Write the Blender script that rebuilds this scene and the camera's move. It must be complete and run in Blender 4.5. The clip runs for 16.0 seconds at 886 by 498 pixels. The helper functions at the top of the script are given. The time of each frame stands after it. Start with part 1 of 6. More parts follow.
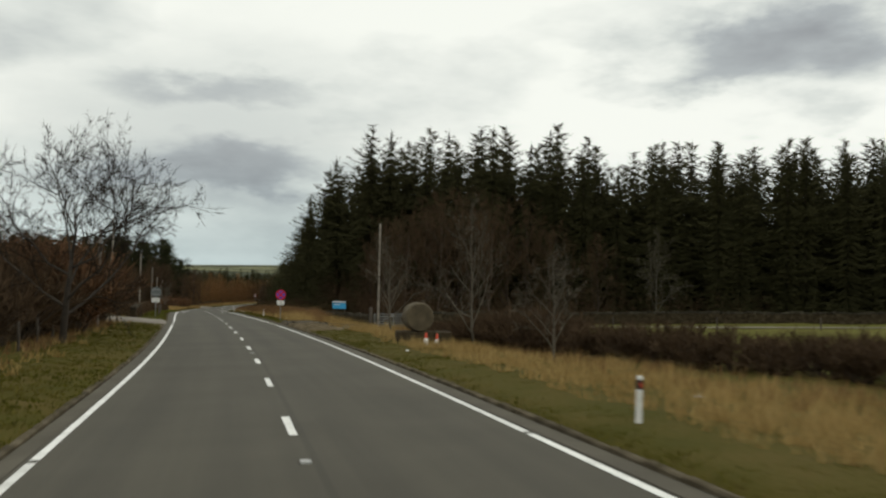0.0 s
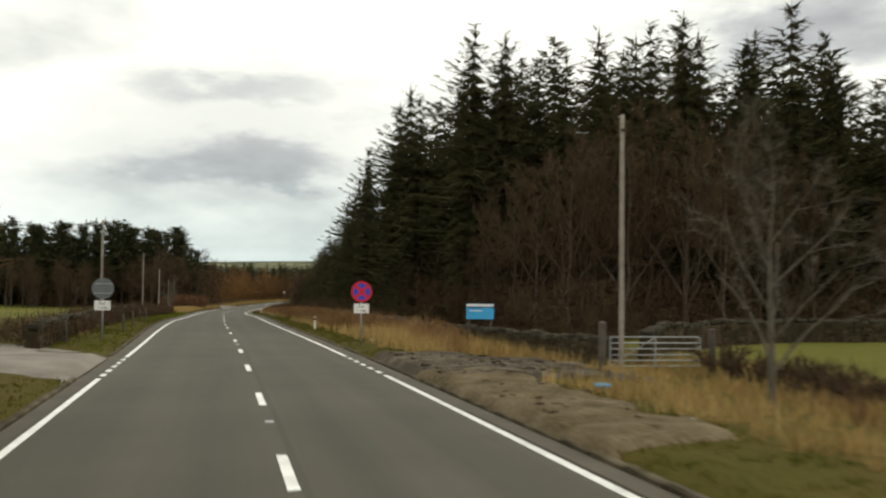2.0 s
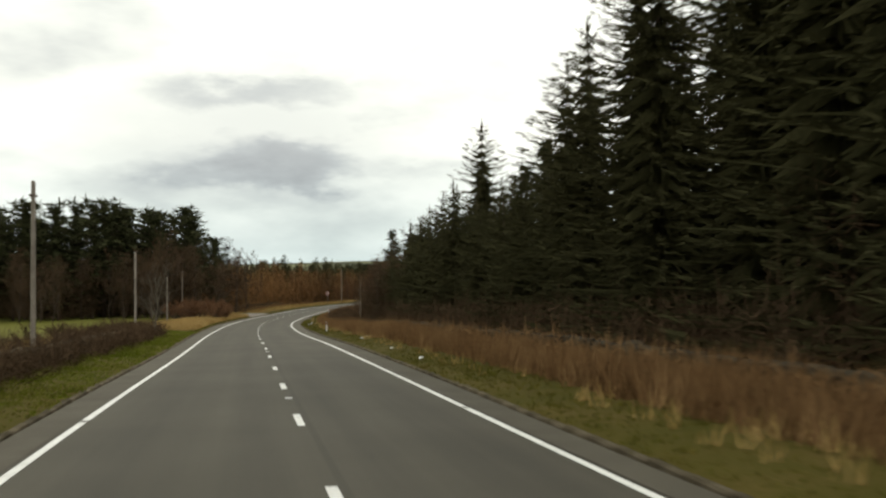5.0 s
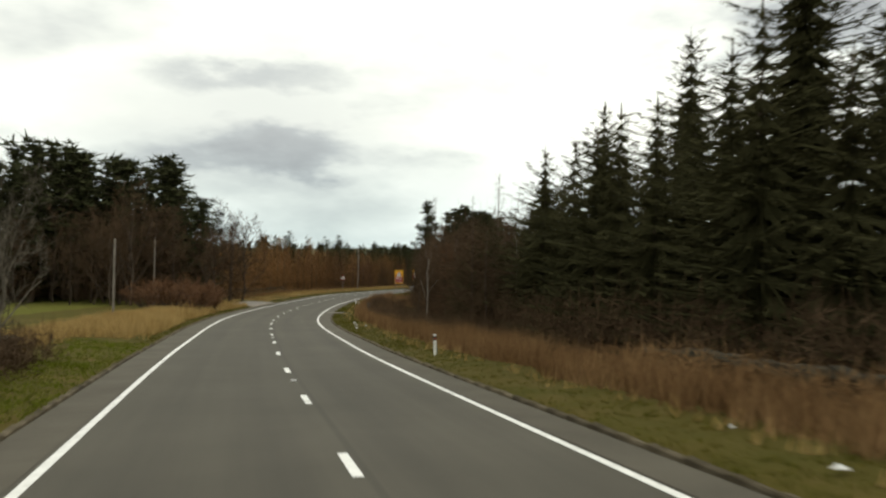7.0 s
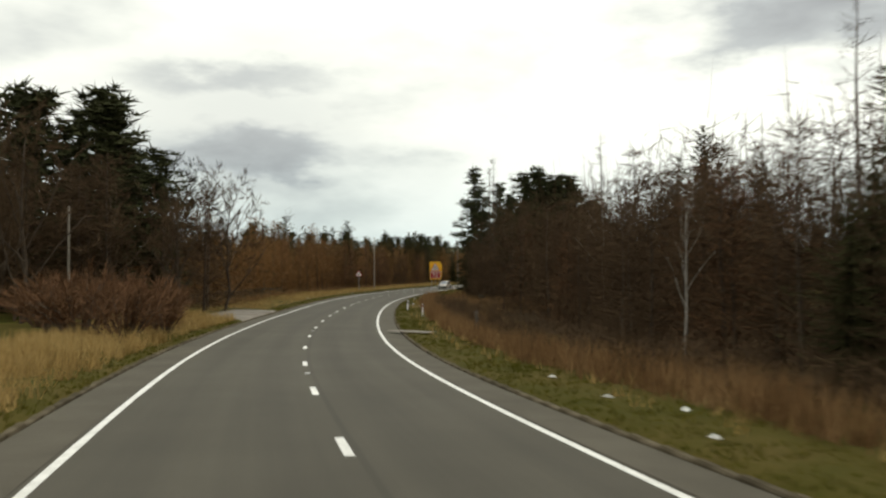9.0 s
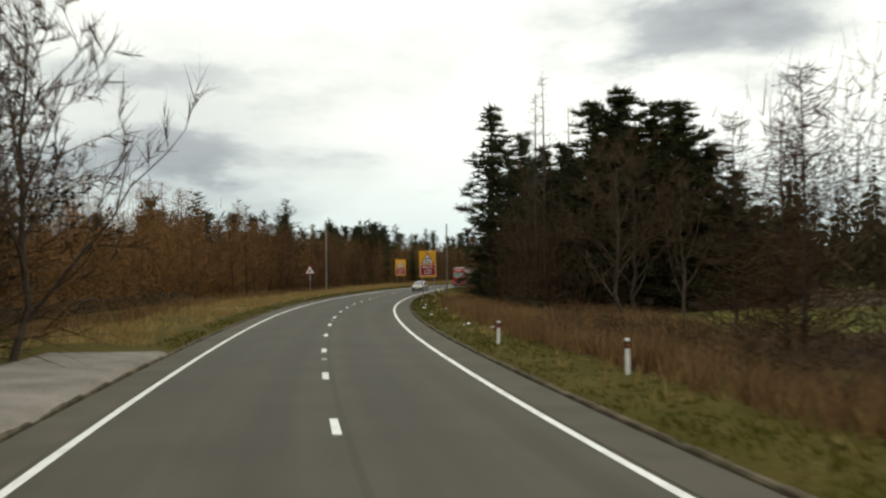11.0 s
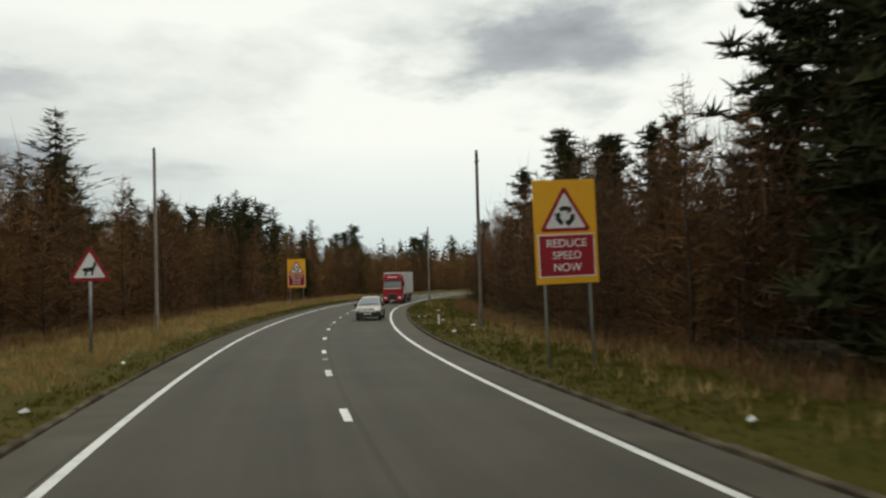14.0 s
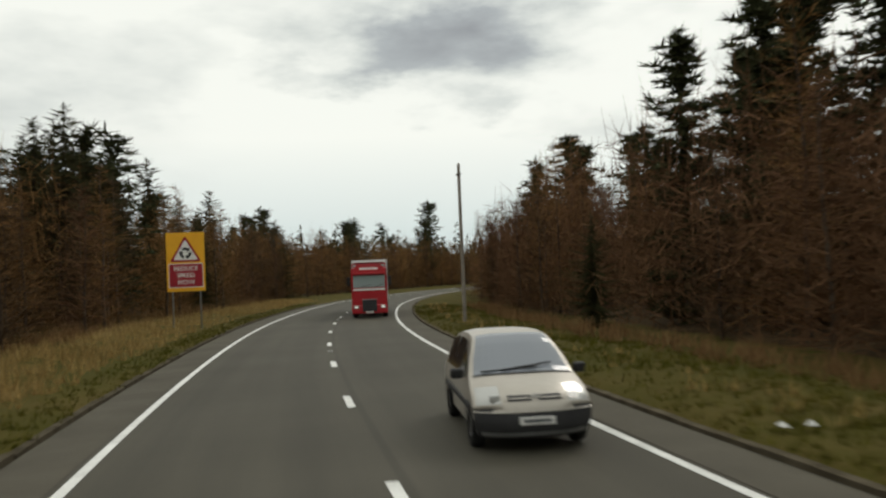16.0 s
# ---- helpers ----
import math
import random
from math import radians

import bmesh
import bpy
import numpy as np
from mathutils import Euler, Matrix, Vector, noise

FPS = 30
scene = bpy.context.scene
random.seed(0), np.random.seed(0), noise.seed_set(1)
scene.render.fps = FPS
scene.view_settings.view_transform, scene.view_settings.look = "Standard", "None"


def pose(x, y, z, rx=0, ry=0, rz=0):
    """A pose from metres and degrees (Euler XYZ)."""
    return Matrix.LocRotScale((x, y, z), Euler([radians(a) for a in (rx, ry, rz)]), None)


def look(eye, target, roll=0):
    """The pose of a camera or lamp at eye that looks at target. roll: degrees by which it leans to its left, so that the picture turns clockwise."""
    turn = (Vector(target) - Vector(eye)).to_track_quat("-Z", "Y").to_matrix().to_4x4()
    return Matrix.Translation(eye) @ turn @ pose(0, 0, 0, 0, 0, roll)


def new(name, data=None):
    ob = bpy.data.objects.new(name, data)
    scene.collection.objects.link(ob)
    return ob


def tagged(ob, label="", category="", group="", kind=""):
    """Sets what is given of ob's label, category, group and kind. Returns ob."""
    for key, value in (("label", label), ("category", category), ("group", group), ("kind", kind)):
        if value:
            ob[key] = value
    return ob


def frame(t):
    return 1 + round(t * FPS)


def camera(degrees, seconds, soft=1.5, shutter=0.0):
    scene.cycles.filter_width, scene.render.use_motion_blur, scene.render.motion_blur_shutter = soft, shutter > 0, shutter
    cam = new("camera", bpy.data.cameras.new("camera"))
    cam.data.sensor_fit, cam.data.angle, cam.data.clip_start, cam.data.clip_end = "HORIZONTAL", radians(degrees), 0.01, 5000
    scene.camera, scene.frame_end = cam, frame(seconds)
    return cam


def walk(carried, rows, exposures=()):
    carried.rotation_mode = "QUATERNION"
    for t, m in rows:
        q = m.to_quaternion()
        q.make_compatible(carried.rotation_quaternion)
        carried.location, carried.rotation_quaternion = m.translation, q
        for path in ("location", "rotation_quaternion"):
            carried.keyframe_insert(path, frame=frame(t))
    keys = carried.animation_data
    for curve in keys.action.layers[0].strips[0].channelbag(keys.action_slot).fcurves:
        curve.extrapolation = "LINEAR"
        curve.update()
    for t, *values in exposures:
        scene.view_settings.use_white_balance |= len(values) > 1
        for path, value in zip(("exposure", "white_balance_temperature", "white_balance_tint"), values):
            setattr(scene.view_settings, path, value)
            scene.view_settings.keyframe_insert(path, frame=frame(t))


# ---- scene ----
# ---- camera and its drive ----
cam = camera(56.0, 16.0, soft=2.3, shutter=0.25)
PATH = [
    (0.0, pose(-0.000, 0.025, 2.725, 92.23, -1.28, 0.17)),
    (0.5, pose(-2.725, 10.925, 2.512, 92.25, -1.03, 0.41)),
    (1.0, pose(-5.525, 21.775, 2.263, 91.97, -1.08, 0.66)),
    (1.5, pose(-8.287, 32.688, 2.112, 91.94, -1.49, 1.26)),
    (2.0, pose(-11.262, 43.450, 1.850, 91.83, -0.69, 1.79)),
    (2.5, pose(-14.188, 54.225, 1.587, 91.84, 0.18, 2.46)),
    (3.0, pose(-17.312, 64.975, 1.312, 91.60, 1.12, 3.32)),
    (3.5, pose(-20.612, 75.462, 1.137, 91.59, 0.87, 3.72)),
    (3.7, pose(-21.988, 79.638, 1.050, 91.51, 0.91, 3.51)),
    (5.8, pose(-36.087, 122.675, -0.250, 91.81, 0.25, 3.02)),
    (6.0, pose(-37.362, 126.862, -0.375, 91.48, -0.59, 2.98)),
    (6.5, pose(-40.600, 137.262, -0.762, 91.89, -0.96, 2.89)),
    (7.0, pose(-43.863, 147.863, -1.150, 91.04, -1.02, 2.89)),
    (7.5, pose(-47.162, 158.550, -1.562, 90.96, -1.39, 2.66)),
    (8.0, pose(-50.250, 169.275, -1.988, 90.75, -1.14, 2.55)),
    (8.5, pose(-53.350, 180.075, -2.413, 90.96, -1.42, 2.36)),
    (9.0, pose(-56.388, 190.863, -2.812, 90.97, 0.18, 1.85)),
    (9.2, pose(-57.587, 195.200, -2.963, 90.97, 0.97, 1.47)),
    (11.3, pose(-66.638, 241.062, -4.188, 91.17, 0.43, -4.55)),
    (11.5, pose(-67.225, 245.475, -4.250, 91.40, 0.40, -5.25)),
    (12.0, pose(-68.600, 256.537, -4.475, 91.03, 0.62, -6.91)),
    (12.5, pose(-69.600, 267.738, -4.588, 91.68, 0.91, -8.73)),
    (13.0, pose(-70.325, 278.875, -4.763, 91.45, 1.69, -10.64)),
    (13.5, pose(-70.700, 290.025, -4.850, 92.27, 1.63, -12.59)),
    (14.0, pose(-70.600, 301.363, -5.050, 91.74, 1.57, -14.22)),
    (14.5, pose(-70.175, 312.550, -5.150, 91.69, 1.88, -15.94)),
    (15.0, pose(-69.500, 323.587, -5.275, 91.41, 1.71, -17.50)),
    (15.5, pose(-68.525, 334.675, -5.350, 91.44, 2.00, -19.31)),
    (16.0, pose(-67.150, 345.737, -5.438, 91.38, 2.40, -21.20)),
]
EXPOSE = [(0, -0.16, 6750, 10), (1.0, 0.0, 6800, 10), (2.0, 0.28, 7050, 12), (3.5, 0.28, 7050, 12), (6.5, 0.27, 6950, 10), (9.0, 0.20, 7000, 10.5), (11.5, 0.08, 6800, 10.5), (12.5, -0.07, 6800, 10.5), (14.5, -0.14, 6750, 10.5), (16.0, -0.16, 6750, 10.5)]
walk(cam, PATH, EXPOSE)

# ---- overcast sky with grey cloud bases, and a weak, wide sun ----
def make_world():
    w = bpy.data.worlds.new("overcast_sky")
    scene.world = w
    w.use_nodes = True
    nt = w.node_tree
    nt.nodes.clear()
    N, L = nt.nodes.new, nt.links.new
    out = N("ShaderNodeOutputWorld")
    sky = N("ShaderNodeTexSky")
    sky.sky_type = "NISHITA"
    sky.sun_disc = False
    sky.sun_elevation, sky.sun_rotation = radians(32), radians(SUN_TURN)
    blue = N("ShaderNodeBackground")
    blue.inputs["Strength"].default_value = 0.08
    L(sky.outputs[0], blue.inputs["Color"])
    tc = N("ShaderNodeTexCoord")
    sep = N("ShaderNodeSeparateXYZ")
    L(tc.outputs["Generated"], sep.inputs[0])
    # soft cloud: two sizes of noise, lying wider than high, and a few large grey banks
    mp = N("ShaderNodeMapping")
    mp.inputs["Location"].default_value = CLOUD_SHIFT
    mp.inputs["Scale"].default_value = (1.0, 1.0, 2.6)
    L(tc.outputs["Generated"], mp.inputs["Vector"])

    def cloud_noise(scale, detail, rough):
        n = N("ShaderNodeTexNoise")
        n.inputs["Scale"].default_value, n.inputs["Detail"].default_value, n.inputs["Roughness"].default_value = scale, detail, rough
        L(mp.outputs[0], n.inputs["Vector"])
        return n

    def calc(op, a, b):
        n = N("ShaderNodeMath"); n.operation = op
        for k, v in enumerate((a, b)):
            if isinstance(v, (int, float)):
                n.inputs[k].default_value = v
            else:
                L(v, n.inputs[k])
        return n.outputs[0]

    wide = cloud_noise(3.4, 5, 0.52)
    curl = cloud_noise(7.0, 6, 0.55)
    shift = N("ShaderNodeVectorMath"); shift.operation = "MULTIPLY_ADD"
    shift.inputs[1].default_value = (0.30, 0.30, 0.13)
    L(curl.outputs["Color"], shift.inputs[0])
    back = N("ShaderNodeVectorMath"); back.operation = "ADD"; back.inputs[1].default_value = (-0.15, -0.15, -0.065)
    L(tc.outputs["Generated"], back.inputs[0]); L(back.outputs[0], shift.inputs[2])
    total = calc("MULTIPLY", calc("MAXIMUM", calc("SUBTRACT", wide.outputs["Fac"], 0.52), 0.0), 1.7)
    for az, el, across, high, strength in CLOUD_BANKS:
        az, el = radians(az), radians(el)
        c = Vector((math.sin(az) * math.cos(el), math.cos(az) * math.cos(el), math.sin(el)))
        off = N("ShaderNodeVectorMath"); off.operation = "SUBTRACT"; off.inputs[1].default_value = c
        L(shift.outputs[0], off.inputs[0])
        sc = N("ShaderNodeVectorMath"); sc.operation = "MULTIPLY"; sc.inputs[1].default_value = (1 / across, 1 / across, 1 / high)
        L(off.outputs[0], sc.inputs[0])
        ln = N("ShaderNodeVectorMath"); ln.operation = "LENGTH"
        L(sc.outputs[0], ln.inputs[0])
        mr = N("ShaderNodeMapRange"); mr.interpolation_type = "SMOOTHSTEP"
        mr.inputs["From Min"].default_value, mr.inputs["From Max"].default_value = 1.25, 0.1
        mr.inputs["To Min"].default_value, mr.inputs["To Max"].default_value = 0.0, strength
        L(ln.outputs["Value"], mr.inputs["Value"])
        total = calc("ADD", total, mr.outputs[0])
    ramp = N("ShaderNodeValToRGB")
    e = ramp.color_ramp.elements
    e[0].position, e[0].color = 0.0, (0.955, 1.0, 0.955, 1)
    e[1].position, e[1].color = 1.0, (0.27, 0.29, 0.315, 1)
    e.new(0.3).color = (0.70, 0.755, 0.735, 1)
    e.new(0.6).color = (0.44, 0.485, 0.505, 1)
    L(total, ramp.inputs["Fac"])
    # the cloud deck is a little darker and bluer towards the horizon
    hz = N("ShaderNodeMapRange"); hz.inputs["From Min"].default_value = 0.0; hz.inputs["From Max"].default_value = 0.24
    hz.inputs["To Min"].default_value = 0.50; hz.inputs["To Max"].default_value = 1.0
    L(sep.outputs["Z"], hz.inputs["Value"])
    tint = N("ShaderNodeMixRGB"); tint.blend_type = "MULTIPLY"; tint.inputs["Fac"].default_value = 1.0
    hcol = N("ShaderNodeMixRGB"); hcol.inputs["Color1"].default_value = (0.60, 0.70, 0.76, 1); hcol.inputs["Color2"].default_value = (1, 1, 1, 1)
    hf = N("ShaderNodeMapRange"); hf.inputs["From Min"].default_value = 0.0; hf.inputs["From Max"].default_value = 0.16
    L(sep.outputs["Z"], hf.inputs["Value"]); L(hf.outputs[0], hcol.inputs["Fac"])
    L(ramp.outputs["Color"], tint.inputs["Color1"]); L(hcol.outputs["Color"], tint.inputs["Color2"])
    cloud = N("ShaderNodeBackground")
    cloud.inputs["Strength"].default_value = CLOUD_STRENGTH
    L(tint.outputs["Color"], cloud.inputs["Color"])
    mix = N("ShaderNodeMixShader"); mix.inputs["Fac"].default_value = 0.96
    L(blue.outputs[0], mix.inputs[1]); L(cloud.outputs[0], mix.inputs[2])
    L(mix.outputs[0], out.inputs["Surface"])


SUN_TURN = 60.0
CLOUD_SHIFT = (3.3, 0.4, 1.7)
# bearing and height in degrees, half width, half height, greyness
CLOUD_BANKS = [(22, 15.5, 0.17, 0.060, 0.75), (15, 13.5, 0.10, 0.022, 0.30), (25, 11.2, 0.07, 0.018, 0.30), (-14.5, 7.3, 0.13, 0.026, 0.36), (-15, 12.3, 0.14, 0.022, 0.26), (-16, 9, 0.34, 0.14, 0.34), (-4, 8.0, 0.06, 0.018, 0.16), (60, 25, 0.4, 0.12, 0.5), (-70, 30, 0.5, 0.15, 0.4), (170, 30, 0.6, 0.2, 0.4)]
CLOUD_STRENGTH = 1.1
make_world()
sun = new("sun", bpy.data.lights.new("sun", "SUN"))
sun.data.energy, sun.data.angle, sun.data.color = 0.7, radians(20), (1.0, 0.96, 0.9)
sun.matrix_world = look((60, 40, 60), (0, 0, 0))

# ---- materials ----
def material(name, cols, rough=0.85, scale=4.0, fine=60.0, bump=0.3, metal=0.0, vary=0.25, island=False, transm=0.0, spec=0.3, dist=0.02):
    """Two or three colours mixed by coarse and fine noise, with relief; vary: spread of brightness between objects or pieces."""
    m = bpy.data.materials.new(name)
    m.use_nodes = True
    nt = m.node_tree
    N, L = nt.nodes.new, nt.links.new
    b = nt.nodes["Principled BSDF"]
    b.inputs["Roughness"].default_value, b.inputs["Metallic"].default_value = rough, metal
    b.inputs["Specular IOR Level"].default_value = spec
    tc = N("ShaderNodeTexCoord")
    n1 = N("ShaderNodeTexNoise"); n1.inputs["Scale"].default_value = scale; n1.inputs["Detail"].default_value = 5
    n2 = N("ShaderNodeTexNoise"); n2.inputs["Scale"].default_value = fine; n2.inputs["Detail"].default_value = 3
    for n in (n1, n2):
        L(tc.outputs["Object"], n.inputs["Vector"])
    ramp = N("ShaderNodeValToRGB")
    el = ramp.color_ramp.elements
    el[0].position, el[1].position = 0.33, 0.67
    el[0].color, el[1].color = (*cols[0], 1), (*cols[-1], 1)
    if len(cols) > 2:
        el.new(0.5).color = (*cols[1], 1)
    mixf = N("ShaderNodeMath"); mixf.operation = "MULTIPLY_ADD"; mixf.inputs[1].default_value = 0.45
    L(n2.outputs["Fac"], mixf.inputs[0])
    m2 = N("ShaderNodeMath"); m2.operation = "MULTIPLY"; m2.inputs[1].default_value = 0.55
    L(n1.outputs["Fac"], m2.inputs[0]); L(m2.outputs[0], mixf.inputs[2])
    L(mixf.outputs[0], ramp.inputs["Fac"])
    col = ramp.outputs["Color"]
    if vary:
        if island:
            rnd = N("ShaderNodeNewGeometry").outputs["Random Per Island"]
        else:
            rnd = N("ShaderNodeObjectInfo").outputs["Random"]
        mr = N("ShaderNodeMapRange"); mr.inputs["To Min"].default_value, mr.inputs["To Max"].default_value = 1 - vary, 1 + vary
        L(rnd, mr.inputs["Value"])
        hsv = N("ShaderNodeHueSaturation")
        L(col, hsv.inputs["Color"]); L(mr.outputs[0], hsv.inputs["Value"])
        col = hsv.outputs["Color"]
    L(col, b.inputs["Base Color"])
    if bump:
        bp = N("ShaderNodeBump"); bp.inputs["Strength"].default_value = bump; bp.inputs["Distance"].default_value = dist
        L(mixf.outputs[0], bp.inputs["Height"]); L(bp.outputs[0], b.inputs["Normal"])
    if transm:
        b.inputs["Transmission Weight"].default_value = transm
    return m


M = {}
M["asphalt"] = material("asphalt", [(0.0499, 0.0451, 0.0325), (0.0608, 0.0549, 0.0399), (0.0726, 0.0656, 0.0487)], 0.82, 0.35, 90, 0.35, vary=0, dist=0.006)
M["asphalt_edge"] = material("worn_asphalt_margin", [(0.0560, 0.0493, 0.0351), (0.0770, 0.0680, 0.0494), (0.0998, 0.0892, 0.0658)], 0.9, 0.8, 70, 0.5, vary=0, dist=0.01)
M["paint"] = material("worn_road_paint", [(0.50, 0.50, 0.47), (0.72, 0.72, 0.69), (0.80, 0.80, 0.77)], 0.6, 3, 40, 0.2, vary=0.08, dist=0.004)
M["kerb"] = material("kerb_concrete", [(0.0425, 0.0344, 0.0212), (0.0803, 0.0662, 0.0438), (0.1276, 0.1076, 0.0741)], 0.9, 2.2, 50, 0.6, vary=0.3, spec=0.06)
M["soil"] = material("verge_turf", [(0.0464, 0.0468, 0.0070), (0.0676, 0.0568, 0.0123), (0.0966, 0.0704, 0.0224)], 0.95, 0.55, 14, 0.8, vary=0, dist=0.05, spec=0.06)
M["bark"] = material("bark", [(0.0350, 0.0259, 0.0187), (0.0700, 0.0528, 0.0393), (0.1100, 0.0864, 0.0654)], 0.95, 3, 30, 0.8, vary=0.3, spec=0.06)
M["oak_bark"] = material("dark_oak_bark", [(0.022, 0.018, 0.014), (0.040, 0.032, 0.025), (0.062, 0.050, 0.039)], 0.95, 3, 30, 0.8, vary=0.2)
M["grey_bark"] = material("grey_lichened_bark", [(0.062, 0.053, 0.039), (0.098, 0.085, 0.064), (0.140, 0.122, 0.094)], 0.95, 3, 30, 0.8, vary=0.2)
M["pale_bark"] = material("pale_birch_bark", [(0.10, 0.085, 0.07), (0.22, 0.20, 0.175), (0.38, 0.36, 0.32)], 0.9, 3, 20, 0.5, vary=0.2)
M["spruce"] = material("spruce_needles", [(0.0294, 0.0290, 0.0142), (0.0495, 0.0475, 0.0219), (0.0743, 0.0686, 0.0335)], 0.8, 0.5, 9, 0, vary=0.2, island=True, spec=0.02)
M["pine"] = material("pine_needles", [(0.0213, 0.0234, 0.0107), (0.0359, 0.0388, 0.0176), (0.0539, 0.0551, 0.0254)], 0.8, 0.5, 9, 0, vary=0.2, island=True, spec=0.02)
M["twig"] = material("bare_twigs", [(0.0459, 0.0298, 0.0181), (0.0738, 0.0483, 0.0289), (0.1078, 0.0706, 0.0421)], 0.9, 0.4, 8, 0, vary=0.25, island=True, spec=0.02)
M["red_twig"] = material("red_brown_twigs", [(0.0831, 0.0440, 0.0246), (0.1329, 0.0716, 0.0388), (0.1899, 0.1057, 0.0568)], 0.9, 0.25, 8, 0, vary=0.3, island=True, spec=0.02)
M["larch"] = material("larch_twigs", [(0.1154, 0.0617, 0.0259), (0.1943, 0.1045, 0.0419), (0.2821, 0.1591, 0.0638)], 0.9, 0.12, 8, 0, vary=0.3, island=True, spec=0.02)
M["grey_twig"] = material("grey_lichen_twigs", [(0.060, 0.051, 0.038), (0.095, 0.082, 0.062), (0.135, 0.118, 0.092)], 0.9, 0.5, 8, 0, vary=0.25, island=True, spec=0.02)
M["oak_twig"] = material("dark_oak_twigs", [(0.0156, 0.0126, 0.0096), (0.0270, 0.0216, 0.0162), (0.0420, 0.0336, 0.0252)], 0.95, 0.6, 8, 0, vary=0.25, island=True, spec=0.02)
M["litterfall"] = material("needle_and_leaf_litter", [(0.0294, 0.0196, 0.0101), (0.0525, 0.0353, 0.0176), (0.0893, 0.0588, 0.0286)], 0.95, 0.5, 9, 0.8, vary=0, dist=0.06, spec=0.06)
M["green"] = material("lush_green_grass", [(0.085, 0.115, 0.009), (0.118, 0.142, 0.016), (0.160, 0.155, 0.035)], 0.85, 0.5, 6, 0, vary=0.3, island=True, spec=0.02)
M["grass"] = material("short_green_grass", [(0.0579, 0.0614, 0.0080), (0.0858, 0.0819, 0.0136), (0.1246, 0.0987, 0.0255)], 0.85, 0.5, 6, 0, vary=0.3, island=True, spec=0.02)
M["straw"] = material("dead_straw_grass", [(0.2500, 0.1617, 0.0578), (0.3600, 0.2450, 0.0978), (0.4700, 0.3381, 0.1487)], 0.85, 0.4, 6, 0, vary=0.3, island=True, spec=0.02)
M["russet"] = material("russet_dead_grass", [(0.1208, 0.0666, 0.0302), (0.1943, 0.1127, 0.0521), (0.2888, 0.1813, 0.0882)], 0.85, 0.4, 6, 0, vary=0.3, island=True, spec=0.02)
M["stone"] = material("weathered_wall_stone", [(0.0252, 0.0186, 0.0109), (0.0462, 0.0353, 0.0210), (0.0819, 0.0647, 0.0403)], 0.92, 3, 25, 0.8, vary=0.35, island=True, dist=0.03, spec=0.06)
M["cope"] = material("lichened_coping_stone", [(0.0252, 0.0217, 0.0147), (0.0434, 0.0385, 0.0273), (0.0700, 0.0630, 0.0462)], 0.92, 3, 25, 0.8, vary=0.35, dist=0.03, spec=0.06)
M["track"] = material("gravel_track", [(0.13, 0.115, 0.095), (0.20, 0.18, 0.155), (0.27, 0.25, 0.22)], 0.95, 0.9, 22, 0.8, vary=0, dist=0.03, spec=0.06)
M["mud"] = material("rutted_apron", [(0.030, 0.024, 0.016), (0.066, 0.054, 0.038), (0.165, 0.140, 0.105)], 0.95, 1.1, 12, 0.9, vary=0, dist=0.04, spec=0.06)
M["earth"] = material("bare_sandy_earth", [(0.045, 0.036, 0.016), (0.105, 0.080, 0.046), (0.175, 0.138, 0.090)], 0.95, 1.3, 14, 0.9, vary=0, dist=0.04, spec=0.06)
M["pole"] = material("weathered_pole_timber", [(0.13, 0.11, 0.09), (0.20, 0.175, 0.145), (0.28, 0.25, 0.21)], 0.9, 2, 30, 0.5, vary=0.3)
M["dark_wood"] = material("dark_timber", [(0.045, 0.037, 0.03), (0.075, 0.062, 0.05), (0.11, 0.09, 0.075)], 0.9, 3, 30, 0.6, vary=0.3)
M["white"] = material("white_plastic", [(0.62, 0.61, 0.57), (0.76, 0.75, 0.72), (0.80, 0.80, 0.77)], 0.5, 3, 30, 0.1, vary=0.08)
M["black"] = material("black_plastic", [(0.012, 0.012, 0.012), (0.02, 0.02, 0.02)], 0.5, 3, 30, 0.1, vary=0.1)
M["galv"] = material("galvanised_steel", [(0.22, 0.23, 0.23), (0.32, 0.33, 0.33), (0.40, 0.41, 0.41)], 0.55, 3, 30, 0.1, metal=0.5, vary=0.1)
M["signgrey"] = material("grey_sign_back", [(0.10, 0.11, 0.11), (0.16, 0.17, 0.17)], 0.6, 3, 20, 0.1, vary=0.1)
M["yellow"] = material("yellow_sign_sheet", [(0.74, 0.36, 0.015), (0.83, 0.42, 0.02)], 0.5, 2, 30, 0.05, vary=0)
M["signred"] = material("red_sign_sheet", [(0.27, 0.010, 0.020), (0.33, 0.014, 0.026)], 0.5, 2, 30, 0.05, vary=0)
M["clearred"] = material("clearway_red", [(0.55, 0.012, 0.035), (0.62, 0.018, 0.045)], 0.5, 2, 30, 0.05, vary=0)
M["signblue"] = material("clearway_blue", [(0.014, 0.055, 0.42), (0.02, 0.07, 0.50)], 0.5, 2, 30, 0.05, vary=0)
M["skyblue"] = material("sky_blue_sign_sheet", [(0.035, 0.33, 0.62), (0.05, 0.40, 0.72)], 0.5, 2, 30, 0.05, vary=0)
M["midblue"] = material("deep_blue_sign_band", [(0.015, 0.10, 0.22), (0.02, 0.13, 0.27)], 0.5, 2, 30, 0.05, vary=0)
M["lorry_red"] = material("lorry_red_paint", [(0.34, 0.008, 0.014), (0.42, 0.012, 0.02)], 0.3, 1, 10, 0.02, vary=0, spec=0.5)
M["beige"] = material("champagne_car_paint", [(0.41, 0.375, 0.325), (0.47, 0.435, 0.38)], 0.32, 1, 10, 0.02, vary=0, metal=0.25, spec=0.5)
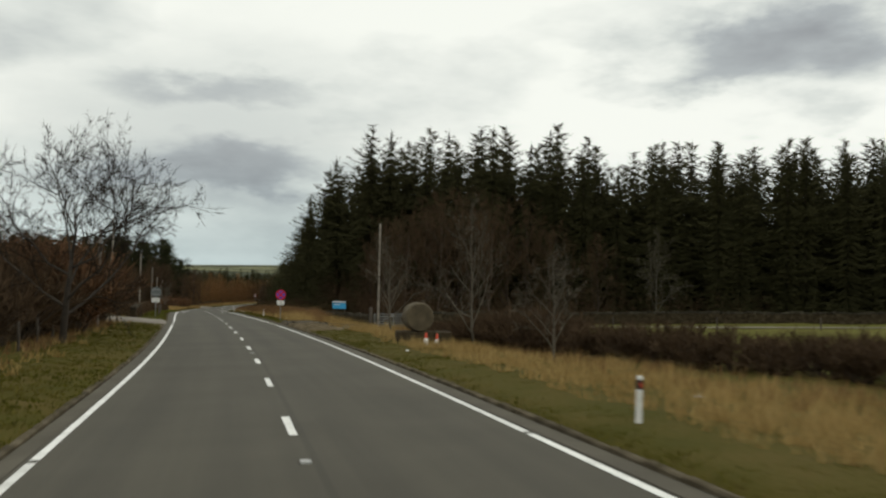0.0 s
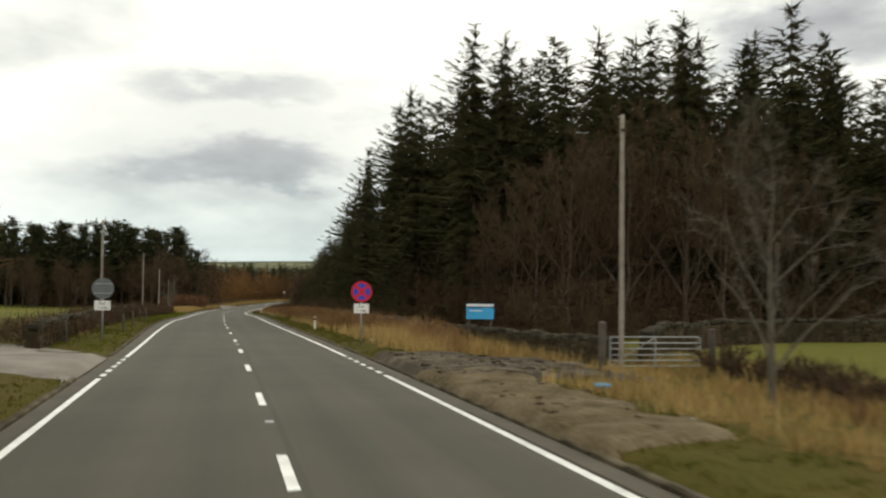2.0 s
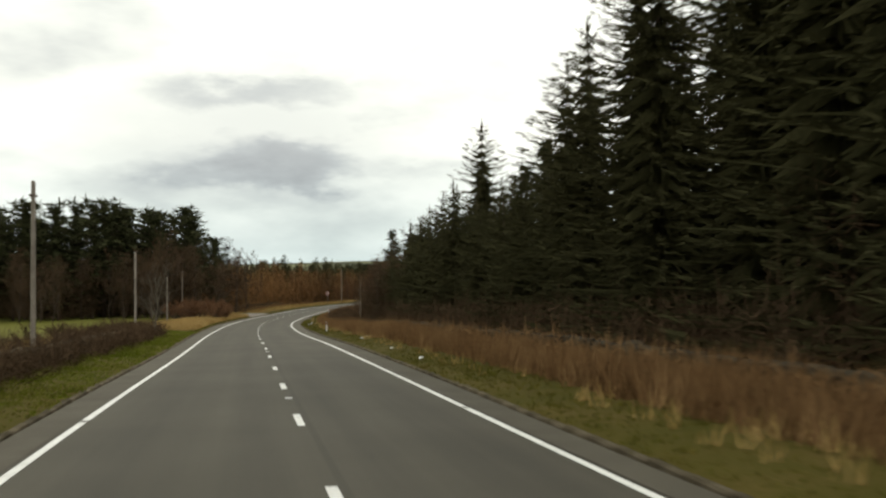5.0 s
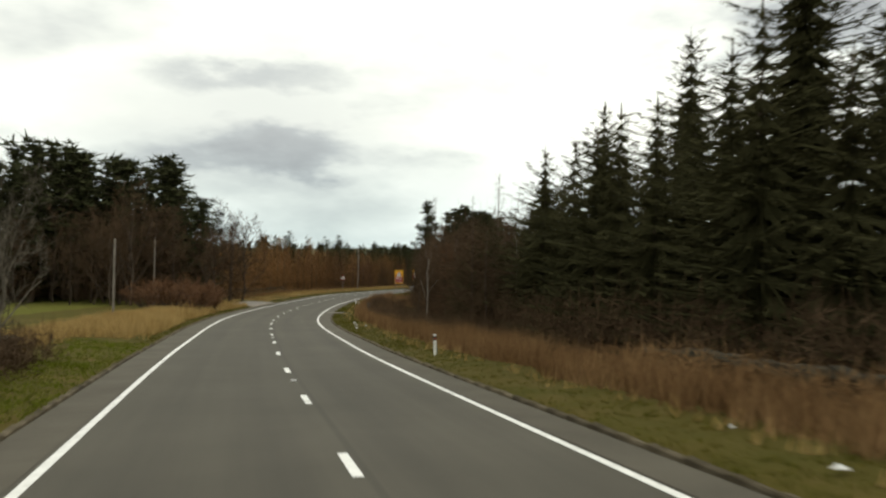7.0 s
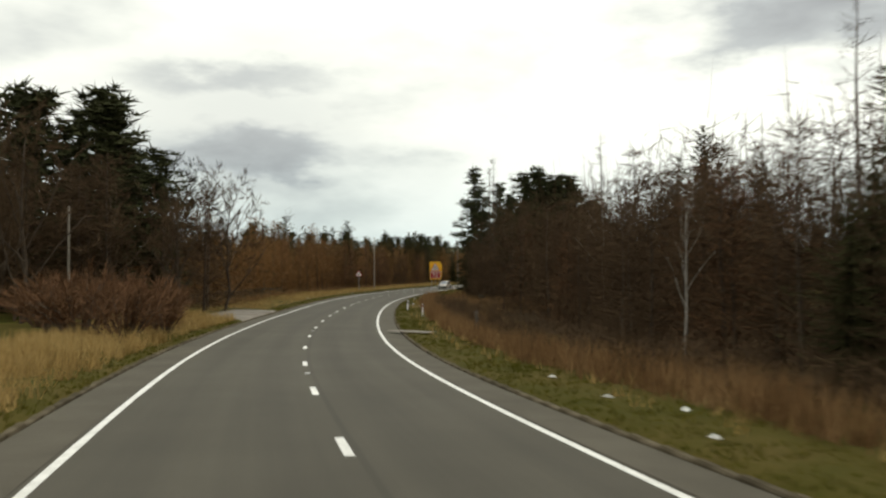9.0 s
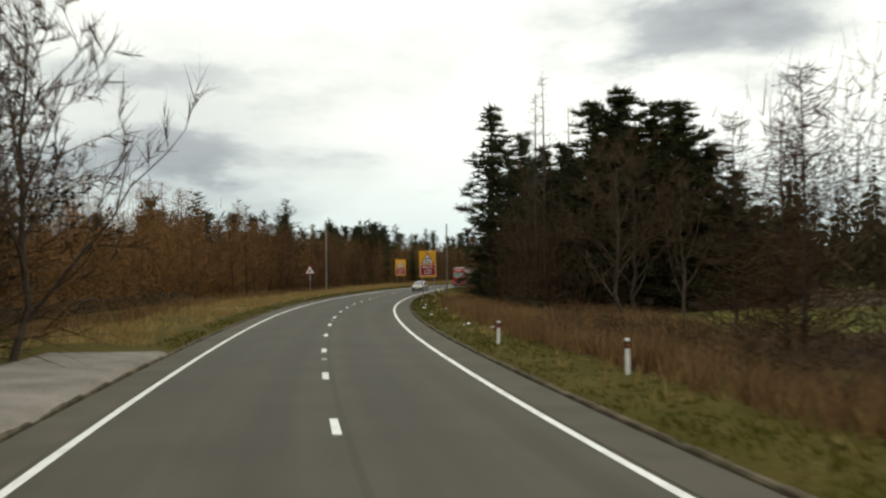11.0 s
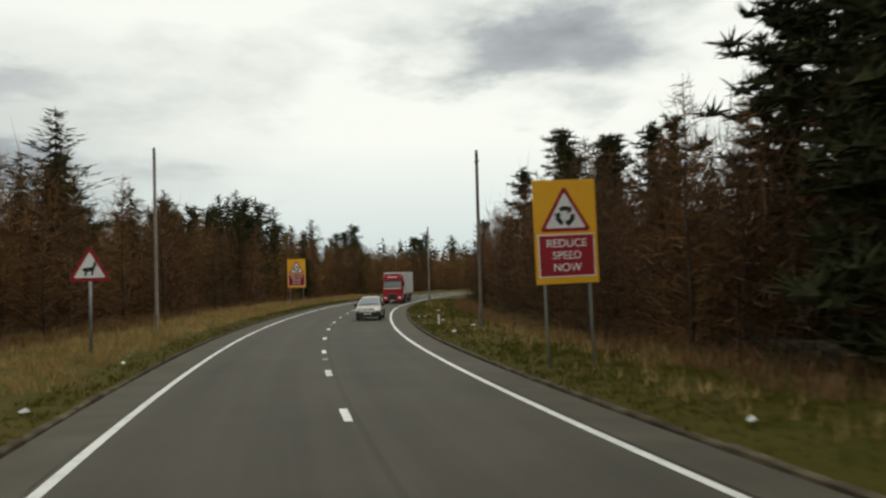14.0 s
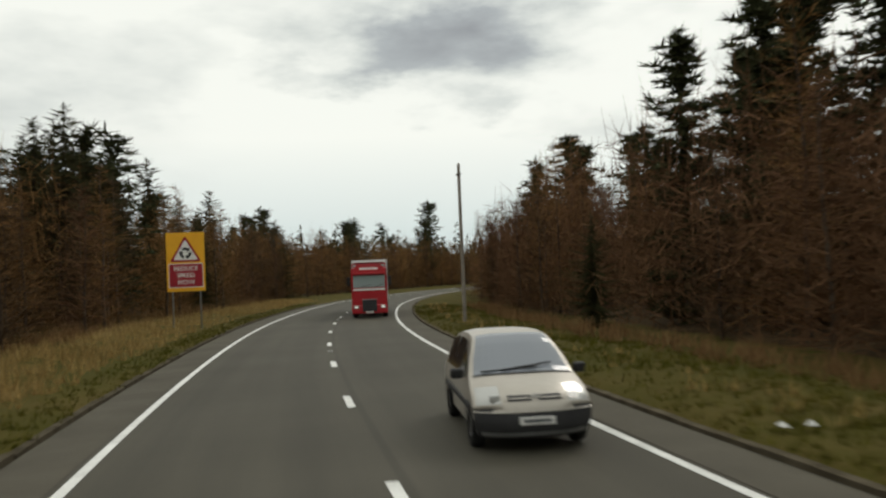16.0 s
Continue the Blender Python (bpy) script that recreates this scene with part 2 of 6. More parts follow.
M["bumper"] = material("dark_grey_bumper", [(0.028, 0.028, 0.03), (0.045, 0.045, 0.046)], 0.6, 3, 30, 0.1, vary=0)
M["tyre"] = material("tyre_rubber", [(0.012, 0.012, 0.012), (0.022, 0.022, 0.022)], 0.85, 5, 50, 0.2, vary=0)
M["rim"] = material("alloy_rim", [(0.30, 0.30, 0.30), (0.42, 0.42, 0.42)], 0.4, 5, 50, 0, metal=0.8, vary=0)
M["trailer"] = material("pale_trailer_sheet", [(0.46, 0.46, 0.44), (0.58, 0.58, 0.56)], 0.5, 0.6, 8, 0.05, vary=0)
M["bale"] = material("weathered_straw_bale", [(0.06, 0.046, 0.028), (0.095, 0.075, 0.046), (0.14, 0.112, 0.07)], 0.95, 2.5, 40, 0.9, vary=0.1, dist=0.05)
M["cone_red"] = material("faded_cone_red", [(0.52, 0.06, 0.03), (0.62, 0.09, 0.04)], 0.6, 3, 30, 0.05, vary=0.1)
M["litter"] = material("pale_litter", [(0.55, 0.55, 0.53), (0.75, 0.75, 0.73)], 0.7, 5, 30, 0.1, vary=0.15)
M["stud"] = material("reflective_stud", [(0.30, 0.30, 0.29), (0.5, 0.5, 0.48)], 0.35, 5, 50, 0.1, vary=0.2)


def plain(name, rough, base, metal=0.0, transm=0.0, emit=0.0):
    m = bpy.data.materials.new(name)
    m.use_nodes = True
    b = m.node_tree.nodes["Principled BSDF"]
    b.inputs["Base Color"].default_value = (*base, 1)
    b.inputs["Roughness"].default_value, b.inputs["Metallic"].default_value = rough, metal
    b.inputs["Transmission Weight"].default_value = transm
    if emit:
        b.inputs["Emission Color"].default_value, b.inputs["Emission Strength"].default_value = (1, 0.97, 0.9, 1), emit
    return m


M["glass"] = plain("tinted_window_glass", 0.06, (0.02, 0.023, 0.026))
# grey-blue base colour paints the sky's reflection into the car's windscreen
M["screen"] = plain("sky_painted_windscreen", 0.10, (0.215, 0.235, 0.265))
# lorry's windscreen: bright sky reflection put in as a pale teal base
M["pale_screen"] = plain("pale_sky_painted_windscreen", 0.12, (0.30, 0.36, 0.35))
M["lamp"] = plain("lit_headlamp_glass", 0.1, (0.8, 0.8, 0.78), emit=0.45)
M["lens"] = plain("clear_lamp_lens", 0.12, (0.50, 0.50, 0.48), metal=0.3)


# ---- mesh helpers ----
class Geo:
    """Collects triangles and quads as arrays and turns them into one mesh."""

    def __init__(self):
        self.v, self.f, self.n = [], [], 0

    def add(self, verts, faces):
        verts = np.asarray(verts, float).reshape(-1, 3)
        self.v.append(verts)
        self.f.extend((faces + self.n).tolist() if isinstance(faces, np.ndarray) else [[i + self.n for i in q] for q in faces])
        self.n += len(verts)

    def sprays(self, b, d, length, width, sag=0.12, side=None):
        """Pointed, folded leaf shapes at the points b along the ways d."""
        b, d = np.asarray(b, float), np.asarray(d, float)
        d = d / np.linalg.norm(d, axis=1)[:, None]
        r = side if side is not None else np.random.normal(size=d.shape)
        s = np.cross(d, r)
        s = s / (np.linalg.norm(s, axis=1)[:, None] + 1e-9)
        length, width = np.broadcast_to(length, len(b)), np.broadcast_to(width, len(b))
        mid = b + d * (length * 0.45)[:, None]
        drop = np.zeros_like(b)
        drop[:, 2] = -length * sag
        v = np.stack([b, mid + s * (width / 2)[:, None], b + d * length[:, None] + drop, mid - s * (width / 2)[:, None]], 1).reshape(-1, 3)
        k = np.arange(len(b))[:, None] * 4
        self.add(v, np.concatenate([k + [0, 1, 2], k + [0, 2, 3]]))

    def blades(self, b, d, length, width):
        """Single thin triangles: twigs and grass blades."""
        b, d = np.asarray(b, float), np.asarray(d, float)
        d = d / np.linalg.norm(d, axis=1)[:, None]
        s = np.cross(d, np.random.normal(size=d.shape))
        s = s / (np.linalg.norm(s, axis=1)[:, None] + 1e-9)
        length, width = np.broadcast_to(length, len(b)), np.broadcast_to(width, len(b))
        v = np.stack([b - s * (width / 2)[:, None], b + s * (width / 2)[:, None], b + d * length[:, None]], 1).reshape(-1, 3)
        k = np.arange(len(b))[:, None] * 3
        self.add(v, k + [0, 1, 2])

    def tube(self, pts, radii, n=5):
        pts = np.asarray(pts, float)
        t = np.gradient(pts, axis=0)
        t /= np.linalg.norm(t, axis=1)[:, None] + 1e-9
        up = np.array([0.31, 0.17, 0.94]) if abs(t[0][2]) < 0.9 else np.array([1.0, 0.1, 0])
        a = np.cross(t, up); a /= np.linalg.norm(a, axis=1)[:, None] + 1e-9
        c = np.cross(t, a)
        ang = np.arange(n) * 2 * math.pi / n
        ring = pts[:, None] + np.asarray(radii)[:, None, None] * (np.cos(ang)[None, :, None] * a[:, None] + np.sin(ang)[None, :, None] * c[:, None])
        k = len(pts)
        f = [[i * n + j, i * n + (j + 1) % n, (i + 1) * n + (j + 1) % n, (i + 1) * n + j] for i in range(k - 1) for j in range(n)]
        self.add(ring.reshape(-1, 3), f)
        self.f.append([self.n - n + j for j in range(n)])

    def box(self, c, size, turn=0.0, jit=0.0):
        x, y, z = (s / 2 for s in size)
        v = np.array([(sx * x, sy * y, sz * z) for sz in (-1, 1) for sx, sy in ((-1, -1), (1, -1), (1, 1), (-1, 1))])
        if jit:
            v = v + np.random.uniform(-jit, jit, v.shape)
        ct, st = math.cos(turn), math.sin(turn)
        v = v @ np.array([[ct, st, 0], [-st, ct, 0], [0, 0, 1]]) + np.asarray(c, float)
        self.add(v, [[3, 2, 1, 0], [4, 5, 6, 7], [0, 1, 5, 4], [1, 2, 6, 5], [2, 3, 7, 6], [3, 0, 4, 7]])

    def mesh(self, name, mat=None, smooth=False):
        me = bpy.data.meshes.new(name)
        v = np.concatenate(self.v)
        me.from_pydata(v.tolist(), [], self.f)
        if smooth:
            me.shade_smooth()
        if mat:
            me.materials.append(mat)
        return me


def part(name, shape, mat, parent=None, label="", smooth=False, m=None):
    """Links a Geo, bmesh or mesh as one mesh object under a thing or under a part."""
    if isinstance(shape, Geo):
        me = shape.mesh(name, mat, smooth)
    elif isinstance(shape, bmesh.types.BMesh):
        me = bpy.data.meshes.new(name)
        shape.to_mesh(me)
        shape.free()
        if smooth:
            me.shade_smooth()
        me.materials.append(mat)
    else:
        me = shape
    ob = new(name, me)
    if parent:
        ob.parent = parent
    if m is not None:
        ob.matrix_basis = m
    if label:
        ob["label"] = label
    return ob


def rod(a, b, r0, r1=None, n=10):
    g = Geo()
    g.tube([a, b], [r0, r0 if r1 is None else r1], n)
    g.f.append([n - 1 - j for j in range(n)])
    return g


def slab(size, c=(0, 0, 0), bevel=0.0, seg=2):
    bm = bmesh.new()
    bmesh.ops.create_cube(bm, size=1.0)
    bmesh.ops.scale(bm, vec=size, verts=bm.verts)
    bmesh.ops.translate(bm, vec=c, verts=bm.verts)
    if bevel:
        bmesh.ops.bevel(bm, geom=bm.edges[:], offset=bevel, segments=seg, profile=0.5, affect="EDGES")
    return bm


def plate(outline, thick):
    """A flat sheet in the xz plane, facing -y, with that thickness to +y."""
    g, n = Geo(), len(outline)
    v = [(x, 0, z) for x, z in outline] + [(x, thick, z) for x, z in outline]
    g.add(v, [[0, 0, 0]])
    g.f.clear()
    g.f.append(list(range(n)))
    g.f.append(list(range(2 * n - 1, n - 1, -1)))
    g.f.extend([[i, i + n, (i + 1) % n + n, (i + 1) % n] for i in range(n)])
    return g


def empty(name, m, **tags):
    ob = new(name)
    ob.matrix_basis = m
    return tagged(ob, **tags)


# ---- the line of the road: x, y, height and cross fall in degrees ----
ROAD = [
    (17.1, -62, 0.98, 1.0), (9.2, -31, 0.63, 1.0), (1.02, 0, 0.11, 1.93), (-6.91, 30, -0.51, 1.26), (-15.83, 60, -1.13, -0.22),
    (-25.26, 90, -1.91, -1.02), (-34.21, 120, -3.01, 0.35), (-43.09, 150, -4.19, -0.21), (-50.56, 180, -5.15, -1.07), (-54.37, 210, -5.65, 0.07),
    (-55.42, 240, -5.95, -0.62), (-53.44, 270, -6.28, -0.76), (-48.87, 297, -6.46, -0.13), (-42.42, 321, -6.66, -1.0), (-33.42, 345, -6.86, -0.8),
    (-21.02, 368, -7.06, -0.5), (-4.02, 390, -7.26, 0.0), (17.98, 410, -7.46, 0.0), (43.98, 428, -7.66, 0.0),
]


def catmull(rows, step=24):
    p = np.array(rows, float)
    p = np.concatenate([[2 * p[0] - p[1]], p, [2 * p[-1] - p[-2]]])
    out = []
    for i in range(1, len(p) - 2):
        for t in np.arange(step) / step:
            a, b, c, d = p[i - 1 : i + 3]
            out.append(0.5 * (2 * b + (c - a) * t + (2 * a - 5 * b + 4 * c - d) * t * t + (3 * b - a - 3 * c + d) * t**3))
    out.append(p[-2])
    return np.array(out)


LINE = catmull(ROAD)
CHAIN = np.r_[0, np.cumsum(np.linalg.norm(np.diff(LINE[:, :2], axis=0), axis=1))]
CHAIN -= np.interp(0.0, LINE[:, 1], CHAIN)
S0, S1 = CHAIN[0], CHAIN[-1]
TANG = np.gradient(LINE[:, :2], axis=0)
TANG /= np.linalg.norm(TANG, axis=1)[:, None]


def chain_at(y):
    """Distance along the road for a y of the plan."""
    return float(np.interp(y, LINE[:, 1], CHAIN))


def road_at(s, off=0.0, dz=0.0):
    """A point of the road's surface: s along it, off to its right."""
    x, y, z, bank = (np.interp(s, CHAIN, LINE[:, k]) for k in range(4))
    tx, ty = (np.interp(s, CHAIN, TANG[:, k]) for k in range(2))
    q = math.hypot(tx, ty)
    tx, ty = tx / q, ty / q
    return Vector((x + ty * off, y - tx * off, z + math.tan(radians(bank)) * max(-5, min(5, off)) + dz))


def turn_at(s):
    """The heading of the road, in degrees from +y to the left."""
    tx, ty = (np.interp(s, CHAIN, TANG[:, k]) for k in range(2))
    return math.degrees(math.atan2(-tx, ty))


def place(x, y):
    """The chainage and offset of a point of the plan."""
    d = (LINE[:, 0] - x) ** 2 + (LINE[:, 1] - y) ** 2
    k = int(d.argmin())
    return float(CHAIN[k]), float((x - LINE[k, 0]) * TANG[k, 1] - (y - LINE[k, 1]) * TANG[k, 0])


# distance from the middle line to the edge lines and from there to the kerbs, by y of the plan
EDGE_R = [(0, 3.36), (75, 3.17), (150, 3.0), (225, 3.08), (300, 2.87)]
EDGE_L = [(0, 3.27), (75, 3.51), (150, 3.45), (225, 3.25), (300, 3.08)]
MARGIN_R = [(50, 0.5), (85, 0.6), (105, 0.85), (150, 0.95)]
MARGIN_L = [(60, 0.45), (105, 0.85), (160, 1.1), (225, 0.85), (275, 1.0)]


def by_y(rows, s):
    return float(np.interp(np.interp(s, CHAIN, LINE[:, 1]), [r[0] for r in rows], [r[1] for r in rows]))


def edge_off(s, side):
    return by_y(EDGE_R if side > 0 else EDGE_L, s) * side


def kerb_off(s, side):
    return edge_off(s, side) + by_y(MARGIN_R if side > 0 else MARGIN_L, s) * side


# height of the land over the road's edge, by distance beyond the kerb
RISE_R = [(0, 0.06), (0.5, 0.10), (2.0, 0.12), (4.0, -0.05), (8, -0.25), (30, -0.1), (80, 0.6), (300, 4)]
RISE_L = [(0, 0.05), (0.5, 0.10), (2.0, 0.20), (4.5, 0.25), (8, 0.1), (30, -0.2), (80, 0.2), (300, -3)]


def rise(over, side):
    rows = RISE_R if side > 0 else RISE_L
    return float(np.interp(over, [r[0] for r in rows], [r[1] for r in rows]))


def land(x, y):
    """The ground's height off the road."""
    s, off = place(x, y)
    side = 1 if off > 0 else -1
    k = kerb_off(s, side)
    over = abs(off) - abs(k)
    z = road_at(s, k).z + rise(max(0, over), side)
    rough = min(1.0, max(0.0, over - 0.3) / 2)
    return z + rough * 0.14 * noise.noise((x * 0.35, y * 0.35, 3.1)) + rough * 0.06 * noise.noise((x * 1.3, y * 1.3, 7.7))

# ---- land, road, markings, kerbs ----
def spaced(lo, hi, step, far):
    """Even steps between lo and hi, then growing ones out to far."""
    mid = np.arange(lo, hi + 0.1, step).tolist()
    grow, v = [], step
    while v < far:
        v *= 1.45
        grow.append(v)
    return [lo - g for g in reversed(grow)] + mid + [hi + g for g in grow]


def build_ground():
    xs, ys = spaced(-130, 110, 4.0, 3300), spaced(-60, 440, 4.0, 3300)
    g, rows = Geo(), []
    for y in ys:
        for x in xs:
            s, off = place(x, y)
            side = 1 if off > 0 else -1
            over = abs(off) - abs(kerb_off(s, side))
            z = land(x, y) if over > 0 else road_at(s).z
            z -= float(np.interp(over, [-1, 4, 12, 15], [0.75, 0.5, 0.3, 0.0]))
            r = math.hypot(x + 30, y - 150)
            hill = max(0.0, r - 600) / 1900
            z += min(hill, 1.3) * (46 + 26 * noise.noise((x * 0.0011, y * 0.0011, 1.7)) + 10 * noise.noise((x * 0.004, y * 0.004, 5.1)))
            rows.append((x, y, z))
    nx = len(xs)
    g.add(rows, [[j * nx + i, j * nx + i + 1, (j + 1) * nx + i + 1, (j + 1) * nx + i] for j in range(len(ys) - 1) for i in range(nx - 1)])
    ob = part("ground", g, M["land"], smooth=True)
    return tagged(ob, "rough winter grassland and far brown hills under cloud", "ground", kind="structure")


def strip(name, s0, s1, offs, mat, step=2.0, label="", category="", wave=None):
    """A sheet along the road; offs: functions or pairs (offset, height)."""
    g, verts = Geo(), []
    ss = np.linspace(s0, s1, max(2, int((s1 - s0) / step)))
    for s in ss:
        for o in offs:
            off, dz = o(s) if callable(o) else o
            p = road_at(s, off, dz)
            if wave:
                p.z += wave(p, off)
            verts.append(p)
    n = len(offs)
    g.add(verts, [[j * n + i, j * n + i + 1, (j + 1) * n + i + 1, (j + 1) * n + i] for j in range(len(ss) - 1) for i in range(n - 1)])
    return tagged(part(name, g, mat, smooth=True), label, category, kind="structure")


def build_verge(side):
    cols = [0.0, 0.25, 0.6, 1.0, 1.5, 2.1, 2.8, 3.6, 4.6, 6.0, 8.0, 10.5, 13.0, 15.0]

    def col(over):
        def at(s):
            off = kerb_off(s, side) + side * (over + 0.06)
            return off, rise(over, side) - (0.15 if over == 0 else 0) - (0.4 if over > 14 else 0)
        return at

    def wave(p, off):
        over = abs(off) - 4.05
        q = min(1.0, max(0.0, over - 0.3) / 2)
        return q * (0.14 * noise.noise((p.x * 0.35, p.y * 0.35, 3.1)) + 0.06 * noise.noise((p.x * 1.3, p.y * 1.3, 7.7))) + 0.02 * noise.noise((p.x * 2, p.y * 2, 1))

    fs = [col(c) for c in cols]
    if side < 0:
        fs = fs[::-1]
    name = "verge_right" if side > 0 else "verge_left"
    return strip(name, S0 + 2, S1 - 2, fs, M["soil"], 1.5, "grassy road verge with moss and bare earth", "verge", wave)


def land_material():
    """Pasture near the road, darker moor and pale fields far off."""
    m = material("land", [(0.076, 0.082, 0.014), (0.100, 0.100, 0.022), (0.132, 0.116, 0.034)], 0.95, 0.05, 2.5, 0.5, vary=0, dist=0.05, spec=0.05)
    nt = m.node_tree
    N, L = nt.nodes.new, nt.links.new
    b = nt.nodes["Principled BSDF"]
    old = b.inputs["Base Color"].links[0].from_socket
    tc = N("ShaderNodeTexCoord")
    vor = N("ShaderNodeTexVoronoi"); vor.inputs["Scale"].default_value = 0.0035
    L(tc.outputs["Object"], vor.inputs["Vector"])
    ramp = N("ShaderNodeValToRGB")
    e = ramp.color_ramp.elements
    e[0].color, e[1].color = (0.035, 0.040, 0.026, 1), (0.16, 0.16, 0.085, 1)
    e[0].position, e[1].position = 0.35, 0.9
    e.new(0.6).color = (0.060, 0.066, 0.035, 1)
    sepc = N("ShaderNodeSeparateColor")
    L(vor.outputs["Color"], sepc.inputs[0]); L(sepc.outputs[0], ramp.inputs["Fac"])
    ln = N("ShaderNodeVectorMath"); ln.operation = "DISTANCE"; ln.inputs[1].default_value = (-30, 150, 0)
    L(tc.outputs["Object"], ln.inputs[0])
    mr = N("ShaderNodeMapRange"); mr.inputs["From Min"].default_value, mr.inputs["From Max"].default_value = 420, 700
    L(ln.outputs["Value"], mr.inputs["Value"])
    mix = N("ShaderNodeMixRGB")
    L(mr.outputs[0], mix.inputs["Fac"]); L(old, mix.inputs["Color1"]); L(ramp.outputs["Color"], mix.inputs["Color2"])
    L(mix.outputs["Color"], b.inputs["Base Color"])
    return m


M["land"] = land_material()
build_ground()
verge_right, verge_left = build_verge(1), build_verge(-1)
road = strip("road", S0, S1, [lambda s: (kerb_off(s, -1), -0.012), lambda s: (edge_off(s, -1), 0.0), (-1.65, 0.02), (0, 0.03), (1.65, 0.02), lambda s: (edge_off(s, 1), 0.0), lambda s: (kerb_off(s, 1), -0.012)],
             M["asphalt"], 1.5, "grey-brown worn asphalt two-lane country road", "road")


def lane_wear():
    """Each point of the road knows its place across and along it, so that wear can follow the lanes."""
    at = road.data.attributes.new("lane", "FLOAT_VECTOR", "POINT")
    rows = np.linspace(S0, S1, max(2, int((S1 - S0) / 1.5)))
    vals = np.array([(o, s, 0.0) for s in rows for o in (kerb_off(s, -1), edge_off(s, -1), -1.65, 0, 1.65, edge_off(s, 1), kerb_off(s, 1))], dtype=np.float32)
    at.data.foreach_set("vector", vals.ravel())
    nt = M["asphalt"].node_tree
    N, L = nt.nodes.new, nt.links.new
    b = nt.nodes["Principled BSDF"]
    old = b.inputs["Base Color"].links[0].from_socket
    an = N("ShaderNodeAttribute"); an.attribute_name = "lane"
    mp = N("ShaderNodeMapping"); mp.inputs["Scale"].default_value = (1.3, 0.035, 1)
    L(an.outputs["Vector"], mp.inputs["Vector"])
    n1 = N("ShaderNodeTexNoise"); n1.inputs["Scale"].default_value = 1.0; n1.inputs["Detail"].default_value = 6; n1.inputs["Roughness"].default_value = 0.6
    L(mp.outputs[0], n1.inputs["Vector"])
    sep = N("ShaderNodeSeparateXYZ"); L(an.outputs["Vector"], sep.inputs[0])
    # wheel tracks 0.8 and 2.4 metres from the middle are polished a little darker
    ab = N("ShaderNodeMath"); ab.operation = "ABSOLUTE"; L(sep.outputs["X"], ab.inputs[0])
    pp = N("ShaderNodeMath"); pp.operation = "PINGPONG"; pp.inputs[1].default_value = 0.8; L(ab.outputs[0], pp.inputs[0])
    tr = N("ShaderNodeMapRange"); tr.interpolation_type = "SMOOTHSTEP"
    tr.inputs["From Min"].default_value, tr.inputs["From Max"].default_value = 0.3, 0.75
    tr.inputs["To Min"].default_value, tr.inputs["To Max"].default_value = 1.04, 0.93
    L(pp.outputs[0], tr.inputs["Value"])
    st = N("ShaderNodeMapRange"); st.inputs["From Min"].default_value, st.inputs["From Max"].default_value = 0.3, 0.7
    st.inputs["To Min"].default_value, st.inputs["To Max"].default_value = 0.84, 1.14
    L(n1.outputs["Fac"], st.inputs["Value"])
    mul = N("ShaderNodeMath"); mul.operation = "MULTIPLY"; L(tr.outputs[0], mul.inputs[0]); L(st.outputs[0], mul.inputs[1])
    # a tarred seam beside the middle line
    se = N("ShaderNodeMapRange"); se.inputs["From Min"].default_value, se.inputs["From Max"].default_value = 0.03, 0.07
    se.inputs["To Min"].default_value, se.inputs["To Max"].default_value = 0.80, 1.0
    sx = N("ShaderNodeMath"); sx.operation = "SUBTRACT"; sx.inputs[1].default_value = 0.13; L(sep.outputs["X"], sx.inputs[0])
    sa = N("ShaderNodeMath"); sa.operation = "ABSOLUTE"; L(sx.outputs[0], sa.inputs[0]); L(sa.outputs[0], se.inputs["Value"])
    m2 = N("ShaderNodeMath"); m2.operation = "MULTIPLY"; L(mul.outputs[0], m2.inputs[0]); L(se.outputs[0], m2.inputs[1])
    mix = N("ShaderNodeMixRGB"); mix.blend_type = "MULTIPLY"; mix.inputs["Fac"].default_value = 1.0
    L(old, mix.inputs["Color1"]); L(m2.outputs[0], mix.inputs["Color2"])
    L(mix.outputs["Color"], b.inputs["Base Color"])


lane_wear()
for side in (-1, 1):
    m = strip("road_margin", S0, S1, [lambda s, k=side: (edge_off(s, k) + k * 0.14, 0.005), lambda s, k=side: (kerb_off(s, k) - k * 0.01, -0.004)][::side], M["asphalt_edge"], 1.5,
              "dusty paler asphalt margin outside the edge line", "road margin")


def mark(s0, s1, off, width, dz=0.008):
    """One painted line with uneven edges: off 0 is the middle, else the edge line of that side."""
    g, v = Geo(), []
    n = max(2, int((s1 - s0) / 1.5) + 1)
    for s in np.linspace(s0, s1, n):
        o = edge_off(s, 1 if off > 0 else -1) if off else 0.0
        crown = 0.0 if off else 0.03
        w = width / 2 * random.uniform(0.9, 1.06)
        v += [road_at(s, o - w, crown + dz), road_at(s, o + w, crown + dz)]
    g.add(v, [[2 * i, 2 * i + 1, 2 * i + 3, 2 * i + 2] for i in range(n - 1)])
    return g


